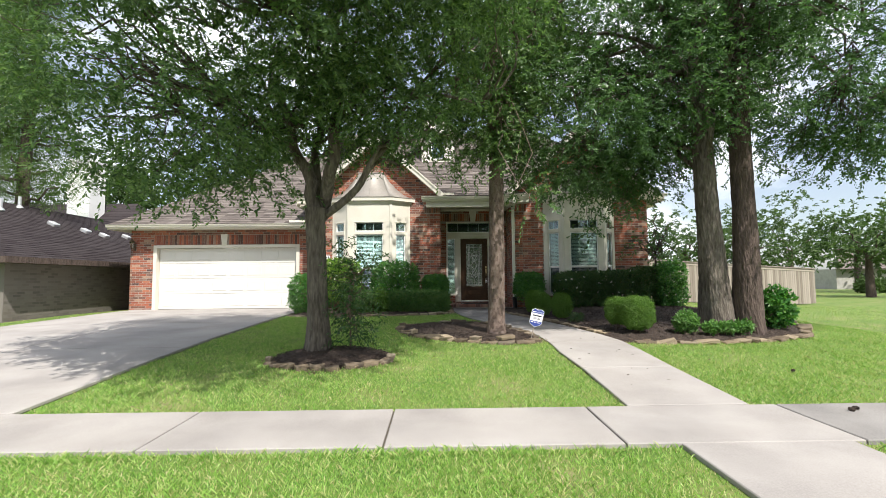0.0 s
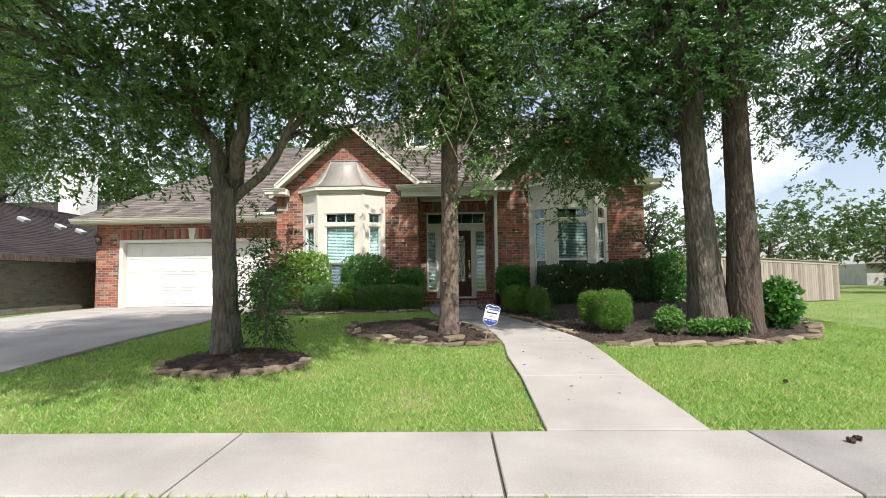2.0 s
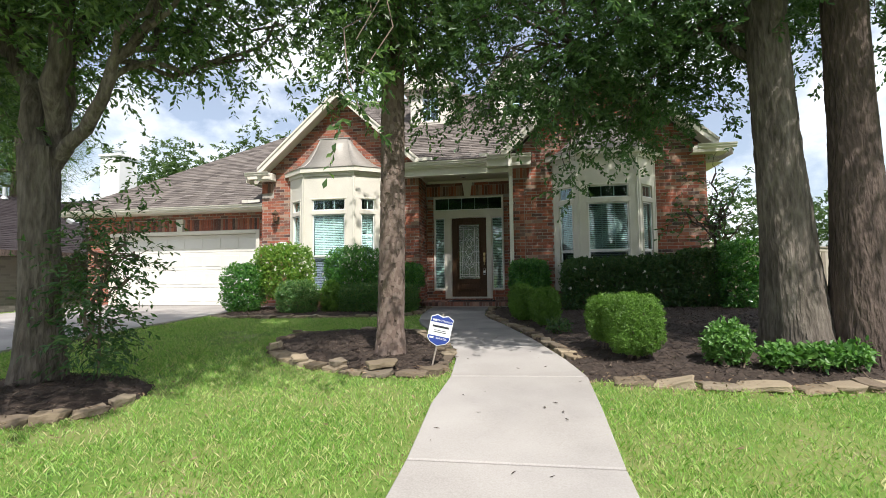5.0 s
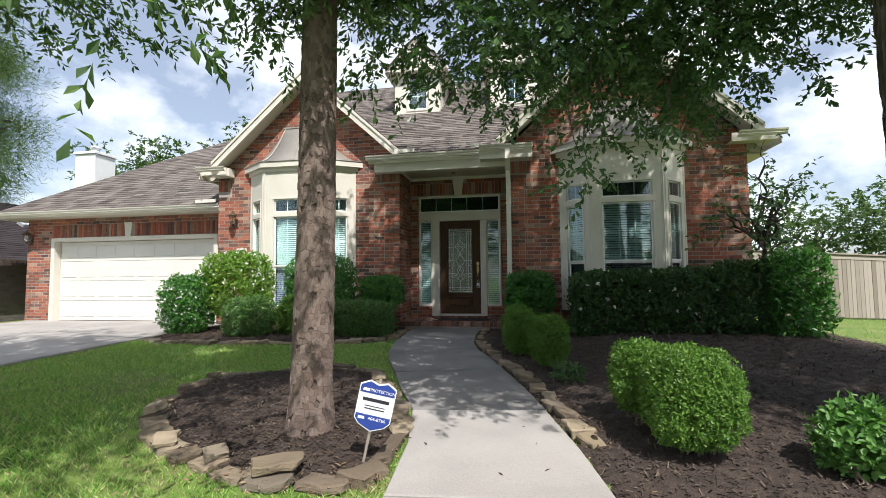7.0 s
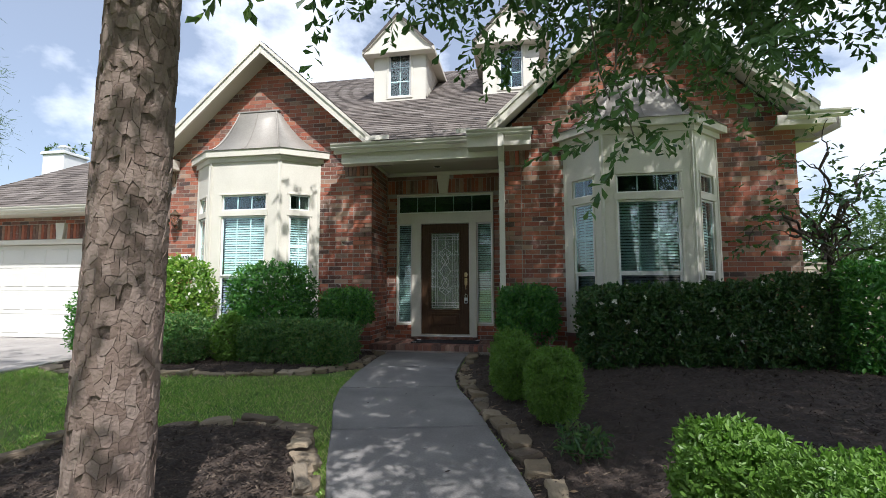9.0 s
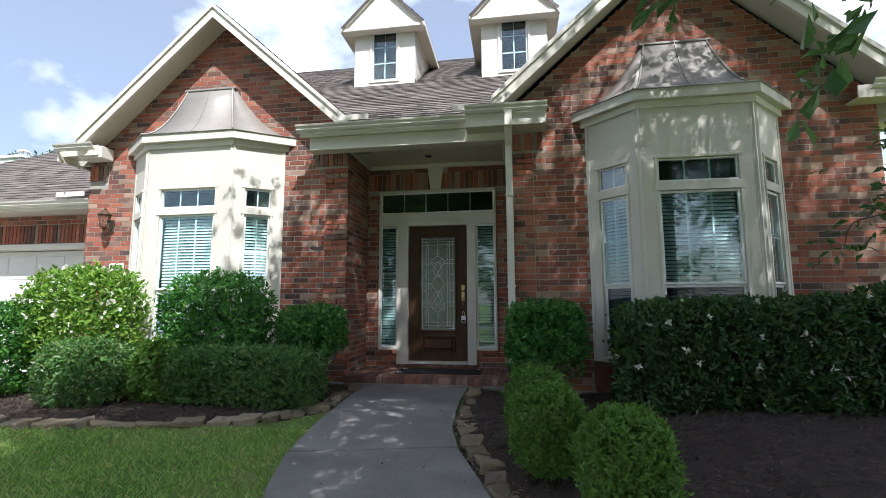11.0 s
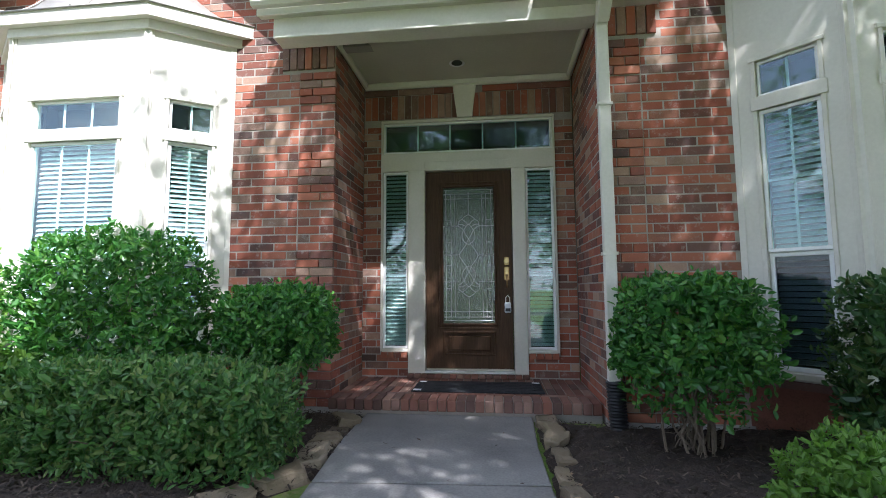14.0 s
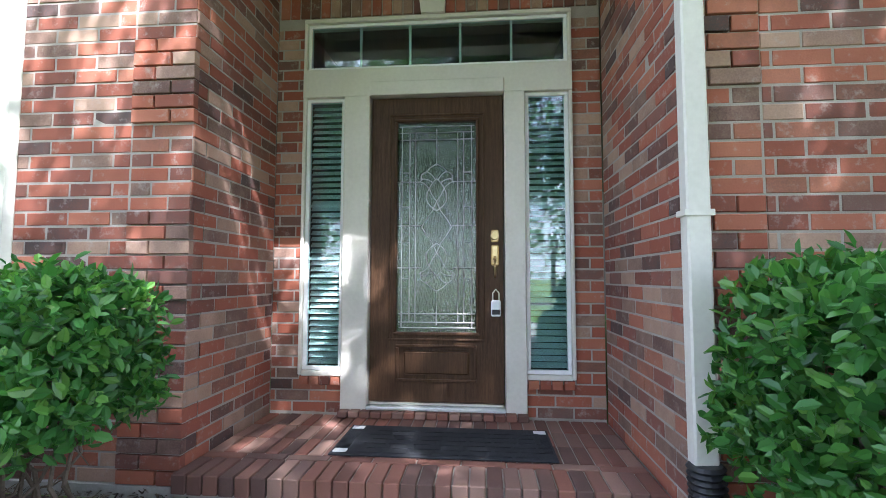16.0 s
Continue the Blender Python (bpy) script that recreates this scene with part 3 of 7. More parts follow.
# right wing with its gable
RG_C, RG_Z, RG_S = 5.32, 7.12, 0.90
rw0, rw1 = 3.02, 7.66
rb_join = (4.09, 6.51)
ry0 = lambda z: rw0 if z < SOF else max(rw0, RG_C - (RG_Z - z) / RG_S)
ry1 = lambda z: rw1 if z < SOF else min(rw1, RG_C + (RG_Z - z) / RG_S)
prr = lay(holes((rb_join[0], rb_join[1], 1.0, 4.90), (rw0, rw0 + 0.36, 1.2, 4.50), (rw0, rw0 + 0.5, 4.50, SOF + 0.05))(ry0, ry1), BASE + 0.06, RG_Z)
k = 0
for a in np.arange(BASE + 0.06, 4.47, COURSE):
    band = int((a - BASE - 0.06) / (6 * COURSE) + 1e-6) % 2
    mid = rw0 + 0.36 * (0.64 if k % 2 else 0.36)
    prr += [(rw0, mid - JO / 2, a, min(a + BH, 4.5), 0.020 if band == 0 else 0.003), (mid + JO / 2, rw0 + 0.36 - JO, a, min(a + BH, 4.5), 0.020 if band == 0 else 0.003)]
    k += 1
prr += soldier(rw0, rw0 + 0.5, 4.51, SOF + 0.04, 0.022)
gzr = (RG_Z - SOF) / RG_S
wall_right = brick_wall("wall_right_wing", pose(0, YR, 0), [(rw0, 0.8), (rw1, 0.8), (rw1, SOF), (RG_C + gzr, SOF), (RG_C, RG_Z), (RG_C - gzr, SOF), (rw0, SOF)], "red brick gable wall beside the porch downspout", prr, 0.12)
wall_right_side = brick_wall("wall_right_side", pose(rw1 + 0.004, YR + 0.121, 0, 0, 0, 90), [(0, 0.7), (9, 0.7), (9, SOF), (0, SOF)], "brick side wall at the house corner", lay(holes()(-0.1, 9.0), BASE + 0.06, SOF))

# garage front: piers, header with soldier course
YG = 19.0
gd0, gd1, gdz = -9.56, -4.42, 3.50
pg = lay(holes((gd0, gd1, 1.0, 3.86))(-10.36, lw0), BASE + 0.02, 4.08)
pg += soldier(gd0 + 0.01, gd1 - 0.01, gdz + 0.02, 3.86, 0.012)
pg = [q for q in pg if not (-7.2 < q[0] < -6.92 and q[2] > 3.45 and q[2] < 3.8)]
wall_garage = brick_wall("wall_garage", pose(0, YG, 0), [(-10.36, 0.8), (gd0, 0.8), (gd0, gdz), (gd1, gdz), (gd1, 0.8), (lw0, 0.8), (lw0, 4.1), (-10.36, 4.1)], "brick garage front with a soldier course over the door", pg, 0.3)
wall_garage_side = brick_wall("wall_garage_side", pose(-10.366, 26.0, 0, 0, 0, -90), [(0, 0.7), (6.7, 0.7), (6.7, 4.1), (0, 4.1)], "brick side wall of the garage", lay(holes()(0, 6.99), BASE + 0.02, 4.08))
for nm, pts in (("wall_back", (-10.3, 30.0, 0.6, 7.6, 30.2, 5.0)),):
    tagged(box(nm, *pts, M_NBRICK), "plain brick back wall of the house", "wall", kind="structure")
# concrete footing
found = thing("foundation", "low grey concrete footing under the brick walls", "foundation", kind="structure")
for a in ((-3.975, YL - 0.02, 0.9, 0.575, YL + 0.1, BASE + 0.055), (3.03, YR - 0.02, 0.9, 7.65, YR + 0.1, BASE + 0.055), (-10.35, YG - 0.03, 0.9, gd0 - 0.005, YG + 0.1, BASE + 0.05), (gd1 + 0.005, YG - 0.03, 0.9, -3.99, YG + 0.1, BASE + 0.05)):
    box("footing", *a, M_FOUND, found)

# ---- garage door ----
door_g = thing("garage_door", "cream panelled double garage door, closed", "garage door", kind="structure")
gy0 = YG + 0.17
nz, top = 4, 3.40
for i in range(nz):
    z0 = 1.245 + (top - 1.245) * i / nz
    z1 = 1.245 + (top - 1.245) * (i + 1) / nz - 0.006
    bm = bmesh.new()
    box_into(bm, gd0 + 0.12, gy0, z0, gd1 - 0.12, gy0 + 0.05, z1, bevel=0.008)
    for j in range(8):
        wd = (gd1 - gd0 - 0.24) / 8
        u = gd0 + 0.12 + j * wd + 0.06
        box_into(bm, u, gy0 - 0.010, z0 + 0.10, u + wd - 0.12, gy0 + 0.01, z1 - 0.10, bevel=0.009)
    part("door_section", bm, M_GARAGE, door_g)
box("jamb", gd0 - 0.002, YG - 0.02, 1.21, gd0 + 0.115, gy0 + 0.06, gdz, M_TRIM, door_g, bevel=0.006)
box("jamb", gd1 - 0.115, YG - 0.02, 1.21, gd1 + 0.002, gy0 + 0.06, gdz, M_TRIM, door_g, bevel=0.006)
box("head_trim", gd0 + 0.116, YG - 0.02, top + 0.005, gd1 - 0.116, gy0 + 0.06, gdz + 0.006, M_TRIM, door_g, bevel=0.006)


def keystone(x, y, z0, z1, w0, w1, lab):
    ob = prism("keystone", [(x - w0 / 2, z0), (x + w0 / 2, z0), (x + w1 / 2, z1), (x - w1 / 2, z1)], y - 0.055, y + 0.02, M_TRIM, None, "", "y")
    return tagged(ob, lab, "keystone", group="keystones", kind="structure")


keystone(-7.07, YG, 3.50, 3.88, 0.15, 0.25, "cream keystone over the garage door")
keystone(1.79, YP, 4.32, 4.70, 0.17, 0.27, "cream keystone over the entry transom")

# ---- porch floor, ceiling, entry ----
porch = thing("porch_step", "brick paved porch floor with a bullnose brick edge", "step", kind="structure")
box("step_core", 0.60, 18.32, 0.9, 3.00, YP - 0.001, 1.348, M_MORTAR, porch)
PORCH_BRICKS = []
n = 29
for i in range(n):   # header bricks along the front edge
    s = (3.0 - 0.6) / n
    PORCH_BRICKS.append((0.60 + i * s + 0.004, 18.29, 1.262, 0.60 + (i + 1) * s - 0.004, 18.53, 1.360))
for r, y0 in enumerate((18.615, 18.865)):
    for i in range(29):
        PORCH_BRICKS.append((0.60 + i * 2.4 / 29 + 0.004, y0, 1.30, 0.60 + (i + 1) * 2.4 / 29 - 0.004, y0 + 0.24, 1.358))
for y0 in (18.538,):
    for i in range(10):
        PORCH_BRICKS.append((0.60 + i * 0.24 + 0.004, y0, 1.30, 0.60 + (i + 1) * 0.24 - 0.004, y0 + 0.07, 1.358))
for i in range(29):
    PORCH_BRICKS.append((0.60 + i * 2.4 / 29 + 0.004, 19.115, 1.30, 0.60 + (i + 1) * 2.4 / 29 - 0.004, 19.355, 1.358))
for i in range(17):
    PORCH_BRICKS.append((1.13 + i * 1.34 / 17 + 0.003, 19.27, 1.362, 1.13 + (i + 1) * 1.34 / 17 - 0.003, 19.40, 1.405))
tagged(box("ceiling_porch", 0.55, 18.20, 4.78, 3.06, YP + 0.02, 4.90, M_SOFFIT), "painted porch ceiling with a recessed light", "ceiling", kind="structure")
trim_p = thing("trim_porch", "cream painted beam and crown trim of the porch", "trim", kind="structure")
box("beam", 0.10, 18.06, 4.66, 3.015, 18.26, 4.98, M_TRIM, trim_p, bevel=0.006)
box("crown", 0.60, YP - 0.07, 4.70, 3.00, YP - 0.012, 4.779, M_TRIM, trim_p, bevel=0.02)
box("crown", 0.60, 18.262, 4.70, 0.655, YP - 0.072, 4.779, M_TRIM, trim_p, bevel=0.02)
box("crown", 2.95, 18.262, 4.70, 3.005, YP - 0.072, 4.779, M_TRIM, trim_p, bevel=0.02)
can = thing("recessed_light", "small recessed can light, unlit", "ceiling light")
bm = bmesh.new()
bmesh.ops.create_cone(bm, cap_ends=False, segments=24, radius1=0.085, radius2=0.06, depth=0.012, matrix=pose(1.74, 18.95, 4.772))
part("ring", bm, M_WHITE, can)
bm = bmesh.new()
bmesh.ops.create_cone(bm, cap_ends=True, segments=24, radius1=0.06, radius2=0.05, depth=0.01, matrix=pose(1.74, 18.95, 4.774))
part("lens", bm, M_BLACK, can, "dark lens")

entry = thing("door_1", "stained wood front door with leaded oval-pattern glass, closed", "front door", kind="structure")
dx0, dx1, dz0, dz1, dyf = 1.335, 2.305, 1.455, 3.685, YP - 0.005
bm = bmesh.new()
gx0, gx1, gz0, gz1 = 1.53, 2.11, 1.95, 3.50       # glass light
for a in ((dx0, dz0, gx0, dz1), (gx1, dz0, dx1, dz1), (gx0, gz1, gx1, dz1), (gx0, 1.86, gx1, gz0), (gx0, dz0, gx1, 1.60)):
    box_into(bm, a[0], dyf, a[1], a[2], dyf + 0.045, a[3])
part("slab", bm, M_DOOR, entry)
box("panel_recess", gx0, dyf + 0.02, 1.60, gx1, dyf + 0.03, 1.86, M_DOOR, entry)
box("raised_panel", gx0 + 0.05, dyf + 0.001, 1.645, gx1 - 0.05, dyf + 0.02, 1.815, M_DOOR, entry, bevel=0.014)


def moulding(x0, z0, x1, z1, w, y, d, mat, parent, name="moulding", label=""):
    bm = bmesh.new()
    for a in ((x0 - w, z0 - w, x1 + w, z0), (x0 - w, z1, x1 + w, z1 + w), (x0 - w, z0, x0, z1), (x1, z0, x1 + w, z1)):
        box_into(bm, a[0], y - d, a[1], a[2], y + 0.002, a[3], bevel=min(w, d) * 0.35)
    return part(name, bm, mat, parent, label)


moulding(gx0, gz0, gx1, gz1, 0.022, dyf, 0.016, M_DOOR, entry)
moulding(gx0 - 0.045, gz0 - 0.045, gx1 + 0.045, gz1 + 0.045, 0.016, dyf, 0.009, M_DOOR, entry)
moulding(gx0 + 0.018, 1.618, gx1 - 0.018, 1.842, 0.02, dyf, 0.012, M_DOOR, entry)
g = box("leaded_glass", gx0, dyf + 0.018, gz0, gx1, dyf + 0.026, gz1, M_TEXGLASS, entry, "textured leaded glass")
g.visible_shadow = False
# lead cames: straight grid, then the scrolls
cy = dyf + 0.012
gw, gh, gcx, gcz = gx1 - gx0, gz1 - gz0, (gx0 + gx1) / 2, (gz0 + gz1) / 2 - 0.01
came = []
for f in (0.055, 0.155, 0.23, 0.77, 0.845, 0.945):
    came.append([(gx0 + gw * f, cy, gz0 + 0.03 if f in (0.055, 0.945) else gz0 + 0.075), (gx0 + gw * f, cy, gz1 - (0.03 if f in (0.055, 0.945) else 0.075))])
for f in (0.02, 0.045, 0.085, 0.915, 0.95, 0.98):
    came.append([(gx0 + 0.01, cy, gz0 + gh * f), (gx1 - 0.01, cy, gz0 + gh * f)])
for f in (0.30, 0.50, 0.71):
    for a, b in ((0.0, 0.30), (0.70, 1.0)):
        came.append([(gx0 + gw * a, cy, gz0 + gh * f), (gx0 + gw * b, cy, gz0 + gh * f)])
for f in (0.25, 0.42, 0.59, 0.755):
    for a, b in ((0.055, 0.155), (0.845, 0.945)):
        came.append([(gx0 + gw * a, cy, gz0 + gh * f), (gx0 + gw * b, cy, gz0 + gh * f)])
came += [[(gcx, cy, gz0 + 0.05), (gcx, cy, gcz - 0.46)], [(gcx, cy, gcz + 0.46), (gcx, cy, gz1 - 0.05)]]
for s in (-1, 1):
    for q in (-1, 1):
        f = lambda u, v: (gcx + s * u, cy, gcz + q * v)
        came.append([f(0.11, 0.0), f(0.075, 0.06), f(0.03, 0.12), f(0.0, 0.19)])
        came.append([f(0.0, 0.12), f(0.05, 0.155), f(0.075, 0.20), f(0.07, 0.26), f(0.03, 0.33), f(0.0, 0.36)])
        came.append([f(0.0, 0.19), f(0.035, 0.24), f(0.055, 0.29), f(0.10, 0.33), f(0.125, 0.335), f(0.105, 0.36), f(0.06, 0.35), f(0.03, 0.33)])
        came.append([f(0.115, 0.345), f(0.115, 0.39), f(0.075, 0.415), f(0.035, 0.39), f(0.01, 0.35)])
        came.append([f(0.075, 0.415), f(0.045, 0.445), f(0.0, 0.47)])
for line in came:
    if len(line) > 2:
        P = np.array(line)
        t_ = np.linspace(0, len(P) - 1, 4 * len(P))
        line = np.stack([np.interp(t_, np.arange(len(P)), P[:, c]) for c in range(3)], 1)
        line[1:-1] = (line[:-2] + 2 * line[1:-1] + line[2:]) / 4
    tube("came", [tuple(p) for p in line], 0.0042, M_LEAD, entry, 5)
# door casing, transom and side lights
frame_e = thing("door_casing", "cream painted entry casing round door, sidelights and transom", "door frame", kind="structure")
cas = [(0.805, 3.70, 2.805, 3.915, 0.05), (1.13, 1.37, 1.325, 3.70, 0.06), (2.315, 1.37, 2.465, 3.70, 0.06), (1.325, 3.695, 2.315, 3.80, 0.075), (0.805, 4.285, 2.805, 4.315, 0.05), (0.805, 1.635, 0.83, 4.285, 0.05), (2.78, 1.635, 2.805, 4.285, 0.05), (0.83, 1.628, 1.13, 1.665, 0.05), (2.465, 1.628, 2.78, 1.665, 0.05)]
for i, (a, b, c, d, e) in enumerate(cas):
    box("casing", a, YP - e + 0.01 + 0.001 * i, b, c, YP + 0.11, d, M_TRIM, frame_e, bevel=0.005)
box("threshold", 1.325, YP - 0.075, 1.406, 2.315, YP + 0.05, 1.432, M_ALU, frame_e, "bright aluminium threshold", bevel=0.006)
box("door_sweep", 1.335, YP - 0.022, 1.434, 2.305, YP + 0.03, 1.452, M_NICKEL, frame_e, bevel=0.003)


def blinds(win, x0, x1, z0, z1, y, m=None, pitch=0.046, skip=None):
    me = None
    z = z1 - 0.03
    while z > z0 + 0.02:
        if me is None:
            bm = bmesh.new()
            box_into(bm, -(x1 - x0) / 2, -0.024, -0.0016, (x1 - x0) / 2, 0.024, 0.0016)
            sl = part("blind_slat", bm, M_BLIND, win)
            me = sl.data
        else:
            sl = new("blind_slat", me)
            sl.parent = win
        sl.matrix_world = (m or Matrix()) @ pose((x0 + x1) / 2, y, z, 44, 0, 0)
        z -= pitch


def sash(win, x0, x1, z0, z1, y, m, cols=1, rows=1, w=0.03, mat=None, glass=None):
    """A vinyl sash with glass and thin grids, its outside at y."""
    bm = bmesh.new()
    for a in ((x0, z0, x1, z0 + w), (x0, z1 - w, x1, z1), (x0, z0 + w, x0 + w, z1 - w), (x1 - w, z0 + w, x1, z1 - w)):
        box_into(bm, a[0], y, a[1], a[2], y + 0.04, a[3], m, 0.004)
    part("sash_frame", bm, mat or M_WHITE, win)
    gl = box("pane", x0 + w * 0.8, y + 0.014, z0 + w * 0.8, x1 - w * 0.8, y + 0.019, z1 - w * 0.8, glass or M_GLASS, win, "", m=m)
    gl.visible_shadow = False
    for i in range(1, cols):
        u = x0 + w + (x1 - x0 - 2 * w) * i / cols
        box("muntin", u - 0.009, y + 0.020, z0 + w, u + 0.009, y + 0.028, z1 - w, M_WHITE, win, m=m)
    for j in range(1, rows):
        v = z0 + w + (z1 - z0 - 2 * w) * j / rows
        box("muntin", x0 + w, y + 0.021, v - 0.009, x1 - w, y + 0.029, v + 0.009, M_WHITE, win, m=m)


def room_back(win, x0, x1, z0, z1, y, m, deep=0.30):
    """A shallow box coloured dark to stand in for the dim room seen behind a window."""
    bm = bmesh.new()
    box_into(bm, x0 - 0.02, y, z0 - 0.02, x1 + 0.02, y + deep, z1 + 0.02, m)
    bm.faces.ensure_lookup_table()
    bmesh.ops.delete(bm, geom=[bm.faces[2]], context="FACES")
    part("dark_room_box", bm, M_DARK, win)


I4 = Matrix()
win_t = thing("window_1", "five-light transom window over the entry", "transom window", kind="structure")
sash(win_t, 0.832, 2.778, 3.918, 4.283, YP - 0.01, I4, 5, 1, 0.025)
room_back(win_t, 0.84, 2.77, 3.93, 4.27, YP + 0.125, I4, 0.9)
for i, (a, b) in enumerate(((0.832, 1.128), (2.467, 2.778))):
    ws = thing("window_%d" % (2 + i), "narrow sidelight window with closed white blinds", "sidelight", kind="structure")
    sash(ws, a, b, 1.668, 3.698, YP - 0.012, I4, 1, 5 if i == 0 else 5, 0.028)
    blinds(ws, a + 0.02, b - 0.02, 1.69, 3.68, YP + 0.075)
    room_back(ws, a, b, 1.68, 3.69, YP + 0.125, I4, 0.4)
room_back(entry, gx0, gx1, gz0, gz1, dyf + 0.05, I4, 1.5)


def handle_set(x, z, y):
    h = part_empty("door_handle", entry, "aged brass handleset and deadbolt")
    bm = bmesh.new()
    box_into(bm, x - 0.028, y - 0.012, z - 0.09, x + 0.028, y, z + 0.06, bevel=0.01)
    part("escutcheon", bm, M_BRASS, h)
    bm = bmesh.new()
    bmesh.ops.create_cone(bm, cap_ends=True, segments=20, radius1=0.033, radius2=0.027, depth=0.03, matrix=pose(x, y - 0.014, z + 0.125, 90))
    box_into(bm, x - 0.028, y - 0.006, z + 0.08, x + 0.028, y, z + 0.17, bevel=0.008)
    part("deadbolt", bm, M_BRASS, h)
    tube("lever", [(x, y - 0.012, z - 0.03), (x, y - 0.05, z - 0.05), (x, y - 0.055, z - 0.10), (x, y - 0.045, z - 0.15), (x, y - 0.012, z - 0.17)], [0.012, 0.012, 0.011, 0.010, 0.009], M_BRASS, h, 8)


def part_empty(name, parent, label=""):
    e = new(name)
    e.parent = parent
    if label:
        e["label"] = label
    return e


handle_set(2.245, 2.52, dyf)
lock = thing("key_lockbox", "small grey key lockbox hanging from the door handle", "lockbox")
bm = bmesh.new()
box_into(bm, 2.215, dyf - 0.055, 2.07, 2.285, dyf - 0.012, 2.185, bevel=0.01)
part("case", bm, M_SIGN, lock)
box("dial_cover", 2.222, dyf - 0.058, 2.085, 2.278, dyf - 0.0545, 2.12, M_BLACK, lock, "black cover")
tube("shackle", [(2.228, dyf - 0.03, 2.185), (2.228, dyf - 0.03, 2.235), (2.25, dyf - 0.03, 2.262), (2.272, dyf - 0.03, 2.235), (2.272, dyf - 0.03, 2.185)], 0.005, M_NICKEL, lock, 6)


# ---- bay windows ----
def bay(name, xs, yw, yc, label, lab_win, group, side_w):
    """A canted bay: xs are wall join, fold, fold, wall join; yw the wall plane, yc the front plane."""
    x0, x1, x2, x3 = xs
    z0, z1 = 1.64, 4.90
    b = thing(name, label, "bay window", kind="structure")
    runs = [((x0, yw), (x1, yc)), ((x1, yc), (x2, yc)), ((x2, yc), (x3, yw))]
    for i, (p, q) in enumerate(runs):
        d = Vector((q[0] - p[0], q[1] - p[1], 0))
        L = d.length
        m = Matrix.Translation((p[0], p[1], 0)) @ Matrix.Rotation(math.atan2(d.y, d.x), 4, "Z")
        c = L / 2
        hw = 0.46 if i == 1 else side_w / 2
        a0, a1 = c - hw, c + hw
        bm = bmesh.new()
        for r in ((0.0, z0, a0, z1), (a1, z0, L, z1), (a0, 4.14, a1, z1), (a0, 3.745, a1, 3.835), (a0, z0, a1, 1.70)):
            box_into(bm, r[0], 0.0, r[1], r[2], 0.10, r[3], m)
        part("panel", bm, M_TRIM, b)
        bm = bmesh.new()     # raised trim round the openings
        for r in ((a0 - 0.045, 4.14, a1 + 0.045, 4.175, 0.016), (a0 - 0.045, 3.735, a1 + 0.045, 3.845, 0.018), (a0 - 0.03, 1.70, a0, 3.735, 0.012), (a1, 1.70, a1 + 0.03, 3.735, 0.012), (a0 - 0.03, 3.845, a0, 4.14, 0.012), (a1, 3.845, a1 + 0.03, 4.14, 0.012), (a0 - 0.045, 1.655, a1 + 0.045, 1.70, 0.03)):
            box_into(bm, r[0], -r[4], r[1], r[2], 0.004, r[3], m, 0.004)
        part("trim", bm, M_TRIM, b)
        bm = bmesh.new()     # corner boards
        box_into(bm, -0.035 if i else 0.0, -0.008, z0, 0.05, 0.004, z1, m, 0.003)
        box_into(bm, L - 0.05, -0.008, z0, L + (0.035 if i < 2 else 0.0), 0.004, z1, m, 0.003)
        part("corner_board", bm, M_TRIM, b)
        wdw = tagged(part_window(b, lab_win), lab_win)
        sash(wdw, a0 + 0.002, a1 - 0.002, 3.848, 4.138, 0.02, m, 3 if i == 1 else 2, 1, 0.022)
        sash(wdw, a0 + 0.002, a1 - 0.002, 2.60, 3.733, 0.015, m, 3 if i == 1 else 2, 1 if i == 1 else 2, 0.03)
        sash(wdw, a0 + 0.002, a1 - 0.002, 1.705, 2.598, 0.035, m, 1, 1, 0.034, glass=M_SCREEN)
        blinds(wdw, a0 + 0.03, a1 - 0.03, 1.73, 3.73, 0.115, m)
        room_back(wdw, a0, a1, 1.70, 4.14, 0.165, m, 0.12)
    # brick skirt below
    skirt = prism("skirt", [(x0, yw), (x1 + 0.02, yc + 0.03), (x2 - 0.02, yc + 0.03), (x3, yw)], 0.9, z0 - 0.06, M_NBRICK_RED, b, "dark brick base")
    prism("rowlock_sill", [(x0 - 0.02, yw), (x1 - 0.005, yc - 0.03), (x2 + 0.005, yc - 0.03), (x3 + 0.02, yw)], z0 - 0.058, z0 - 0.002, M_BRICK, b, "sloping brick sill")
    # fascia and flared metal roof
    o = 0.10
    fo = [(x0 - 0.18, yw), (x1 - 0.05, yc - o), (x2 + 0.05, yc - o), (x3 + 0.18, yw)]
    fi = [(x0 + 0.02, yw), (x1 + 0.02, yc + 0.05), (x2 - 0.02, yc + 0.05), (x3 - 0.02, yw)]
    prism("fascia", fo, 4.87, 5.0, M_TRIM, b)
    prism("frieze", [(x0 - 0.06, yw), (x1 - 0.02, yc - 0.035), (x2 + 0.02, yc - 0.035), (x3 + 0.06, yw)], 4.78, 4.868, M_TRIM, b)
    t0, t1 = (x1 + x2) / 2 - 0.43, (x1 + x2) / 2 + 0.43
    eave = [Vector((*p, 5.0)) for p in [(x0 - 0.2, yw), (x1 - 0.055, yc - o - 0.02), (x2 + 0.055, yc - o - 0.02), (x3 + 0.2, yw)]]
    crest = [Vector((t0, yw - 0.01, 5.90)), Vector((t0 + 0.03, yw - 0.05, 5.90)), Vector((t1 - 0.03, yw - 0.05, 5.90)), Vector((t1, yw - 0.01, 5.90))]
    N = 9
    rows = []
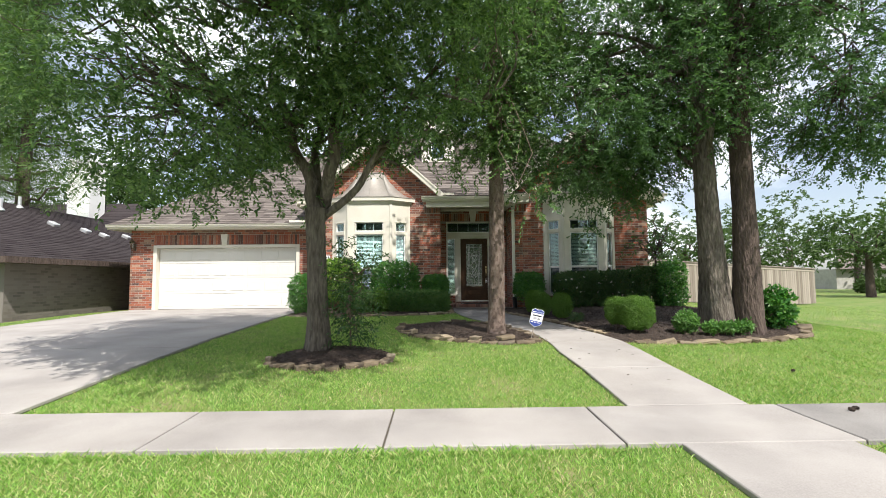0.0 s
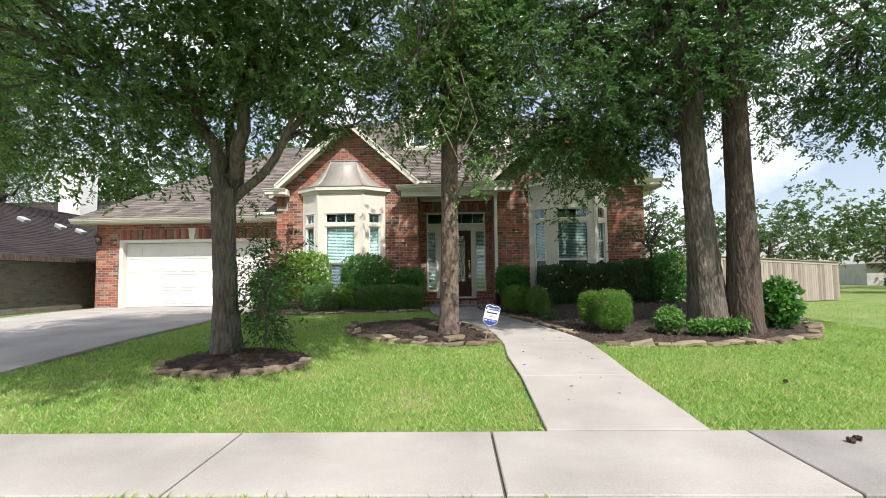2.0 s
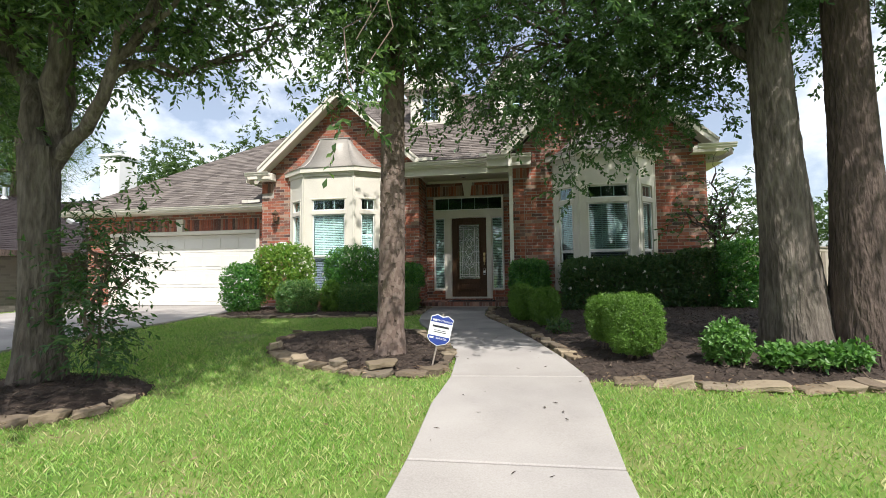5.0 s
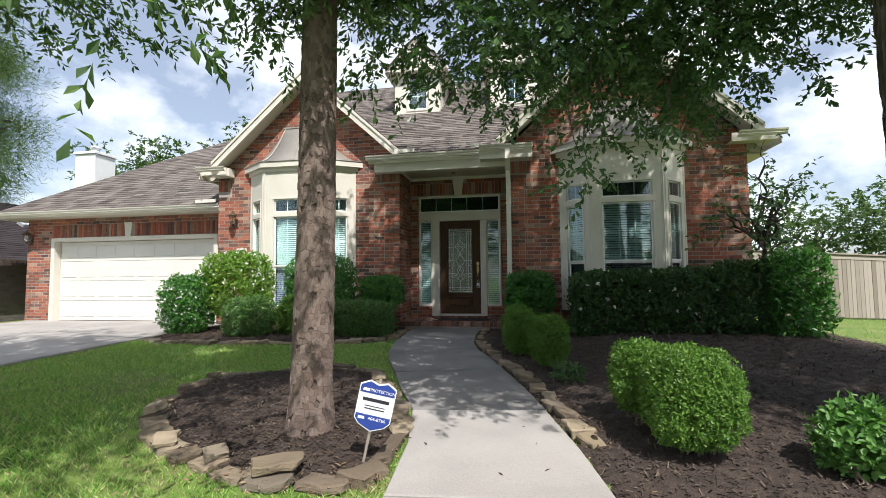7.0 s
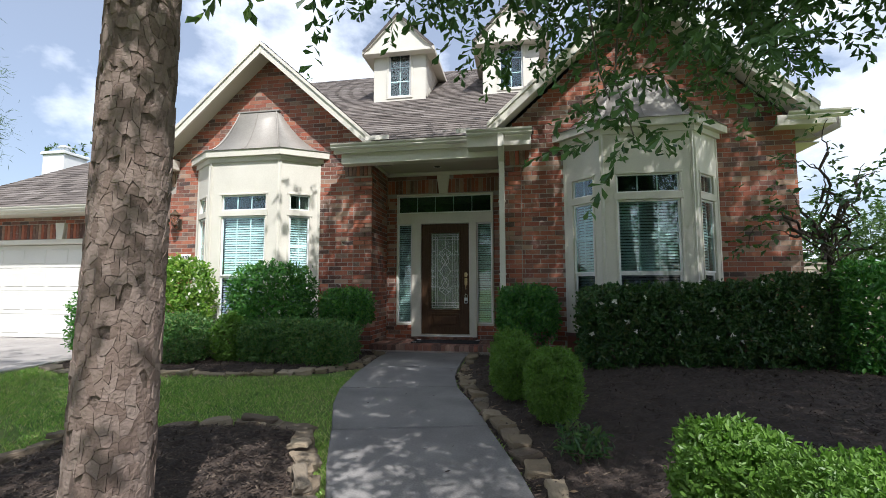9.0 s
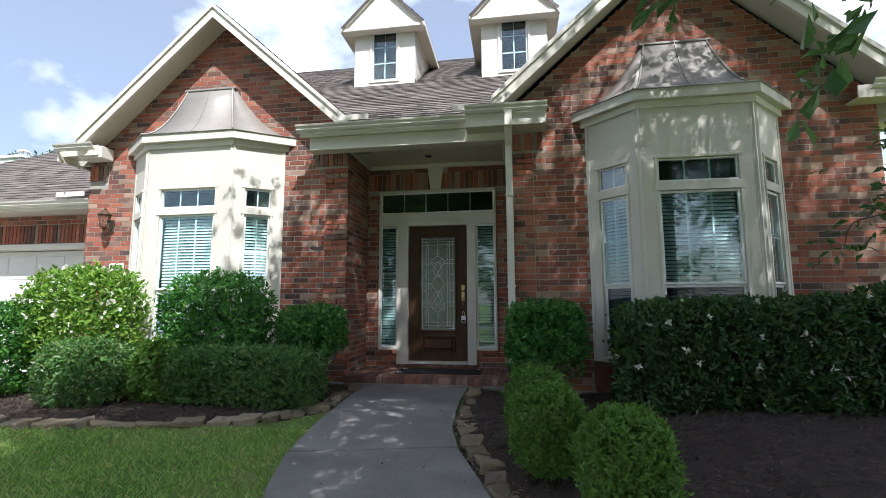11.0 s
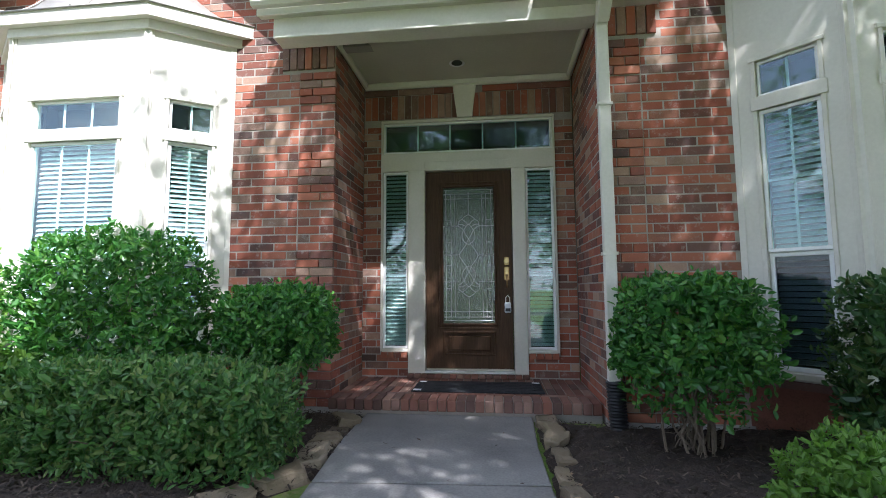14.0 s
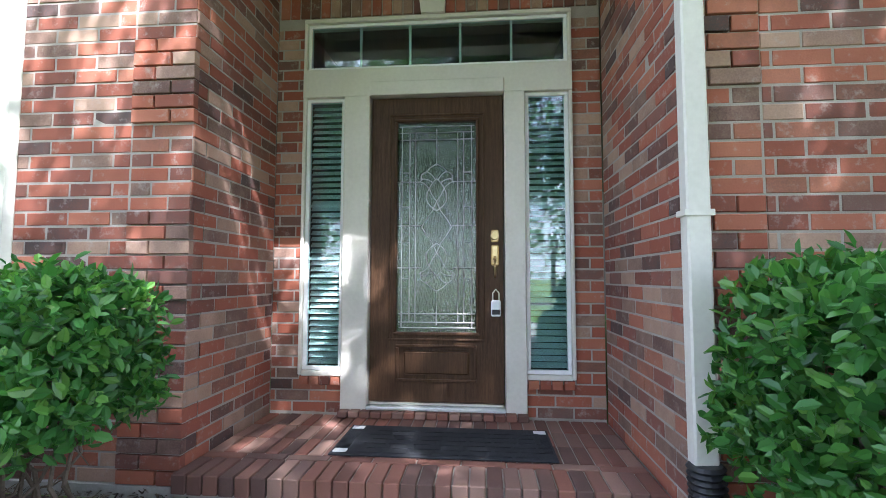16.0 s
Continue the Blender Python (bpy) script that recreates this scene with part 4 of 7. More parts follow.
    for s in range(N + 1):
        u = s / N
        zz = u ** 1.9
        rows.append([e.lerp(c, u) * 1 + Vector((0, 0, (5.0 + 0.9 * zz) - (5.0 + 0.9 * u))) for e, c in zip(eave, crest)])
    for j in range(3):
        vs, fs = [], []
        for s in range(N + 1):
            vs += [rows[s][j], rows[s][j + 1]]
        for s in range(N):
            fs.append((2 * s, 2 * s + 1, 2 * s + 3, 2 * s + 2))
        ob = mesh_object("roof_panel", vs, fs, M_COPPER, b, smooth=True)
        so = ob.modifiers.new("thick", "SOLIDIFY")
        so.thickness, so.offset = 0.012, -1
    for j in (1, 2):
        tube("roof_seam", [tuple(rows[s][j] + Vector((0, -0.004, 0.006))) for s in range(N + 1)], 0.011, M_COPPER, b, 6)
    mid = [(rows[s][1] + rows[s][2]) / 2 + Vector((0, -0.003, 0.005)) for s in range(N + 1)]
    tube("roof_seam", [tuple(p) for p in mid], 0.008, M_COPPER, b, 6)
    box("roof_cap", t0 - 0.03, yw - 0.07, 5.89, t1 + 0.03, yw - 0.004, 5.925, M_COPPER, b, bevel=0.006)
    prism("roof_lid", fo, 5.001, 5.006, M_COPPER, b)
    return b


def part_window(parent, label):
    return part_empty("window", parent, label)


M_NBRICK_RED = material("skirt_brick", [(0.13, 0.05, 0.035), (0.22, 0.085, 0.06), (0.17, 0.065, 0.045)], 0.9, 9, 90, 0.5)
bay("window_4", (lb_join[0], -2.52, -1.08, lb_join[1]), YL, 17.97, "cream canted bay window with a flared metal roof", "white double-hung window with blinds and transom", "bays", 0.37)
bay("window_5", (rb_join[0], 4.63, 5.97, rb_join[1]), YR, 17.60, "cream canted bay window with a weathered metal roof", "white double-hung window with blinds and transom", "bays", 0.40)


# ---- roofs ----
def shingles(name, quad, label, mat=None, parent=None, row=0.145, tab=0.33, seed=1, thick=0.05):
    """A roof plane (eave left, eave right, ridge right, ridge left) with a deck and lapped shingle tabs."""
    a, b, c, d = [Vector(p) for p in quad]
    nrm = (b - a).cross(d - a).normalized()
    if nrm.z < 0:
        nrm = -nrm
    if parent is None:
        parent = tagged(new(name), label, "roof", kind="structure")
    deck = mesh_object("deck", [a, b, c, d] + [p - nrm * thick for p in (a, b, c, d)], [(0, 1, 2, 3), (7, 6, 5, 4), (0, 4, 5, 1), (1, 5, 6, 2), (2, 6, 7, 3), (3, 7, 4, 0)], mat or M_SHINGLE, parent)
    rng = np.random.default_rng(seed)
    up = ((d + c) / 2 - (a + b) / 2).length
    n = max(1, int(up / row))
    V, F = [], []
    for i in range(n):
        f0, f1 = i / n, min(1.0, (i + 1.12) / n)
        l0, r0, l1, r1 = a.lerp(d, f0), b.lerp(c, f0), a.lerp(d, f1), b.lerp(c, f1)
        m = max(1, int((r0 - l0).length / tab))
        off = rng.random()
        edges = [0.0] + [min(1, max(0, (j + off + rng.normal(0, 0.12)) / m)) for j in range(m)] + [1.0]
        for e0, e1 in zip(edges[:-1], edges[1:]):
            if e1 - e0 < 0.004:
                continue
            lift = 0.006 + 0.006 * rng.random()
            p0, p1 = l0.lerp(r0, e0 + 0.0008), l0.lerp(r0, e1 - 0.0008)
            q0, q1 = l1.lerp(r1, e0 + 0.0008), l1.lerp(r1, e1 - 0.0008)
            k = len(V)
            V += [p0 + nrm * 0.0005, p1 + nrm * 0.0005, p0 + nrm * (lift + 0.004), p1 + nrm * (lift + 0.004), q1 + nrm * 0.002, q0 + nrm * 0.002]
            F += [(k, k + 1, k + 3, k + 2), (k + 2, k + 3, k + 4, k + 5)]
    sh = fast_mesh("shingles", np.array([tuple(v) for v in V]), np.array(F), mat or M_SHINGLE, parent)
    sh["kind"] = "stuff"
    return parent


S = 0.72
EY, EZ = 17.97, 5.04                 # porch eave
RY = 23.3
RZ = EZ + S * (RY - EY)
main_roof = shingles("roof", [(0.72, EY, EZ), (3.6, EY, EZ), (3.6, RY, RZ), (-4.0, RY, RZ)], "grey-brown asphalt shingle roof", seed=3)
shingles("roof", [(3.6, EY + 0.4, EZ + 0.4 * S), (8.1, EY + 0.4, EZ + 0.4 * S), (8.1 - 3.0, RY, RZ), (3.6, RY, RZ)], "", parent=main_roof, seed=4)
shingles("roof", [(8.1, 30.0, EZ - 0.0), (-10.9, 30.0, EZ - 0.6), (-4.0, RY, RZ), (5.1, RY, RZ)], "", parent=main_roof, seed=15, row=0.4, tab=1.0)
shingles("roof", [(8.1, EY + 0.4, EZ), (8.1, 30.0, EZ), (5.1, RY, RZ), (5.1, RY - 0.01, RZ)], "", parent=main_roof, seed=16, row=0.3, tab=0.8)
# garage roof with its hip
GE, GZ_ = 18.5, 4.20
rise = 5.2
g_roof = shingles("roof", [(-10.85, GE, GZ_), (-3.7, GE, GZ_), (-3.7, GE + rise, GZ_ + S * rise), (-10.85 + rise, GE + rise, GZ_ + S * rise)], "grey-brown shingle roof over the garage", seed=5)
shingles("roof", [(-10.85, 30.0, GZ_), (-10.85, GE, GZ_), (-10.85 + rise, GE + rise, GZ_ + S * rise), (-10.85 + rise, 30.0, GZ_ + S * rise)], "", parent=g_roof, seed=6, row=0.3, tab=0.8)


def gable(name, cx, apex, slope, hw, yf, yb, label, seed):
    """A front gable: two roof planes, cream rake boards, frieze and soffit."""
    zl = apex - slope * hw
    rf = shingles(name, [(cx + hw, yf, zl), (cx + hw, yb, zl), (cx, yb, apex), (cx, yf, apex)], label, seed=seed)
    shingles(name, [(cx - hw, yb, zl), (cx - hw, yf, zl), (cx, yf, apex), (cx, yb, apex)], "", parent=rf, seed=seed + 1)
    tr = thing("rake_trim", "cream rake boards along the gable edge", "trim", kind="structure")
    for s in (-1, 1):
        ang = math.atan(slope)
        for (drop0, drop1, y0, y1, nm) in ((0.03, 0.24, yf - 0.03, yf + 0.02, "rake_board"), (0.01, 0.08, yf - 0.055, yf - 0.031, "drip_mould"), (0.18, 0.20, yf + 0.02, yf + 0.40, "soffit")):
            h = hw
            outl = [(cx, apex - drop0), (cx + s * h, apex - slope * h - drop0), (cx + s * h, apex - slope * h - drop1), (cx, apex - drop1)]
            prism(nm, outl if s > 0 else outl[::-1], y0, y1, M_TRIM if nm != "soffit" else M_SOFFIT, tr, "", "y")
    return rf


gable("roof_gable", -1.60, 7.20, 0.90, 2.32, 18.05, 23.2, "grey shingle gable roof with cream rakes", 21)
gable("roof_gable", 5.32, 7.42, 0.90, 2.50, 17.79, 23.0, "grey shingle gable roof with cream rakes", 31)

# eaves: soffits, fascia, gutters
eaves = thing("trim_eaves", "cream fascia boards and boxed eaves", "trim", kind="structure")


def eave_run(x0, x1, yf, yb, z, d=0.13):
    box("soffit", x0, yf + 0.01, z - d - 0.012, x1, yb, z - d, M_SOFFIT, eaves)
    box("fascia", x0, yf, z - d - 0.02, x1, yf + 0.022, z - 0.01, M_TRIM, eaves)


eave_run(-10.85, -3.99, GE, YG, GZ_ - 0.02)
eave_run(-0.02, 2.46, 17.98, 18.06, 5.02, 0.16)
eave_run(2.47, 3.55, 17.78, 18.13, 5.04, 0.26)
eave_run(7.3, 8.10, 17.88, 18.4, 5.04, 0.15)
eave_run(-4.25, -3.60, 18.12, 18.39, 5.0, 0.16)
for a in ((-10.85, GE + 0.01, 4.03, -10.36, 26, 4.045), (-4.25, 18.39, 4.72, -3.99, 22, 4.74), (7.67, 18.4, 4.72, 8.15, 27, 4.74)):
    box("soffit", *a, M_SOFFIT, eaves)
box("fascia", -10.872, GE, 4.02, -10.85, 26, 4.18, M_TRIM, eaves)
box("fascia", -4.272, 18.05, 4.72, -4.25, 21, 4.98, M_TRIM, eaves)
box("fascia", 8.15, 17.90, 4.80, 8.172, 27, 5.02, M_TRIM, eaves)
box("return_panel", -3.98, 18.14, 4.78, -3.55, 18.385, 4.98, M_TRIM, eaves, bevel=0.01)


def gutter(x0, x1, y, z, label):
    """An ogee gutter with closed ends."""
    prof = [(0.0, 0.0), (-0.055, 0.0), (-0.075, 0.03), (-0.07, 0.05), (-0.098, 0.075), (-0.105, 0.10), (-0.098, 0.10), (-0.09, 0.078), (-0.062, 0.052), (-0.066, 0.03), (-0.05, 0.008), (0.0, 0.008)]
    ob = prism("gutter", [(y + a, z + b) for a, b in prof], x0, x1, M_TRIM, None, "", "x")
    return tagged(ob, label, "gutter", group="gutters", kind="structure")


gutter(-0.05, 2.50, 17.975, 4.90, "cream ogee gutter along the porch eave")
gutter(2.47, 3.56, 17.775, 4.93, "short cream gutter over the downspout")
gutter(-10.87, -4.0, GE - 0.005, 4.08, "cream gutter along the garage eave")
gutter(-4.28, -3.55, 18.045, 4.88, "short cream gutter at the gable foot")
gutter(7.35, 8.18, 17.775, 4.92, "short cream gutter at the house corner")
for x0, x1, y0, y1, z, nm in ((0.6, 1.05, 17.98, 18.08, 5.05, "splash_guard"), (2.28, 2.52, 17.90, 18.0, 5.05, "splash_guard"), (-4.6, -4.05, 18.42, 18.5, 4.22, "splash_guard")):
    tagged(box(nm, x0, y0 - 0.06, z - 0.01, x1, y0 - 0.045, z + 0.07, M_TRIM), "small cream gutter splash guard", "gutter guard", kind="structure")

down = thing("downspout", "cream square downspout with a black corrugated drain boot", "downspout")
dsx, dsy = 3.045, YR - 0.085
bm = bmesh.new()
box_into(bm, dsx - 0.048, dsy - 0.04, 1.55, dsx + 0.048, dsy + 0.035, 4.58, bevel=0.008)
part("pipe", bm, M_TRIM, down)
bm = bmesh.new()
box_into(bm, -0.05, -0.043, -0.001, 0.05, 0.038, 0.20, pose(dsx, dsy, 4.56, 30), 0.008)
box_into(bm, dsx - 0.05, 17.68, 4.72, dsx + 0.05, 17.76, 4.94, bevel=0.008)
box_into(bm, -0.05, -0.043, 0.0, 0.05, 0.038, 0.36, pose(dsx, dsy - 0.05, 4.58, 52), 0.008)
part("elbow", bm, M_TRIM, down)
for z in (2.6, 3.85):
    box("strap", dsx - 0.06, dsy - 0.045, z, dsx + 0.06, dsy + 0.04, z + 0.025, M_TRIM, down)
zz = np.arange(1.0, 1.60, 0.0125)
rr = np.where(np.arange(len(zz)) % 2, 0.074, 0.062)
tube("drain_boot", [(dsx + 0.03 * (1.6 - z) / 0.6, dsy - 0.02 - 0.10 * max(0, 1.35 - z), z) for z in zz], list(rr), M_BLACK, down, 18, "black corrugated drain boot")


# ---- dormers ----
def dormer(x0, x1, yf, zb, label):
    d = thing("dormer", label, "dormer", group="roof dormers", kind="structure")
    cx, ze, za = (x0 + x1) / 2, zb + 1.42, zb + 1.42 + 0.66
    wx0, wx1, wz0, wz1 = cx - 0.27, cx + 0.27, zb + 0.14, zb + 1.26
    bm = bmesh.new()
    for r in ((x0, zb - 0.25, wx0, ze), (wx1, zb - 0.25, x1, ze), (wx0, wz1, wx1, ze), (wx0, zb - 0.25, wx1, wz0)):
        box_into(bm, r[0], yf, r[1], r[2], yf + 0.09, r[3])
    part("front_wall", bm, M_TRIM, d)
    moulding(wx0, wz0, wx1, wz1, 0.05, yf, 0.018, M_TRIM, d, "window_trim")
    for s, x in ((-1, x0), (1, x1)):
        yb = yf + (ze - zb) / S + 0.3
        prism("side_wall", [(yf + 0.001, zb - 0.3), (yf + 0.001, ze), (yb, ze)], x - (0.08 if s > 0 else 0.0), x + (0.08 if s < 0 else 0.0), M_TRIM, d, "", "x")
        for j in range(9):
            z = zb + 0.12 + j * 0.15
            yl = yf + 0.03 + max(0.0, (z - zb) / S)
            box("lap_board", x + s * 0.001, yf + 0.02, z, x + s * 0.012, max(yf + 0.05, yl), z + 0.14, M_TRIM, d)
    wd = part_empty("window", d, "small gridded dormer window")
    sash(wd, wx0, wx1, wz0, wz1, yf + 0.02, I4, 2, 3, 0.035)
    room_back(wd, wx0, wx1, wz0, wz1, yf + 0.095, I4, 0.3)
    o = 0.22
    sl = (za - ze) / (cx - x0)
    zo, yo = ze - o * sl, yf - 0.20
    prism("pediment", [(x0 - o + 0.05, zo + 0.02), (x1 + o - 0.05, zo + 0.02), (cx, za - 0.02)], yo + 0.02, yf - 0.002, M_TRIM, d, "", "y")
    box("eave_board", x0 - o, yo - 0.01, zo - 0.05, x1 + o, yf + 0.0, zo + 0.018, M_TRIM, d, bevel=0.006)
    for s in (-1, 1):
        e = x1 + o if s > 0 else x0 - o
        prism("rake_board", [(cx, za + 0.03), (e, zo + 0.03), (e, zo - 0.05), (cx, za - 0.06)][::s], yo - 0.03, yo + 0.018, M_TRIM, d, "", "y")
        yb = yf + (za - zb) / S + 0.3
        q = [(e, yo - 0.04, zo + 0.035), (e, yb, zo + 0.035), (cx, yb, za + 0.035), (cx, yo - 0.04, za + 0.035)]
        shingles("roof", q if s > 0 else [q[1], q[0], q[3], q[2]], "", parent=part_empty("dormer_roof", d), seed=40 + s)
        box("eave_soffit", min(e, e - s * o), yf, zo - 0.05, max(e, e - s * o), yb, zo - 0.03, M_SOFFIT, d)
        box("eave_fascia", min(e, e + s * 0.02), yo, zo - 0.06, max(e, e + s * 0.02), yb, zo + 0.03, M_TRIM, d)
    return d


dormer(-0.10, 1.18, 20.45, 6.80, "cream dormer with a pediment on the shingle roof")
dormer(2.54, 3.82, 20.45, 6.80, "cream dormer with a gridded window on the shingle roof")


# ---- plants ----
def leaf_frame(D, rng, face):
    """Unit axes of leaves that point along D: sideways and out of the blade, turned towards face where given."""
    D = D + 1e-6
    D = D / np.linalg.norm(D, axis=1)[:, None]
    R = rng.standard_normal(D.shape)
    if face is not None:
        R = face + 0.42 * R
    S_ = np.cross(D, R)
    S_ /= np.linalg.norm(S_, axis=1)[:, None] + 1e-9
    return D, S_, np.cross(S_, D)


def leaf_arrays(P, D, size, rng, width=0.42, wide_at=0.5, jitter=0.35, face=None):
    """One folded four-point leaf at each place P, pointing along D."""
    n = len(P)
    D, S_, N_ = leaf_frame(D, rng, face)
    L = (size * (1 + jitter * rng.uniform(-1, 1, n)))[:, None]
    W = L * width * 0.5
    mid = P + D * L * wide_at
    V = np.stack([P, mid + S_ * W + N_ * W * 0.35, P + D * L - N_ * L * 0.08, mid - S_ * W + N_ * W * 0.35], 1).reshape(-1, 3)
    return V, np.arange(4 * n).reshape(-1, 4)


def round_leaf_arrays(P, D, size, rng, width=0.5, jitter=0.35, face=None):
    """A rounder leaf of two halves folded along its midrib."""
    n = len(P)
    D, S_, N_ = leaf_frame(D, rng, face)
    L = (size * (1 + jitter * rng.uniform(-1, 1, n)))[:, None]
    W = L * width * 0.5
    a, b = P + D * L * 0.28, P + D * L * 0.70 - N_ * L * 0.05
    tip = P + D * L - N_ * L * 0.14
    V = np.stack([P, a + S_ * W * 0.85 + N_ * W * 0.3, b + S_ * W * 0.85 + N_ * W * 0.25, tip, b - S_ * W * 0.85 + N_ * W * 0.25, a - S_ * W * 0.85 + N_ * W * 0.3], 1).reshape(-1, 3)
    k = np.arange(n)[:, None] * 6
    return V, np.concatenate([k + np.array([[0, 1, 2, 3]]), k + np.array([[0, 3, 4, 5]])])


def cluster_leaves(centres, per, spread, size, rng, droop=0.3, **kw):
    c = np.repeat(np.asarray(centres), per, axis=0)
    off = rng.standard_normal(c.shape) * spread * np.array([1, 1, 0.75])
    P = c + off
    D = off / (np.linalg.norm(off, axis=1)[:, None] + 1e-6) * 0.7 + rng.standard_normal(c.shape) * 0.6 + np.array([0, 0, -droop])
    return leaf_arrays(P, D, size, rng, **kw)


def wander(a, b, n, rng, amount):
    """A crooked line from a to b."""
    a, b = np.asarray(a, float), np.asarray(b, float)
    t = np.linspace(0, 1, n)[:, None]
    w = np.cumsum(rng.standard_normal((n, 3)), axis=0)
    w -= w[0] + (w[-1] - w[0]) * t
    return a + (b - a) * t + w * amount * np.linalg.norm(b - a) / n


def crown_boughs(blobs, count, rng, hollow=0.35):
    """Places of leafy boughs through several ellipsoid lobes (centre, radii, share), and the way each one faces."""
    B, O = [], []
    for c, r, share in blobs:
        n = max(1, int(count * share))
        d = rng.standard_normal((n, 3))
        d /= np.linalg.norm(d, axis=1)[:, None]
        rad = hollow + (1 - hollow) * rng.random(n) ** 0.6
        rad *= 1 + 0.25 * np.sin(d[:, 0] * 5 + c[0]) * np.cos(d[:, 1] * 4 + d[:, 2] * 6)
        B.append(np.asarray(c) + d * np.asarray(r) * rad[:, None])
        O.append(d)
    return np.concatenate(B), np.concatenate(O)


def bough_leaves(B, O, twigs, per, size, rng, bough=0.5, width=0.42, wide_at=0.5):
    """Leaves in two ranks along thin twigs that spread from every bough in flat, drooping sprays; blades face the sky."""
    n = len(B) * twigs
    idx = np.repeat(np.arange(len(B)), twigs)
    s = (bough * rng.uniform(0.55, 1.45, len(B)))[idx][:, None]
    off = rng.standard_normal((n, 3)) * np.array([1, 1, 0.68]) * s * 0.5
    D = off / (np.linalg.norm(off, axis=1)[:, None] + 1e-6) * 0.8 + O[idx] * 0.4 + rng.standard_normal((n, 3)) * 0.3
    D[:, 2] = D[:, 2] * 0.85 - 0.12
    D /= np.linalg.norm(D, axis=1)[:, None]
    P0 = B[idx] + off
    L = rng.uniform(0.12, 0.36, n)
    k = np.repeat(np.arange(n), per)
    u = np.tile(np.linspace(0.1, 1.0, per), n) + rng.uniform(-0.04, 0.04, n * per)
    P = P0[k] + D[k] * (L[k] * u)[:, None]
    P[:, 2] -= 0.22 * L[k] * u * u
    sd = np.cross(D, np.array([0.0, 0.0, 1.0]) + 0.2 * rng.standard_normal((n, 3)))
    sd /= np.linalg.norm(sd, axis=1)[:, None] + 1e-9
    rank = np.tile(np.where(np.arange(per) % 2, 1.0, -1.0), n)[:, None]
    LD = D[k] * 0.65 + sd[k] * rank * 0.75 + rng.standard_normal((n * per, 3)) * 0.42 + np.array([0, 0, -0.22])
    face = np.array([0.15, -0.45, 0.8]) + 0.35 * O[idx][k] + 0.4 * rng.standard_normal((n * per, 3))
    return leaf_arrays(P, LD, size, rng, width=width, wide_at=wide_at, face=face)


def bark_arrays(points, radii, seed, sides=60, ridge=0.012, furrows=11, step=0.055):
    """A trunk whose bark stands in long, forking ridges."""
    P = np.asarray(points, float)
    hs = np.concatenate([[0], np.cumsum(np.linalg.norm(np.diff(P, axis=0), axis=1))])
    s = np.linspace(0, hs[-1], max(8, int(hs[-1] / step)))
    C = np.stack([np.interp(s, hs, P[:, c]) for c in range(3)], 1)
    R = np.interp(s, np.linspace(0, hs[-1], len(radii)), radii)
    a = np.linspace(0, 2 * np.pi, sides, endpoint=False)
    A, H = a[None, :], s[:, None]
    ph = A * furrows / 2 + 0.9 * np.sin(H * 3.1 + A * 2 + seed) + 0.6 * np.sin(H * 7.7 - A * 3 + 2 * seed) + 0.3 * np.sin(H * 17.0 + A * 5)
    rg = np.abs(np.sin(ph)) ** 0.6 - 0.55 + 0.35 * np.sin(H * 23 + 4 * np.sin(A * furrows)) * np.sin(A * 3 + H * 5)
    swell = 1 + 0.05 * np.sin(A * 2 + seed) + 0.04 * np.sin(A * 3 + H * 1.7) + 0.14 * np.exp(-H / 0.22) * np.sin(A * 5 + seed)
    rr = R[:, None] * swell + ridge * rg
    V = C[:, None, :] + np.stack([rr * np.cos(A), rr * np.sin(A), np.zeros_like(rr)], -1)
    n = len(s)
    i, j = np.meshgrid(np.arange(n - 1), np.arange(sides), indexing="ij")
    Q = np.stack([i * sides + j, i * sides + (j + 1) % sides, (i + 1) * sides + (j + 1) % sides, (i + 1) * sides + j], -1).reshape(-1, 4)
    return V.reshape(-1, 3), Q


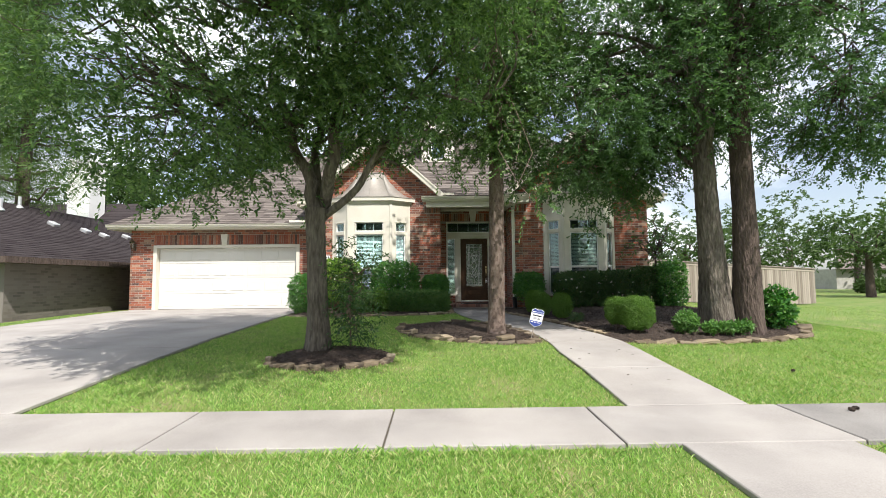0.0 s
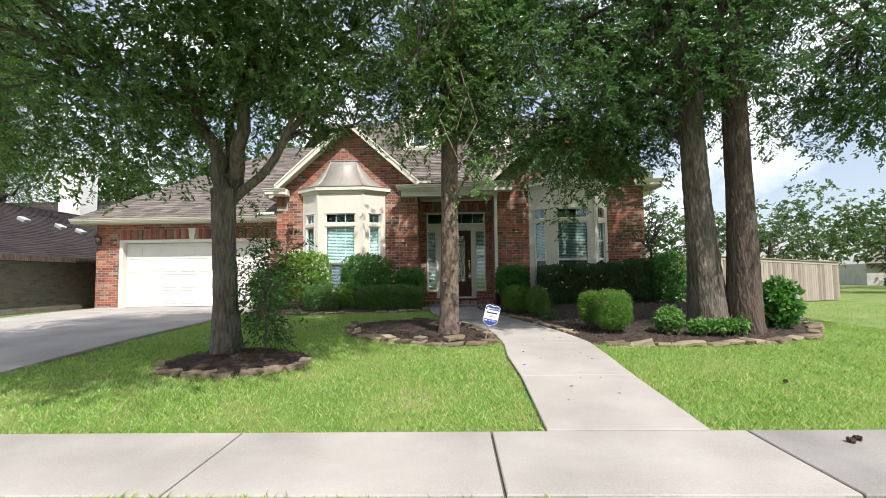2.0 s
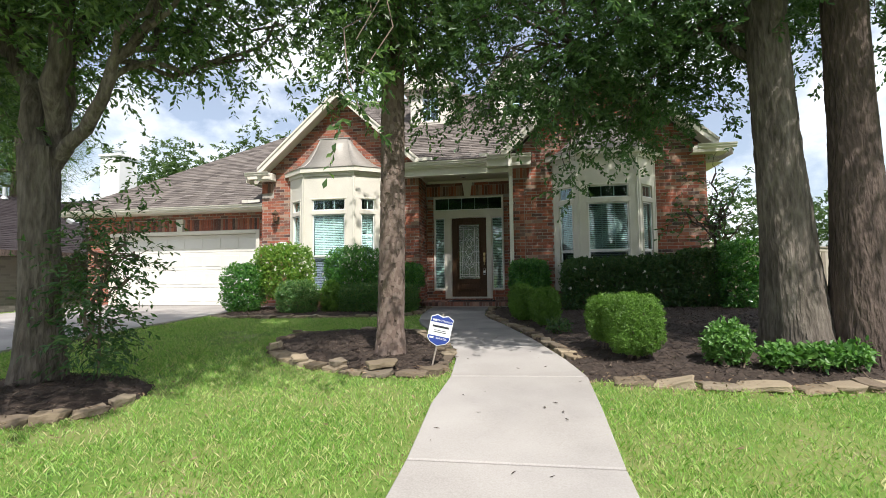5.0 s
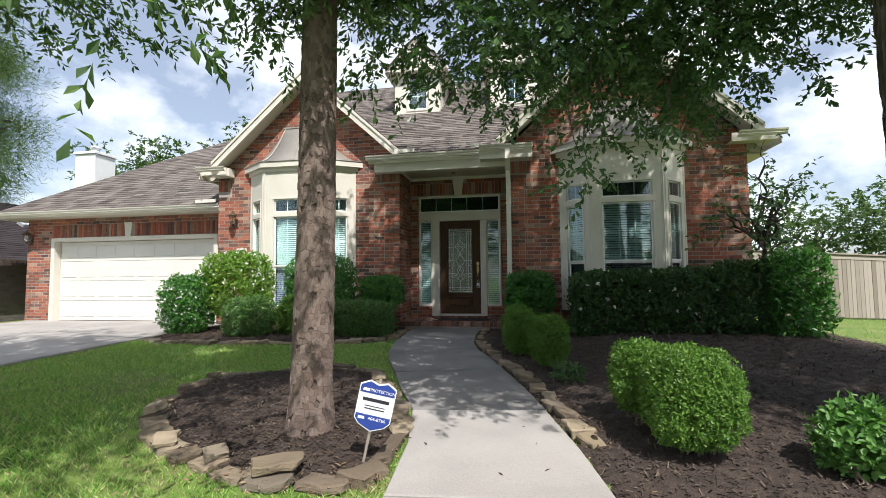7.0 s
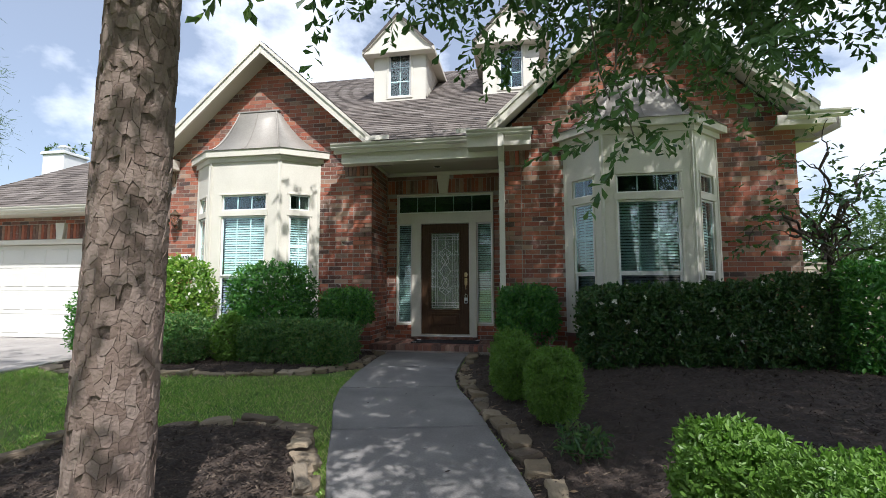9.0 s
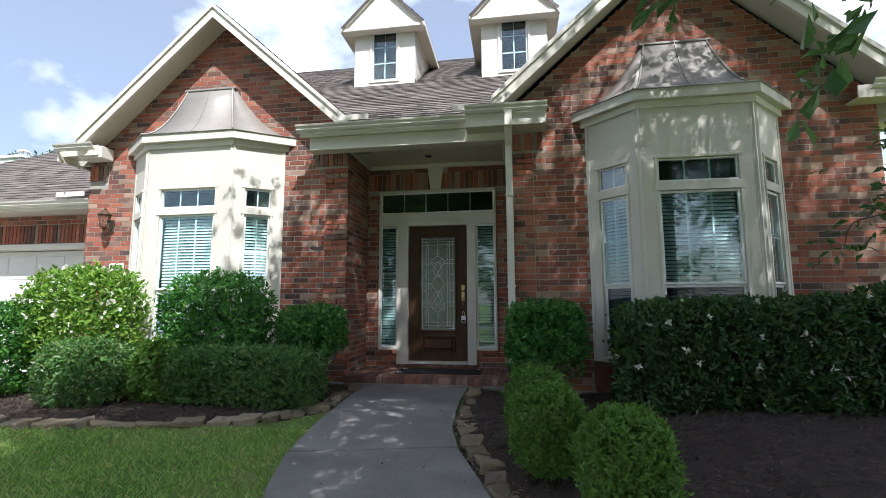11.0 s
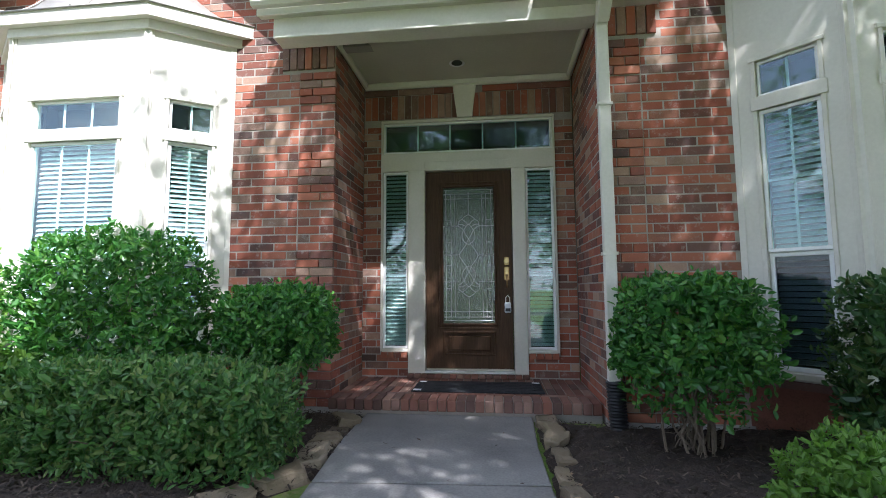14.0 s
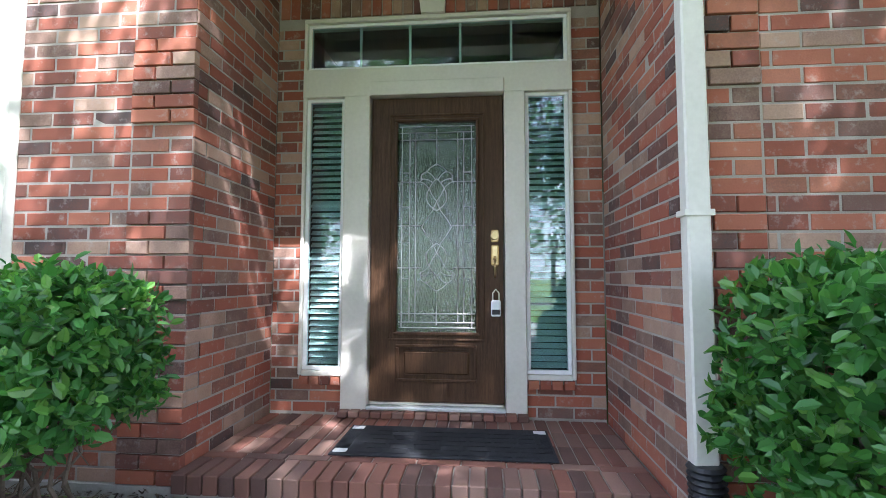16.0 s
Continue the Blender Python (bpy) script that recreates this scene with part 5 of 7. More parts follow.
def tree(name, label, trunk, radii, blobs, mat_bark, mat_leaf, count, per, leaf, seed, limbs=8, lines=(), extra=(), sides=14, width=0.42, wide_at=0.5, category="tree", hollow=0.45, bough=0.5, twigs=12, reach=3.4, ridge=0.0, furrows=11, group=""):
    """A tree: tapered trunk with limbs and branches in one mesh, and a crown of leafy sprays. lines: main limbs as (points, radius, end radius)."""
    rng = np.random.default_rng(seed)
    t = thing(name, label, category, group=group)
    T = np.asarray(trunk, float)
    pts = np.concatenate([np.linspace(a, b, 5)[:-1] for a, b in zip(T[:-1], T[1:])] + [T[-1:]])
    rad = np.interp(np.linspace(0, 1, len(pts)), np.linspace(0, 1, len(radii)), radii)
    pieces = [bark_arrays(pts, rad, seed, ridge=ridge, furrows=furrows) if ridge else tube_arrays(pts, rad, sides, 0.05, seed)]
    B, O = crown_boughs(blobs, count, rng, hollow)
    ends = []
    for ln, r0, r1 in lines:
        pieces.append(tube_arrays(ln, np.linspace(r0, r1, len(ln)), 12, 0.03, seed))
        ends += list(ln[len(ln) // 3:])
    for k in range(limbs):
        start = pts[rng.integers(int(len(pts) * 0.7), len(pts))]
        target = B[rng.integers(len(B))] * 0.75 + start * 0.25
        line = wander(start, target, 9, rng, 0.5)
        line[:, 2] += 0.10 * np.linalg.norm(target - start) * np.sin(np.linspace(0, np.pi, 9))
        pieces.append(tube_arrays(line, np.linspace(radii[-1] * 0.45, 0.02, 9), 7, 0.05, seed + k))
        ends += list(line[3:])
    ends = np.array(ends)
    small = np.asarray(extra, float)
    pick = B[:: max(1, len(B) // 320)]
    for k, c in enumerate(np.concatenate([pick, small]) if len(small) else pick):
        e = ends[np.argmin(np.linalg.norm(ends - c, axis=1))]
        dist = np.linalg.norm(c - e)
        if dist < reach:
            ln = wander(e, c, 7, rng, 0.45)
            ln[:, 2] += 0.08 * dist * np.sin(np.linspace(0, np.pi, 7))
            pieces.append(tube_arrays(ln, np.linspace(min(0.006 + (0.010 if k < len(pick) else 0.003) * dist, radii[-1] * 0.5), 0.004, 7), 5, 0, k))
    V, Q = join_arrays(pieces)
    tr = fast_mesh("trunk", V, Q, mat_bark, t)
    tr.data.polygons.foreach_set("use_smooth", [True] * len(tr.data.polygons))
    leaves = [bough_leaves(B, O, twigs, per, leaf, rng, bough, width, wide_at)]
    if len(small):
        leaves.append(bough_leaves(small, np.tile([0.0, -0.2, -0.5], (len(small), 1)), 7, per, leaf, rng, bough * 0.6, width, wide_at))
    V, Q = join_arrays(leaves)
    fast_mesh("crown", V, Q, mat_leaf, t)
    return t


def gz(x, y):
    return float(ground_z(x, y))


# the oak's main limbs rise from a low fork and branch again
rng_o = np.random.default_rng(5)
OAK_FORK = np.array((-1.57, 10.31, 3.3))
oak_lines = []
for tgt, r0, bow in (((-2.25, 10.1, 5.5), 0.115, 0.0), ((-1.3, 10.4, 6.4), 0.12, 0.0), ((-0.15, 10.2, 4.75), 0.075, 0.10), ((-1.75, 10.9, 6.2), 0.085, 0.05)):
    ln = wander(OAK_FORK - (0, 0, 0.18), tgt, 12, rng_o, 0.25)
    ln[:, 2] += bow * np.sin(np.linspace(0, np.pi, 12))
    oak_lines.append((ln, r0, r0 * 0.5))
    for k in range(6):
        s = ln[rng_o.integers(5, 12)]
        e = s + np.array([rng_o.normal(0, 1.2) + (tgt[0] + 1.58) * 0.5, rng_o.normal(0, 1.2), abs(rng_o.normal(1.2, 0.6))])
        oak_lines.append((wander(s, e, 9, rng_o, 0.5), r0 * 0.42, 0.012))
# crown lobes over (0.5, 8.5) and (-0.7, 6.7): unseen, added to shade the lawn
oak = tree("oak_tree", "spreading oak with forked grey trunk in a mulch ring", [(-1.54, 10.35, gz(-1.54, 10.35) - 0.05), (-1.53, 10.35, 1.25), (-1.55, 10.34, 2.2), (-1.58, 10.3, 3.4)], [0.24, 0.165, 0.155, 0.165],
           [((-2.9, 10.2, 6.3), (2.9, 3.2, 2.5), 0.40), ((-0.6, 9.6, 6.6), (2.0, 2.6, 2.2), 0.30), ((-3.6, 9.7, 4.7), (2.0, 2.0, 1.0), 0.17), ((-1.9, 9.2, 8.6), (3.2, 2.2, 1.6), 0.24), ((0.5, 8.5, 6.3), (1.7, 1.5, 0.9), 0.17), ((-3.0, 8.0, 6.6), (2.0, 1.2, 0.9), 0.15), ((-0.7, 6.7, 6.7), (2.4, 1.4, 0.8), 0.22), ((-0.4, 10.0, 5.1), (1.2, 1.2, 0.7), 0.09)],
           M_BARK_OAK, M_LEAF_OAK, 640, 13, 0.080, 11, limbs=0, lines=oak_lines, ridge=0.016, furrows=13, width=0.42, wide_at=0.62,
           extra=[(-4.3, 10.4, 3.75), (-4.0, 10.9, 3.6), (-3.6, 11.0, 3.7), (-4.9, 10.2, 3.9), (-2.9, 11.1, 3.9), (0.9, 11.0, 4.5), (0.85, 11.1, 4.2), (0.2, 11.3, 4.6), (-0.5, 12.0, 4.9)])


def plated_trunk(t, trunk, radii, mat_plate, mat_crack, seed, plate=(0.038, 0.085), sides=40):
    """A pine trunk: a dark fissured core with raised bark plates of uneven outline."""
    rng = np.random.default_rng(seed)
    T = np.asarray(trunk, float)
    hs = np.concatenate([[0], np.cumsum(np.linalg.norm(np.diff(T, axis=0), axis=1))])
    n = int(hs[-1] / 0.12)
    s = np.linspace(0, hs[-1], n)
    P = np.stack([np.interp(s, hs, T[:, c]) for c in range(3)], 1)
    R = np.interp(s, hs, radii)
    v, q = tube_arrays(P, R - 0.008, sides, 0.02, seed)
    core = fast_mesh("trunk", v, q, mat_crack, t)
    V, F = [], []
    m = max(9, int(2 * np.pi * float(np.mean(radii)) / plate[0]))
    rows_ = int(hs[-1] / (plate[1] * 0.62))
    lat = {}

    def node(i, j):
        """A corner of the crack net, shared by its neighbours."""
        if (i, j % (2 * m)) not in lat:
            lat[(i, j % (2 * m))] = (rng.uniform(-0.52, 0.52), rng.uniform(-0.46, 0.46))
        a_, b_ = lat[(i, j % (2 * m))]
        return (j + a_) * np.pi / m, min(max((i + b_) * hs[-1] / rows_, 0), hs[-1])

    for i in range(0, rows_ - 1):
        for j in range(m):
            o = 2 * j + (i % 2)
            if rng.random() < 0.06:
                continue
            ring = [node(i, o), node(i, o + 1), node(i, o + 2), node(i + 1, o + 2), node(i + 1, o + 1), node(i + 1, o)]
            ca, cz = sum(p[0] for p in ring) / 6, sum(p[1] for p in ring) / 6
            th = rng.uniform(0.000, 0.007)
            b = len(V)
            for lift, sc in ((-0.010, 1.0), (th, 0.955)):
                for a_, z_ in ring:
                    aa, zz = ca + (a_ - ca) * sc, cz + (z_ - cz) * sc
                    r_ = np.interp(zz, hs, radii) + lift + rng.uniform(-0.002, 0.002)
                    V.append((np.interp(zz, hs, T[:, 0]) + r_ * np.cos(aa), np.interp(zz, hs, T[:, 1]) + r_ * np.sin(aa), np.interp(zz, hs, T[:, 2])))
            F += [(b + q, b + (q + 1) % 6, b + 6 + (q + 1) % 6, b + 6 + q) for q in range(6)]
            F += [(b + 6, b + 7, b + 10, b + 11), (b + 7, b + 8, b + 9, b + 10)]
    me = bpy.data.meshes.new("bark")
    me.from_pydata(V, [], F)
    me.materials.append(mat_plate)
    ob = new("bark", me)
    ob.parent = t
    ob["kind"] = "stuff"


p2 = gz(1.64, 11.95)
oak2 = tree("oak_tree", "tall slender tree with plated scaly bark in a stone ring", [(1.64, 11.95, 5.2), (1.72, 12.0, 9.0)], [0.135, 0.10],
            [((2.0, 11.8, 7.4), (1.25, 1.3, 2.0), 0.36), ((2.5, 11.7, 9.3), (1.4, 1.3, 1.2), 0.16), ((1.6, 11.8, 5.55), (1.15, 1.0, 0.8), 0.28)], M_BARK_PINE, M_LEAF_OAK, 330, 13, 0.080, 23, limbs=9, width=0.42, wide_at=0.62, bough=0.42,
            extra=[(1.2, 11.6, 4.9), (2.1, 11.7, 4.7), (2.4, 12.5, 4.6), (2.5, 12.4, 4.9), (2.0, 12.2, 5.0), (0.9, 12.4, 4.9), (1.6, 11.2, 5.0), (1.9, 11.4, 4.5), (2.9, 12.9, 4.8), (2.0, 12.0, 4.3), (1.2, 11.9, 4.5), (2.1, 12.1, 4.05), (2.0, 9.8, 3.4), (1.9, 9.95, 3.75), (1.8, 10.3, 4.2), (1.7, 10.8, 4.6)])
plated_trunk(oak2, [(1.63, 11.95, p2 - 0.05), (1.635, 11.95, p2 + 0.35), (1.665, 11.95, 2.6), (1.69, 11.96, 5.4), (1.71, 11.99, 8.0)], [0.205, 0.165, 0.150, 0.135, 0.11], M_BARK_PINE, M_BARK_CRACK, 8)

p3 = gz(5.9, 12.0)
# the lobes over (3.1, 14.5) and (7.2, 13.6) are added unseen, for shade
water_oak = tree("oak_tree", "large water oak with flared grey trunk in the mulch bed", [(6.28, 12.15, p3 - 0.1), (6.24, 12.14, p3 + 0.3), (6.17, 12.1, 2.2), (6.09, 12.06, 3.6), (6.02, 12.0, 5.2), (5.9, 11.95, 7.0)], [0.40, 0.28, 0.225, 0.205, 0.185, 0.14],
                 [((4.2, 12.0, 6.6), (2.7, 2.6, 2.6), 0.28), ((6.3, 12.2, 7.0), (2.4, 2.4, 2.4), 0.22), ((3.9, 12.6, 4.9), (1.8, 1.5, 0.85), 0.11), ((5.2, 12.2, 9.0), (3.2, 2.6, 1.5), 0.12), ((6.6, 14.7, 7.2), (2.3, 1.6, 1.4), 0.26), ((3.1, 14.5, 7.9), (2.2, 1.4, 1.3), 0.27), ((4.7, 13.3, 4.75), (1.4, 0.9, 0.5), 0.075), ((7.2, 13.6, 10.2), (3.4, 2.8, 1.6), 0.26)],
                 M_BARK_OAK, M_LEAF_WATER, 620, 13, 0.078, 31, limbs=22, width=0.46, wide_at=0.72, ridge=0.018, furrows=17,
                 extra=[(4.0, 13.0, 3.75), (3.9, 12.9, 3.45), (4.0, 12.8, 3.2), (4.15, 13.0, 3.9), (4.3, 12.8, 3.9), (3.6, 12.6, 4.1), (3.3, 12.4, 4.3), (3.4, 12.9, 4.3), (4.8, 13.2, 3.9), (5.0, 13.4, 4.0), (5.2, 13.6, 4.1), (4.6, 12.6, 3.8),
                        (5.3, 14.4, 4.3), (5.2, 14.3, 4.0), (5.6, 14.2, 4.4), (3.0, 12.6, 4.5), (2.7, 12.3, 4.7), (5.6, 13.4, 4.3), (6.3, 13.5, 4.3), (3.2, 13.3, 4.4)])

p4 = gz(6.75, 11.9)
pine_r = tree("pine_tree", "tall straight pine with dark reddish bark", [(6.72, 11.85, p4 - 0.1), (6.70, 11.85, p4 + 0.3), (6.72, 11.86, 4.0), (6.76, 11.9, 8.0), (6.8, 11.9, 11.0)], [0.27, 0.195, 0.175, 0.155, 0.13],
              [((8.3, 11.9, 6.6), (2.2, 2.2, 2.0), 0.4), ((7.4, 11.5, 8.6), (2.8, 2.6, 1.9), 0.45), ((9.3, 11.6, 5.0), (1.1, 1.2, 0.7), 0.15)], M_BARK_DARK, M_LEAF_WATER, 380, 13, 0.078, 47, limbs=14, width=0.46, wide_at=0.72, ridge=0.016, furrows=15,
              extra=[(7.9, 12.2, 4.4), (8.3, 12.0, 4.3), (7.6, 12.4, 4.6), (8.8, 12.0, 4.5), (9.6, 11.5, 4.2), (10.0, 11.4, 4.0)])


def pine_far(x, y, h, seed):
    rng = np.random.default_rng(seed)
    t = thing("pine_tree", "tall pine with feathery needles near the neighbouring house", "tree", group="tall pines")
    z = gz(x, y)
    pcs = [tube_arrays(np.linspace((x, y, z), (x + 0.4, y, z + h), 10), np.linspace(0.3, 0.08, 10), 10, 0.05, seed)]
    cs = []
    for k in range(48):
        a, zz = rng.uniform(0, 6.28), z + h * rng.uniform(0.28, 1.0)
        L = (1 - (zz - z) / h * 0.7) * rng.uniform(1.2, 2.5)
        e = np.array([x + L * np.cos(a), y + L * np.sin(a), zz + rng.uniform(-0.3, 0.8)])
        ln = wander((x + 0.2, y, zz), e, 7, rng, 0.4)
        pcs.append(tube_arrays(ln, np.linspace(0.07, 0.02, 7), 5, 0, k))
        cs += [ln[i] + rng.normal(0, 0.3, 3) for i in (3, 4, 5, 6, 6)]
    V, Q = join_arrays(pcs)
    fast_mesh("trunk", V, Q, M_BARK_DARK, t)
    V, Q = cluster_leaves(np.array(cs), 230, 0.40, 0.28, rng, droop=0.1, width=0.055)
    fast_mesh("crown", V, Q, M_LEAF_PINE, t)


pine_far(-16.7, 21.6, 15, 3)
pine_far(-19.4, 22.4, 16, 4)


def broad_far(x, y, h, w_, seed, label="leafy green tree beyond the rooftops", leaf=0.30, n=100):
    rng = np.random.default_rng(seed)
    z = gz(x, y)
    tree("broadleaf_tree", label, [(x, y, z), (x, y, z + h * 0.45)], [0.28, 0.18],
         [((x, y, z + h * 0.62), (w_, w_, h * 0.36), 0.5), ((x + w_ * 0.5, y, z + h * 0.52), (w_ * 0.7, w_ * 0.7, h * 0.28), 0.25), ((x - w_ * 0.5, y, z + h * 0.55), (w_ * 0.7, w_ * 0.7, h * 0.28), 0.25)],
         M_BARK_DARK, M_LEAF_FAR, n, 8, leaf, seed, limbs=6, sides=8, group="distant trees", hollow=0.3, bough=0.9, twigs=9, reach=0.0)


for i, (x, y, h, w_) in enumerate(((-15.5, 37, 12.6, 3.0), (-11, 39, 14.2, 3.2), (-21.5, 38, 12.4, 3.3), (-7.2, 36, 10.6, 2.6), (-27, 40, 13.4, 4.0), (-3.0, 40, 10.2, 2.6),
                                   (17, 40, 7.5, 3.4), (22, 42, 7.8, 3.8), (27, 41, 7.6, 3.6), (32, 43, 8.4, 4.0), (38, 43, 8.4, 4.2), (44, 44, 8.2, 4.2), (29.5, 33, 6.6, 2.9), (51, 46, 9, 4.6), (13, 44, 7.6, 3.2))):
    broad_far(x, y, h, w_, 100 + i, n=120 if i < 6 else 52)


for i, (x, y, h, w_) in enumerate(((-14, -20, 9, 3.6), (-6, -22, 10, 4.0), (1, -19, 7.5, 3.0), (9, -23, 10, 4.2), (17, -21, 9, 3.8))):
    broad_far(x, y, h, w_, 160 + i, 'leafy green tree across the street', n=45)


def shell_points(c, r, n, rng, square=0.0, inner=0.25):
    """Places on and just inside a rounded body; square > 0 makes it boxier."""
    d = rng.standard_normal((n, 3))
    d /= np.linalg.norm(d, axis=1)[:, None]
    if square:
        p = 2 + 8 * square
        d = d / (np.sum(np.abs(d) ** p, axis=1) ** (1 / p))[:, None]
    lump = 1 + 0.035 * np.sin(d[:, 0] * 15 + d[:, 2] * 11 + c[1]) * np.sin(d[:, 1] * 13 - d[:, 2] * 9) + 0.05 * np.sin(d[:, 0] * 7 + c[0] * 3) * np.cos(d[:, 1] * 6 + d[:, 2] * 5)
    rad = (1 - inner * rng.random(n) ** 2) * lump
    P = np.asarray(c) + d * np.asarray(r) * rad[:, None]
    return P, d


def bush(name, label, c, r, mat, n, leaf, seed, square=0.0, category="shrub", width=0.5, stems=5, inner=0.3, keep_above=None, group="", flowers=0, petal_region=None, up=0.35):
    """A clipped shrub: stems from the ground, and leaves set over its body; the inside is filled with leaves too."""
    rng = np.random.default_rng(seed)
    t = thing(name, label, category, group=group)
    c, r = np.asarray(c, float), np.asarray(r, float)
    z0 = gz(c[0], c[1])
    r = r - 0.6 * leaf - 0.008
    P, d = shell_points(c, r, int(n * 0.8), rng, square, inner)
    # tufts: leaves crowd at shoot tips and leave dark gaps between them
    tip, td = shell_points(c, r, max(40, n // 22), rng, square, 0.08)
    k = rng.integers(0, len(tip), len(P) // 2)
    P[:len(k)] = tip[k] + rng.standard_normal((len(k), 3)) * leaf * 0.45
    d[:len(k)] = td[k]
    D = d * 0.45 + rng.standard_normal(P.shape) * 0.7 + np.array([0, 0, up])
    Pi, di = shell_points(c, r * 0.9, n // 3, rng, square, 0.45)
    face = np.concatenate([d * 0.9 + np.array([0, 0, 0.55]), di + 0.5 * rng.standard_normal(Pi.shape)])
    P, D = np.concatenate([P, Pi]), np.concatenate([D, rng.standard_normal(Pi.shape)])
    ok = P[:, 2] > z0 + 0.03
    if keep_above is not None:
        ok &= (P[:, 2] > keep_above) | (rng.random(len(P)) < 0.20)
    V, Q = round_leaf_arrays(P[ok], D[ok], np.where(np.arange(len(P)) < len(d), leaf, leaf * 1.5)[ok], rng, width=width, face=face[ok])
    fast_mesh("foliage", V, Q, mat, t)
    pcs = []
    for k in range(stems):
        e = c + rng.uniform(-0.5, 0.5, 3) * r
        b = np.array([c[0] + rng.normal(0, 0.08), c[1] + rng.normal(0, 0.08), z0 - 0.02])
        ln = wander(b, e, 8, rng, 0.3)
        pcs.append(tube_arrays(ln, np.linspace(0.011, 0.004, 8), 6, 0.05, k))
        for q in range(5):
            s = ln[rng.integers(2, 8)]
            pcs.append(tube_arrays(wander(s, s + rng.normal(0, 0.2, 3) * r, 5, rng, 0.5), np.linspace(0.006, 0.002, 5), 4, 0, q))
    V, Q = join_arrays(pcs)
    fast_mesh("branchwork", V, Q, M_TWIG, t)
    if flowers:
        Pf, df = shell_points(c, r * 1.03, flowers * 4, rng, square, 0.02)
        sel = np.where((df[:, 1] < -0.1) & (df[:, 2] > -0.2))[0][:flowers]
        for i in sel:
            k = 7
            Vf, Qf = leaf_arrays(np.repeat(Pf[i:i + 1], k, 0), df[i] * 0.6 + rng.standard_normal((k, 3)) * 0.8, 0.045, rng, width=0.7)
            fast_mesh("flower", Vf, Qf, M_PETAL, t)["label"] = "white gardenia flower"
    return t


BALL = "clipped boxwood ball in the mulch bed"
bush("boxwood_bush", "bright green clipped boxwood ball in the mulch bed", (4.45, 11.86, 1.50), (0.315, 0.315, 0.345), M_LEAF_BOX, 17000, 0.021, 1, 0.14, group="boxwood balls")
bush("boxwood_bush", BALL, (4.27, 12.40, 1.51), (0.265, 0.265, 0.30), M_LEAF_BOX, 9000, 0.027, 2, 0.08, group="boxwood balls")
bush("boxwood_bush", BALL, (3.64, 14.45, 1.52), (0.26, 0.26, 0.33), M_LEAF_BOX, 11000, 0.027, 3, 0.08, group="boxwood balls")
bush("boxwood_bush", BALL, (3.29, 15.2, 1.52), (0.275, 0.275, 0.32), M_LEAF_BOX, 8000, 0.027, 4, 0.08, group="boxwood balls")
bush("boxwood_bush", BALL, (3.24, 15.78, 1.55), (0.27, 0.27, 0.34), M_LEAF_BOX, 6000, 0.027, 5, 0.08, group="boxwood balls")
bush("hedge_bush", "dark box-clipped hedge with mottled leaves edged by stones", (-0.10, 17.0, 1.53), (0.95, 0.34, 0.37), M_LEAF_MOTTLE_LIT, 13000, 0.046, 6, 0.55, "hedge", stems=9)
bush("porch_shrub", "rounded shrub with bare lower stems beside the brick pier", (0.40, 17.72, 2.02), (0.44, 0.38, 0.36), M_LEAF_GARD, 6000, 0.050, 7, 0.25, stems=10, keep_above=1.78, width=0.55)
bush("porch_shrub", "dark shrub with bare twiggy base beside the downspout", (3.44, 17.58, 1.94), (0.48, 0.40, 0.48), M_LEAF_GARD, 6600, 0.052, 8, 0.35, stems=20, keep_above=1.72, width=0.58)
bush("gardenia_bush", "rounded gardenia bush with white flowers under the bay", (-0.90, 17.55, 2.10), (0.80, 0.38, 0.72), M_LEAF_GARD, 8500, 0.052, 9, 0.2, stems=8, flowers=12)
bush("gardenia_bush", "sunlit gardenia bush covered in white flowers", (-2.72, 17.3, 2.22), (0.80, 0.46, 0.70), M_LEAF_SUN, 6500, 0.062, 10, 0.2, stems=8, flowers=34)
bush("boxwood_bush", "low rounded boxwood in front of the gardenia", (-2.00, 16.72, 1.58), (0.52, 0.42, 0.42), M_LEAF_MOTTLE_LIT, 6200, 0.042, 11, 0.15)
bush("green_shrub", "bright green shrub beside the driveway bed", (-3.58, 16.95, 1.80), (0.53, 0.48, 0.64), M_LEAF_GARD, 5200, 0.055, 12, 0.15)
bush("green_shrub", "small leafy shrub between the hedges", (-1.28, 16.95, 1.55), (0.26, 0.30, 0.42), M_LEAF_BOX, 1600, 0.065, 13, 0.1, width=0.55)
for i, (x, hz) in enumerate(((4.65, 2.40), (5.45, 2.42), (6.25, 2.45), (7.05, 2.55))):
    bush("hedge_bush", "dark gardenia hedge below the bay window with white blooms", (x, 17.12, (hz + 1.15) / 2), (0.52, 0.40, (hz - 1.15) / 2 + 0.02), M_LEAF_HEDGE, 7000, 0.055, 20 + i, 0.38, "hedge", stems=10, flowers=9 if i < 3 else 3, group="bay hedge", width=0.55)
bush("hedge_bush", "tall leafy hedge end by the house corner", (7.72, 16.9, 1.95), (0.48, 0.46, 0.76), M_LEAF_GARD, 5200, 0.066, 26, 0.35, "hedge", stems=9, group="bay hedge", width=0.5)
bush("groundcover_plant", "bright leafy low plant at the bed edge", (5.32, 11.66, 1.33), (0.27, 0.24, 0.25), M_LEAF_NAND, 1700, 0.04, 30, 0.0, width=0.6, inner=0.7, stems=7)
for i, (x, y) in enumerate(((5.75, 11.5), (6.05, 11.45), (6.35, 11.52))):
    bush("groundcover_plant", "low leafy plants at the foot of the oak", (x, y, 1.24), (0.22, 0.16, 0.14), M_LEAF_NAND, 420, 0.055, 31 + i, 0.0, width=0.6, inner=0.7, stems=5, group="plants at the oak")
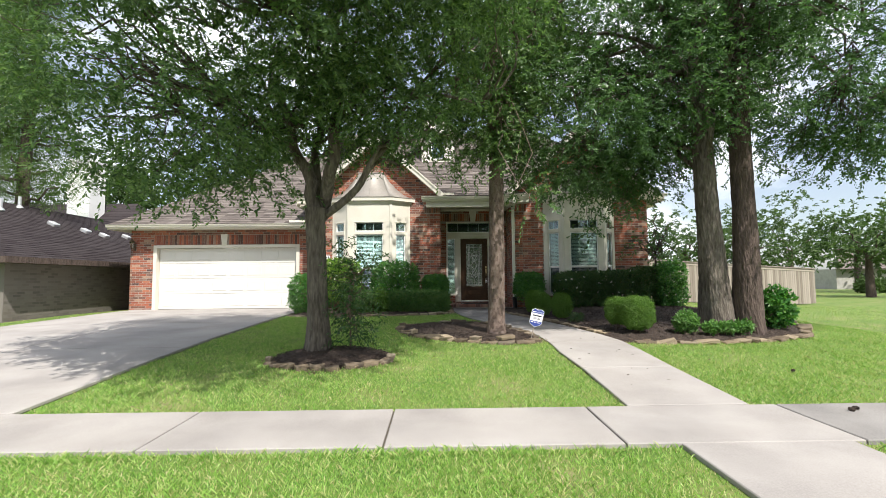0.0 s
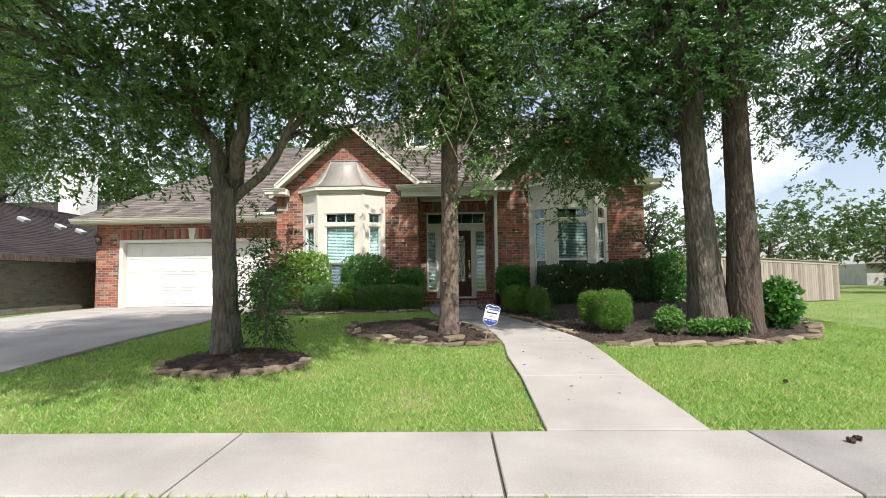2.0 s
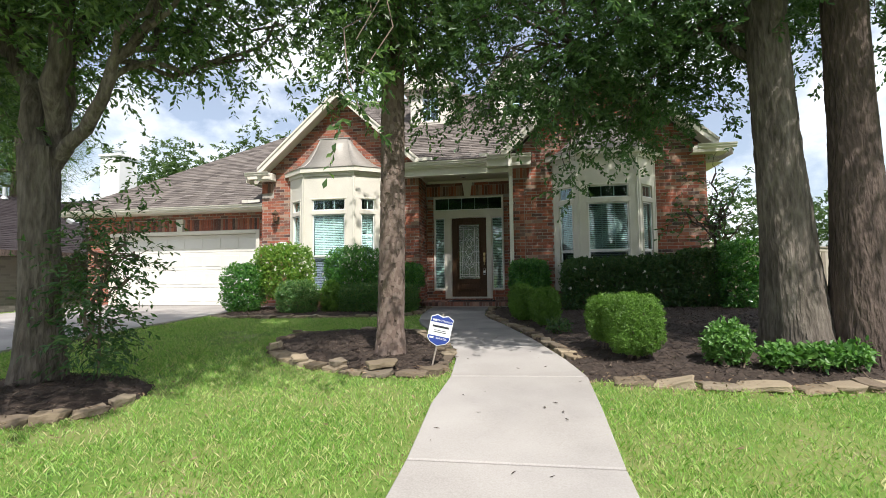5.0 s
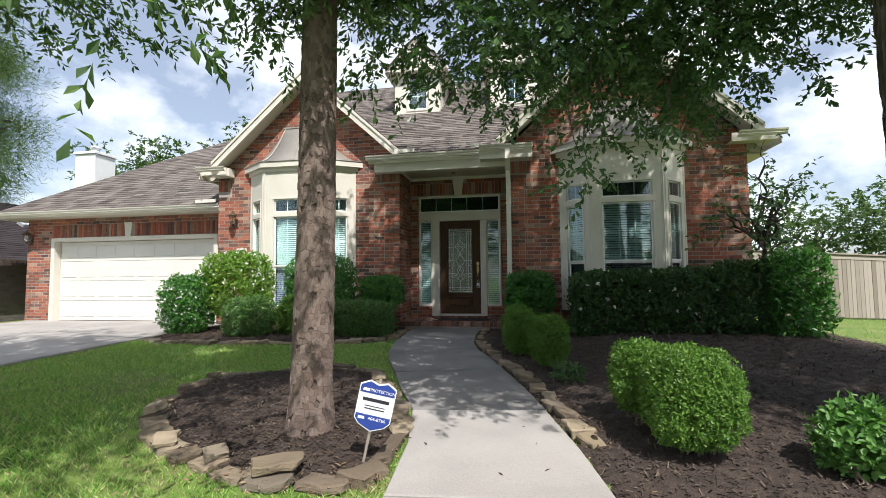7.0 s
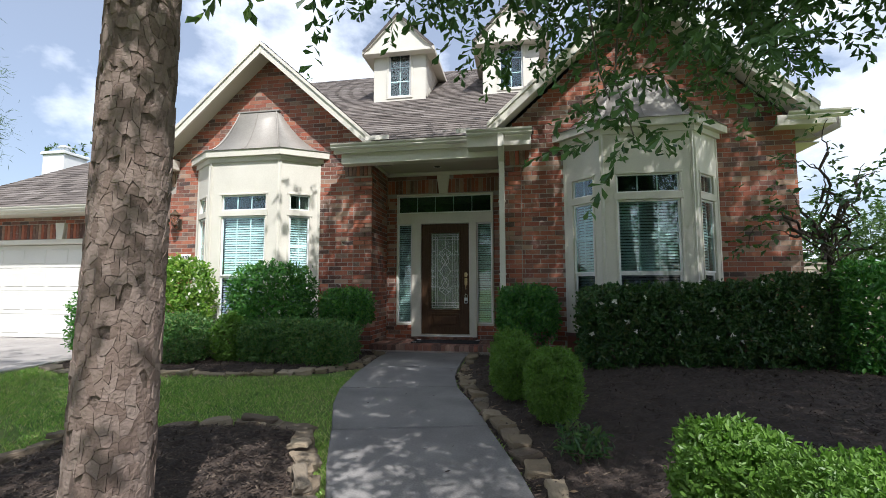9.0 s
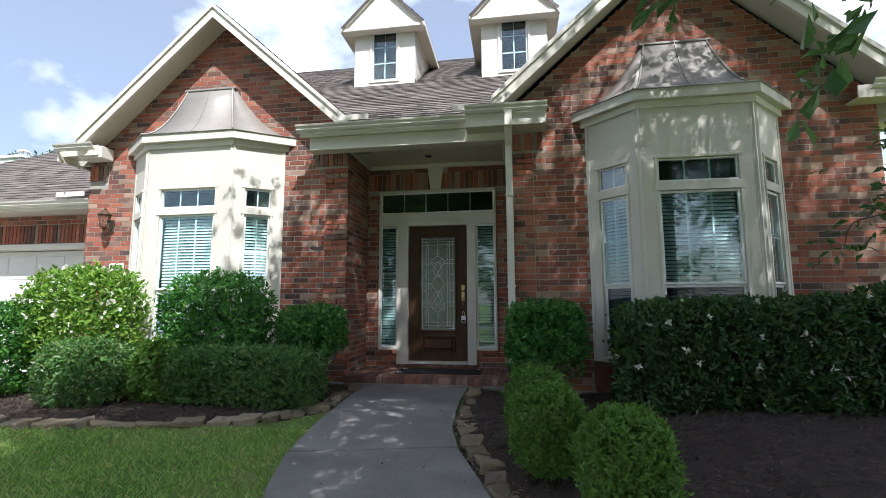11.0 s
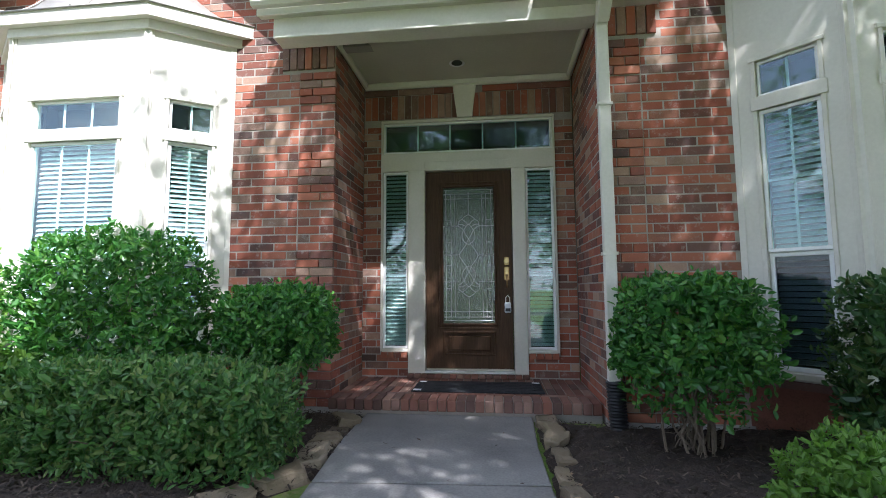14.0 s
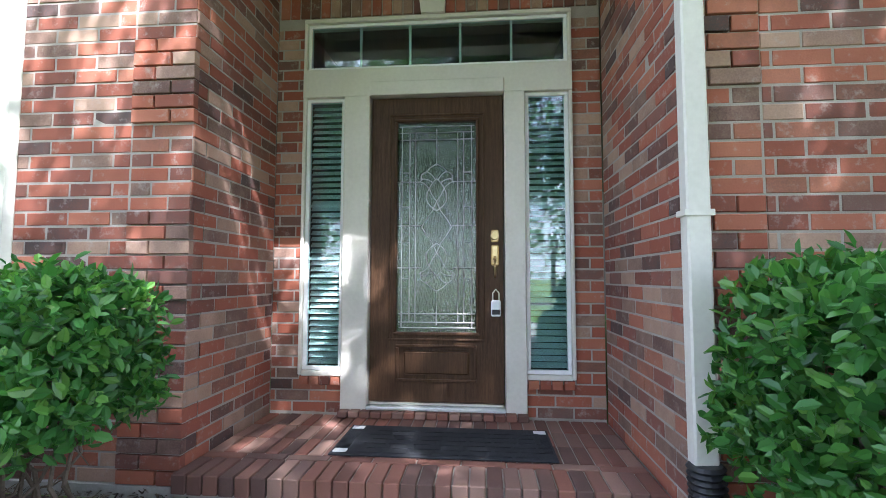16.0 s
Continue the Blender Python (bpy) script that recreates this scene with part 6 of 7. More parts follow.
bush("leafy_shrub", "open shrub with broad green leaves beside the pine", (7.40, 12.05, 1.56), (0.40, 0.36, 0.47), M_LEAF_GARD, 1000, 0.085, 40, 0.0, width=0.6, inner=0.75, stems=9)
bush("dry_plant", "small dried brown and green plant beside the walk", (3.80, 13.75, 1.25), (0.22, 0.2, 0.16), M_LEAF_HEDGE, 300, 0.05, 41, 0.0, width=0.35, inner=0.8, stems=4)
bush("green_shrub", "small green shrub behind the oak", (8.3, 13.6, 1.45), (0.35, 0.35, 0.35), M_LEAF_GARD, 1200, 0.06, 42, 0.0)
tree("young_tree", "slender young tree with sparse pointed leaves in the mulch ring", [(-1.02, 10.52, gz(-1, 10.5)), (-1.03, 10.52, 1.5), (-1.05, 10.55, 2.1)], [0.016, 0.013, 0.008],
     [((-0.99, 10.5, 2.15), (0.44, 0.44, 0.80), 0.7), ((-1.0, 10.5, 1.45), (0.36, 0.36, 0.55), 0.3)], M_TWIG, M_LEAF_HEDGE, 95, 7, 0.075, 61, limbs=14, sides=6, width=0.36, hollow=0.1, bough=0.16, twigs=4)
side = tree("ornamental_tree", "dark multi-branched small tree with sparse leaves at the house corner", [(7.28, 16.95, 1.15), (7.3, 16.95, 2.3), (7.34, 16.98, 3.0)], [0.035, 0.028, 0.018],
            [((7.35, 16.9, 3.55), (0.85, 0.6, 0.95), 0.6), ((7.0, 16.8, 3.0), (0.75, 0.5, 0.55), 0.4)], M_BARK_DARK, M_LEAF_HEDGE, 26, 5, 0.10, 63, limbs=26, sides=8, width=0.48, hollow=0.3, bough=0.2, twigs=4)


# ---- beds, mulch and edging ----
def inside(poly, x, y):
    x, y = np.asarray(x), np.asarray(y)
    res = np.zeros(x.shape, bool)
    for (x0, y0), (x1, y1) in zip(poly, poly[1:] + poly[:1]):
        hit_ = ((y0 > y) != (y1 > y)) & (x < (x1 - x0) * (y - y0) / (y1 - y0 + 1e-12) + x0)
        res ^= hit_
    return res


RING1 = [(-1.25 + 0.98 * math.cos(a), 10.15 + 0.72 * math.sin(a)) for a in np.linspace(0, 2 * math.pi, 18, endpoint=False)]
RING2 = [(-0.38, 12.85), (-0.05, 12.2), (0.40, 11.75), (1.06, 11.38), (1.72, 11.22), (2.17, 11.22), (2.36, 11.45), (2.34, 12.1), (2.12, 12.75), (1.80, 13.4), (1.50, 14.05), (1.05, 14.2), (0.1, 13.95), (-0.4, 13.5)]
BED_R = [(x + 0.01, y) for x, y in WALK_R if y > 11.1] + [(3.0, 18.2), (8.9, 18.2), (9.0, 14.5), (8.4, 12.6), (7.6, 11.62), (6.6, 11.22), (5.6, 11.08), (4.8, 11.1), (4.2, 11.15)]
BED_L = [(-3.95, 16.3), (-3.4, 16.05), (-1.7, 16.02), (-0.5, 16.2), (0.62, 16.5), (1.0, 17.0), (0.94, 18.35), (-3.95, 18.35)]
BEDS = [("brown bark mulch mounded round the oak", RING1, 0.11), ("brown bark mulch inside the stone ring", RING2, 0.07), ("dark shredded bark mulch under the trees", BED_R, 0.05), ("dark shredded bark mulch under the hedges", BED_L, 0.05)]


def bed(label, poly, mound, seed):
    rng = np.random.default_rng(seed)
    xs, ys = [p[0] for p in poly], [p[1] for p in poly]
    st = 0.07
    ax, ay = np.arange(min(xs), max(xs) + st, st), np.arange(min(ys), max(ys) + st, st)
    X, Y = np.meshgrid(ax, ay, indexing="ij")
    e = inside(poly, X, Y)
    dist = np.full(X.shape, 9.0)
    for (x0, y0), (x1, y1) in zip(poly, poly[1:] + poly[:1]):
        L2 = (x1 - x0) ** 2 + (y1 - y0) ** 2 + 1e-9
        u = np.clip(((X - x0) * (x1 - x0) + (Y - y0) * (y1 - y0)) / L2, 0, 1)
        dist = np.minimum(dist, np.hypot(X - x0 - u * (x1 - x0), Y - y0 - u * (y1 - y0)))
    Z = ground_z(X, Y) + 0.004 + mound * np.clip(dist / 0.35, 0, 1) + rng.normal(0, 0.008, X.shape)
    Z = np.where(e, Z, ground_z(X, Y) - 0.03)
    n = len(ay)
    i, j = np.meshgrid(np.arange(len(ax) - 1), np.arange(n - 1), indexing="ij")
    keep = (e[:-1, :-1] | e[1:, :-1] | e[1:, 1:] | e[:-1, 1:]).ravel()
    Q = np.stack([i * n + j, (i + 1) * n + j, (i + 1) * n + j + 1, i * n + j + 1], -1).reshape(-1, 4)[keep]
    b = tagged(fast_mesh("mulch_bed", np.stack([X, Y, Z], -1).reshape(-1, 3), Q, M_MULCH), label, "mulch bed", kind="structure")
    # loose chips
    area = e.sum() * st * st
    m = int(min(26000, area * 1500))
    k = rng.integers(0, e.sum(), m)
    px, py, pz = X[e][k] + rng.uniform(-st, st, m) / 2, Y[e][k] + rng.uniform(-st, st, m) / 2, Z[e][k]
    L, W = rng.uniform(0.012, 0.05, m), rng.uniform(0.004, 0.012, m)
    a, tl = rng.uniform(0, 6.28, m), rng.normal(0, 0.35, m)
    dx, dy = np.cos(a), np.sin(a)
    V = np.zeros((m, 4, 3))
    for c, (s, q) in enumerate(((-1, -1), (1, -1), (1, 1), (-1, 1))):
        V[:, c, 0] = px + s * dx * L / 2 - q * dy * W / 2
        V[:, c, 1] = py + s * dy * L / 2 + q * dx * W / 2
        V[:, c, 2] = pz + 0.012 + s * tl * L / 2 + rng.uniform(0, 0.006, m)
    ch = fast_mesh("mulch_chips", V.reshape(-1, 3), np.arange(4 * m).reshape(-1, 4), M_CHIP)
    tagged(ch, "loose shredded bark chips", "mulch", kind="stuff")
    return b


for i, (lab, poly, mound) in enumerate(BEDS):
    bed(lab, poly, mound, 70 + i)

# edging stones: a few rough shapes, laid end to end
rng_s = np.random.default_rng(90)
STONES = []
for k in range(9):
    bm = bmesh.new()
    L, W, H = rng_s.uniform(0.20, 0.42), rng_s.uniform(0.12, 0.21), rng_s.uniform(0.06, 0.12)
    box_into(bm, -L / 2, -W / 2, -H / 2, L / 2, W / 2, H / 2)
    bmesh.ops.bevel(bm, geom=list(bm.edges), offset=0.012, segments=1, affect="EDGES")
    bmesh.ops.subdivide_edges(bm, edges=list(bm.edges), cuts=2, use_grid_fill=True)
    for v in bm.verts:
        q = noise.noise_vector(v.co * 6 + Vector((k * 3.1, 0, 0)))
        q2 = noise.noise_vector(v.co * 22 + Vector((k * 5.7, 2, 0)))
        v.co += Vector((q.x * 0.06 + q2.x * 0.014, q.y * 0.05 + q2.y * 0.014, q.z * 0.022 + q2.z * 0.010))
    me = bpy.data.meshes.new("edging_stone")
    bm.to_mesh(me)
    bm.free()
    me.materials.append(M_STONE)
    STONES.append((me, L))


def edge_stones(line, group, label, closed=False, gap=0.03, grow=1.0, stack=0.0):
    P = np.array(line + ([line[0]] if closed else []), float)
    s = np.concatenate([[0], np.cumsum(np.linalg.norm(np.diff(P, axis=0), axis=1))])
    at = 0.05
    while at < s[-1] - 0.1:
        me, L = STONES[rng_s.integers(len(STONES))]
        f = rng_s.uniform(0.6, 1.15) * grow
        c = at + L * f / 2
        x, y = np.interp(c, s, P[:, 0]), np.interp(c, s, P[:, 1])
        x2, y2 = np.interp(c + 0.05, s, P[:, 0]), np.interp(c + 0.05, s, P[:, 1])
        ob = tagged(new("edging_stone", me), label, "stone", group)
        ob.matrix_world = pose(x + rng_s.normal(0, 0.012), y + rng_s.normal(0, 0.012), gz(x, y) + rng_s.uniform(-0.005, 0.022), rng_s.normal(0, 4), rng_s.normal(0, 4), math.degrees(math.atan2(y2 - y, x2 - x)) + rng_s.normal(0, 11)) @ Matrix.Diagonal((f, rng_s.uniform(0.8, 1.2) * grow, rng_s.uniform(0.8, 1.15), 1))
        if rng_s.random() < stack:
            top = tagged(new("edging_stone", STONES[rng_s.integers(len(STONES))][0]), label, "stone", group)
            top.matrix_world = ob.matrix_world @ pose(rng_s.normal(0, 0.05), rng_s.normal(0.02, 0.02), 0.075, 0, 0, rng_s.normal(0, 14)) @ Matrix.Diagonal((0.85, 0.75, 0.6, 1))
        at += L * f + gap


LAB_S = "flat weathered sandstone edging rock around the bed"
edge_stones(RING1[9:] + RING1[:1], "stones round the oak", LAB_S, grow=0.8)
edge_stones(RING2, "stones round the ring bed", LAB_S, closed=True, stack=0.3)
edge_stones([(x + 0.13, y) for x, y in WALK_R if y > 11.3], "stones along the walk", LAB_S, grow=0.95)
edge_stones([(4.05, 11.2), (4.8, 11.06), (5.6, 11.04), (6.6, 11.18), (7.6, 11.58), (8.4, 12.55), (8.9, 13.6)], "stones of the tree bed", LAB_S, grow=1.2)
edge_stones([(-3.9, 16.25), (-3.4, 16.0), (-1.7, 15.98), (-0.5, 16.16), (0.5, 16.48), (0.86, 17.0), (0.84, 18.2)], "stones of the hedge bed", LAB_S)


# ---- grass ----
def grass(n, seed):
    rng = np.random.default_rng(seed)
    X = np.concatenate([rng.uniform(-4.0, 9.5, int(n * 0.58)), rng.uniform(-5.0, 8.0, int(n * 0.22)), rng.uniform(-16, 20, int(n * 0.20))])
    Y = np.concatenate([rng.uniform(7.68, 16.2, int(n * 0.58)), rng.uniform(4.4, 6.58, int(n * 0.22)), rng.uniform(3.0, 24, int(n * 0.20))])
    ok = ~(((Y > 6.57) & (Y < 7.69)) | ((X > -10.27) & (X < -4.03)) | ((X > 2.45) & (X < 3.95) & (Y < 6.6)))
    wl_, wr_ = np.interp(Y, [p[1] for p in WALK_L], [p[0] for p in WALK_L]), np.interp(Y, [p[1] for p in WALK_R], [p[0] for p in WALK_R])
    ok &= ~((Y > 7.6) & (X > wl_ + 0.01) & (X < wr_ - 0.01))
    for _, poly, _m in BEDS:
        ok &= ~inside(poly, X, Y)
    ok &= ~((X > -4.1) & (X < 7.8) & (Y > 18)) & ~((X < -10.3) & (Y > 18.9)) & (X > -11.6)
    patch = 0.5 * (np.sin(X * 1.7 + 1.3 * np.sin(Y * 1.1)) * np.cos(Y * 1.9 + X * 0.6))
    ok &= rng.random(len(X)) < 0.68 + 0.34 * patch + 0.30 * np.sin(X * 5.3 + 2 * np.sin(Y * 3.1)) * np.cos(Y * 4.7 + 1.7 * np.sin(X * 2.3))
    X, Y = X[ok], Y[ok]
    m = len(X)
    Z = ground_z(X, Y) - 0.012
    H = rng.uniform(0.018, 0.046, m) * (1 + 0.35 * patch[ok])
    edge = (np.abs(Y - 6.55) < 0.12)
    H = np.where(edge, H * 1.5, H)
    a = rng.uniform(0, 6.28, m)
    W = rng.uniform(0.0020, 0.0042, m)
    b = rng.uniform(0, 6.28, m)
    lean = rng.uniform(0.3, 1.2, m) * H
    V = np.zeros((m, 4, 3))
    V[:, 0] = np.stack([X + np.cos(a) * W, Y + np.sin(a) * W, Z], 1)
    V[:, 1] = np.stack([X - np.cos(a) * W, Y - np.sin(a) * W, Z], 1)
    V[:, 2] = np.stack([X + np.cos(b) * lean * 0.45 - np.cos(a) * W * 0.8, Y + np.sin(b) * lean * 0.45 - np.sin(a) * W * 0.8, Z + H * 0.65], 1)
    V[:, 3] = np.stack([X + np.cos(b) * lean, Y + np.sin(b) * lean, Z + H], 1)
    return tagged(fast_mesh("grass", V.reshape(-1, 3), np.arange(4 * m).reshape(-1, 4), M_GRASS), "dense sunlit lawn grass blades", "grass", kind="stuff")


grass(660000, 77)


# ---- small things ----
def lantern(x, y, z, label):
    """A wall lantern: back plate, arm, cage with glass, roof and finial."""
    t = thing("wall_lantern", label, "wall lamp", group="wall lanterns")
    bm = bmesh.new()
    box_into(bm, x - 0.05, y - 0.015, z - 0.16, x + 0.05, y, z + 0.06, bevel=0.01)
    part("back_plate", bm, M_LAMP, t)
    cy_ = y - 0.15
    tube("arm", [(x, y - 0.01, z - 0.10), (x, y - 0.07, z - 0.16), (x, cy_, z - 0.13), (x, cy_, z - 0.10)], 0.010, M_LAMP, t, 8)
    bm = bmesh.new()
    bmesh.ops.create_cone(bm, cap_ends=True, segments=12, radius1=0.05, radius2=0.085, depth=0.20, matrix=pose(x, cy_, z + 0.02))
    part("glass_shade", bm, M_LAMPGLASS, t, "seeded glass shade").visible_shadow = False
    for k in range(6):
        a = k * math.pi / 3
        tube("cage_rib", [(x + 0.052 * math.cos(a), cy_ + 0.052 * math.sin(a), z - 0.085), (x + 0.088 * math.cos(a), cy_ + 0.088 * math.sin(a), z + 0.125)], 0.006, M_LAMP, t, 5)
    bm = bmesh.new()
    bmesh.ops.create_cone(bm, cap_ends=True, segments=12, radius1=0.105, radius2=0.03, depth=0.075, matrix=pose(x, cy_, z + 0.16))
    bmesh.ops.create_cone(bm, cap_ends=True, segments=12, radius1=0.10, radius2=0.10, depth=0.012, matrix=pose(x, cy_, z + 0.12))
    bmesh.ops.create_uvsphere(bm, u_segments=10, v_segments=6, radius=0.022, matrix=pose(x, cy_, z + 0.215))
    part("cap", bm, M_LAMP, t)
    bm = bmesh.new()
    bmesh.ops.create_cone(bm, cap_ends=True, segments=12, radius1=0.012, radius2=0.055, depth=0.04, matrix=pose(x, cy_, z - 0.105))
    part("base_cup", bm, M_LAMP, t)


lantern(-3.49, YL - 0.008, 3.72, "bronze wall lantern on the brick beside the garage")
lantern(-10.22, YG - 0.008, 3.50, "bronze wall lantern on the garage pier")
plaque = thing("house_number_plaque", "white house number plaque on the brick", "plaque")
box("plate", -3.46, YL - 0.03, 2.93, -3.20, YL - 0.009, 3.06, M_SIGN, plaque, bevel=0.006)
for k in range(4):
    box("numeral_bar", -3.435 + k * 0.058, YL - 0.034, 2.96, -3.40 + k * 0.058, YL - 0.0301, 3.03, M_INK, plaque)

mat_ = thing("doormat", "black rubber doormat with a pale patterned border", "doormat")
bm = bmesh.new()
box_into(bm, 1.30, 18.60, 1.361, 2.56, 19.10, 1.372, bevel=0.004)
part("base", bm, M_MAT, mat_)
bm = bmesh.new()
for r in range(6):
    for c in range(7):
        o = 0.07 * (r % 2)
        box_into(bm, 1.46 + c * 0.145 + o * 0.5, 18.63 + r * 0.072, 1.3725, 1.595 + c * 0.145 + o * 0.5 - 0.006, 18.693 + r * 0.072, 1.376, bevel=0.002)
part("tread", bm, M_MAT, mat_)
for x0 in (1.315, 2.47):
    bm = bmesh.new()
    for k in range(16):
        box_into(bm, x0, 18.70 + k * 0.019, 1.3725, x0 + 0.075, 18.709 + k * 0.019, 1.377)
    part("scroll_border", bm, M_MAT, mat_)
for x0, y0 in ((1.318, 18.625), (1.318, 19.02), (2.47, 19.02)):
    box("corner_patch", x0, y0, 1.3725, x0 + 0.075, y0 + 0.05, 1.3765, M_SIGN, mat_, "pale corner patch")

# yard sign: shield on a leaning stake
sign = thing("yard_sign", "blue and white shield yard sign on a thin stake", "yard sign")
SM = pose(2.30, 11.47, 1.30, 8, 13, 10)
shield = [(-0.125, 0.30), (-0.06, 0.335), (0.0, 0.315), (0.06, 0.335), (0.125, 0.30), (0.125, 0.06), (0.09, 0.02), (0.0, -0.02), (-0.09, 0.02), (-0.125, 0.06)]


def sign_face(name, outline, y0, y1, mat, label=""):
    ob = prism(name, outline, y0, y1, mat, sign, label, "y")
    ob.matrix_world = SM
    return ob


sign_face("shield", shield, -0.004, 0.004, M_SIGN)
sign_face("header_band", [(-0.118, 0.294), (-0.06, 0.326), (0.0, 0.306), (0.06, 0.326), (0.118, 0.294), (0.118, 0.245), (-0.118, 0.245)], -0.0056, -0.0042, M_SIGNBLUE, "blue header band")
sign_face("footer_band", [(-0.118, 0.095), (0.118, 0.095), (0.118, 0.063), (0.087, 0.026), (0.0, -0.011), (-0.087, 0.026), (-0.118, 0.063)], -0.0056, -0.0042, M_SIGNBLUE, "blue footer band")
sign_face("name_bar", [(-0.09, 0.19), (0.09, 0.19), (0.09, 0.212), (-0.09, 0.212)], -0.0056, -0.0042, M_INK)
sign_face("text_bar", [(-0.07, 0.135), (0.07, 0.135), (0.07, 0.142), (-0.07, 0.142)], -0.0056, -0.0042, M_INK)
sign_face("text_bar", [(-0.07, 0.155), (0.07, 0.155), (0.07, 0.160), (-0.07, 0.160)], -0.0056, -0.0042, M_INK)
st = tube("stake", [(0.0, 0.014, 0.345), (0.0, 0.014, -0.02), (0.0, 0.014, -0.31)], 0.010, M_FENCE, sign, 6, "pale wooden stake")
st.matrix_world = SM


def lettering(body, size, x, z, mat, parent, name="lettering"):
    c = bpy.data.curves.new(name, "FONT")
    c.body, c.size, c.align_x, c.align_y, c.extrude = body, size, "CENTER", "CENTER", 0.0006
    ob = new(name, c)
    c.materials.append(mat)
    ob.parent = parent
    ob.matrix_world = SM @ pose(x, -0.0062, z, 90, 0, 0)
    return ob


lettering("PROTECTION", 0.028, 0.035, 0.268, M_SIGN, sign)
lettering("464-8766", 0.032, 0.03, 0.07, M_SIGN, sign)
sign_face("text_bar", [(-0.10, 0.258), (-0.055, 0.258), (-0.055, 0.278), (-0.10, 0.278)], -0.0066, -0.0058, M_SIGN)
sign_face("text_bar", [(-0.10, 0.06), (-0.055, 0.06), (-0.055, 0.08), (-0.10, 0.08)], -0.0066, -0.0058, M_SIGN)

# ---- neighbouring house and fence ----
nb = thing("neighbour_house", "neighbouring house with grey brick wall and dark shingle roof", "house")
box("wall", -20.0, 15.9, 0.4, -11.85, 31.0, 2.95, M_NBRICK, nb, "grey brown brick wall")
rowsV, rowsF = [], []
for r in range(24):
    z = 1.0 + r * COURSE
    o = 0.13 * (r % 2)
    for c in range(51):
        y = 15.93 + c * 0.26 + o
        k = len(rowsV)
        rowsV += [(-11.85, y, z), (-11.85, y + 0.248, z), (-11.85, y + 0.248, z + BH), (-11.85, y, z + BH), (-11.843, y, z), (-11.843, y + 0.248, z), (-11.843, y + 0.248, z + BH), (-11.843, y, z + BH)]
        rowsF += [(k + 4, k + 5, k + 6, k + 7), (k, k + 1, k + 5, k + 4), (k + 3, k + 7, k + 6, k + 2)]
nbb = fast_mesh("bricks", np.array(rowsV), np.array(rowsF), M_NBRICK, nb)
nbb["kind"] = "stuff"
NR = 5.3
for q, row, tab, sd in (([(-11.35, 15.4, 2.95), (-11.35, 31.5, 2.95), (-16.0, 27.5, NR), (-16.0, 17.6, NR)], 0.16, 0.5, 51), ([(-20.5, 31.5, 2.95), (-20.5, 15.4, 2.95), (-16.0, 17.6, NR), (-16.0, 27.5, NR)], 0.5, 1.5, 52),
                        ([(-20.5, 15.4, 2.95), (-11.35, 15.4, 2.95), (-16.0, 17.6, NR), (-16.01, 17.6, NR)], 0.2, 0.6, 53), ([(-11.35, 31.5, 2.95), (-20.5, 31.5, 2.95), (-16.01, 27.5, NR), (-16.0, 27.5, NR)], 0.5, 1.5, 57)):
    shingles("roof", q, "", M_NSHINGLE, part_empty("roof", nb), row, tab, sd)
box("fascia", -11.36, 15.4, 2.78, -11.33, 31.5, 2.96, M_BARK_DARK, nb)
box("soffit", -11.85, 15.4, 2.78, -11.36, 31.5, 2.80, M_BARK_DARK, nb)
box("front_fascia", -20.5, 15.38, 2.78, -11.36, 15.41, 2.96, M_BARK_DARK, nb)
box("front_soffit", -20.5, 15.41, 2.78, -11.86, 15.89, 2.80, M_BARK_DARK, nb)
for i, (x, y) in enumerate(((-15.0, 19.0), (-15.6, 20.4), (-14.2, 20.3), (-13.95, 21.6), (-13.7, 22.3), (-13.9, 24.0))):
    z = 2.95 + (-11.35 - x) * (NR - 2.95) / 4.65
    bm = bmesh.new()
    if i < 2:
        bmesh.ops.create_cone(bm, cap_ends=True, segments=12, radius1=0.06, radius2=0.055, depth=0.5, matrix=pose(x, y, z + 0.2))
        bmesh.ops.create_cone(bm, cap_ends=True, segments=12, radius1=0.14, radius2=0.07, depth=0.1, matrix=pose(x, y, z + 0.05))
        part("vent_pipe", bm, M_ALU, nb, "grey roof vent pipe")
    else:
        box_into(bm, -0.16, -0.14, -0.06, 0.16, 0.14, 0.10, pose(x, y, z + 0.04, 0, 27, 0), 0.02)
        part("roof_vent", bm, M_ALU, nb, "pale box roof vent")
ch = thing("chimney", "white sided chimney with a metal cap behind the roofs", "chimney")
box("shaft", -21.2, 29.6, 0.8, -19.9, 30.9, 9.35, M_WHITE, ch, bevel=0.02)
box("cap", -21.28, 29.52, 9.35, -19.82, 30.98, 9.5, M_WHITE, ch, bevel=0.02)
bm = bmesh.new()
bmesh.ops.create_cone(bm, cap_ends=True, segments=14, radius1=0.22, radius2=0.22, depth=0.4, matrix=pose(-20.55, 30.2, 9.65))
bmesh.ops.create_cone(bm, cap_ends=True, segments=14, radius1=0.32, radius2=0.25, depth=0.1, matrix=pose(-20.55, 30.2, 9.88))
part("flue", bm, M_ALU, ch)
rh = thing("rear_house", "dark roofed house behind the neighbouring lot", "house")
box("wall", -30, 27.8, 0.6, -15, 36, 3.6, M_NBRICK, rh)
shingles("roof", [(-30.5, 27.4, 3.6), (-14.5, 27.4, 3.6), (-18.5, 31.8, 7.2), (-26.5, 31.8, 7.2)], "", M_NSHINGLE, part_empty("roof", rh), 0.3, 0.9, 54)
shingles("roof", [(-14.5, 27.4, 3.6), (-14.5, 36.2, 3.6), (-18.5, 31.8, 7.2), (-18.5, 31.81, 7.2)], "", M_NSHINGLE, part_empty("roof", rh), 0.3, 0.9, 55)

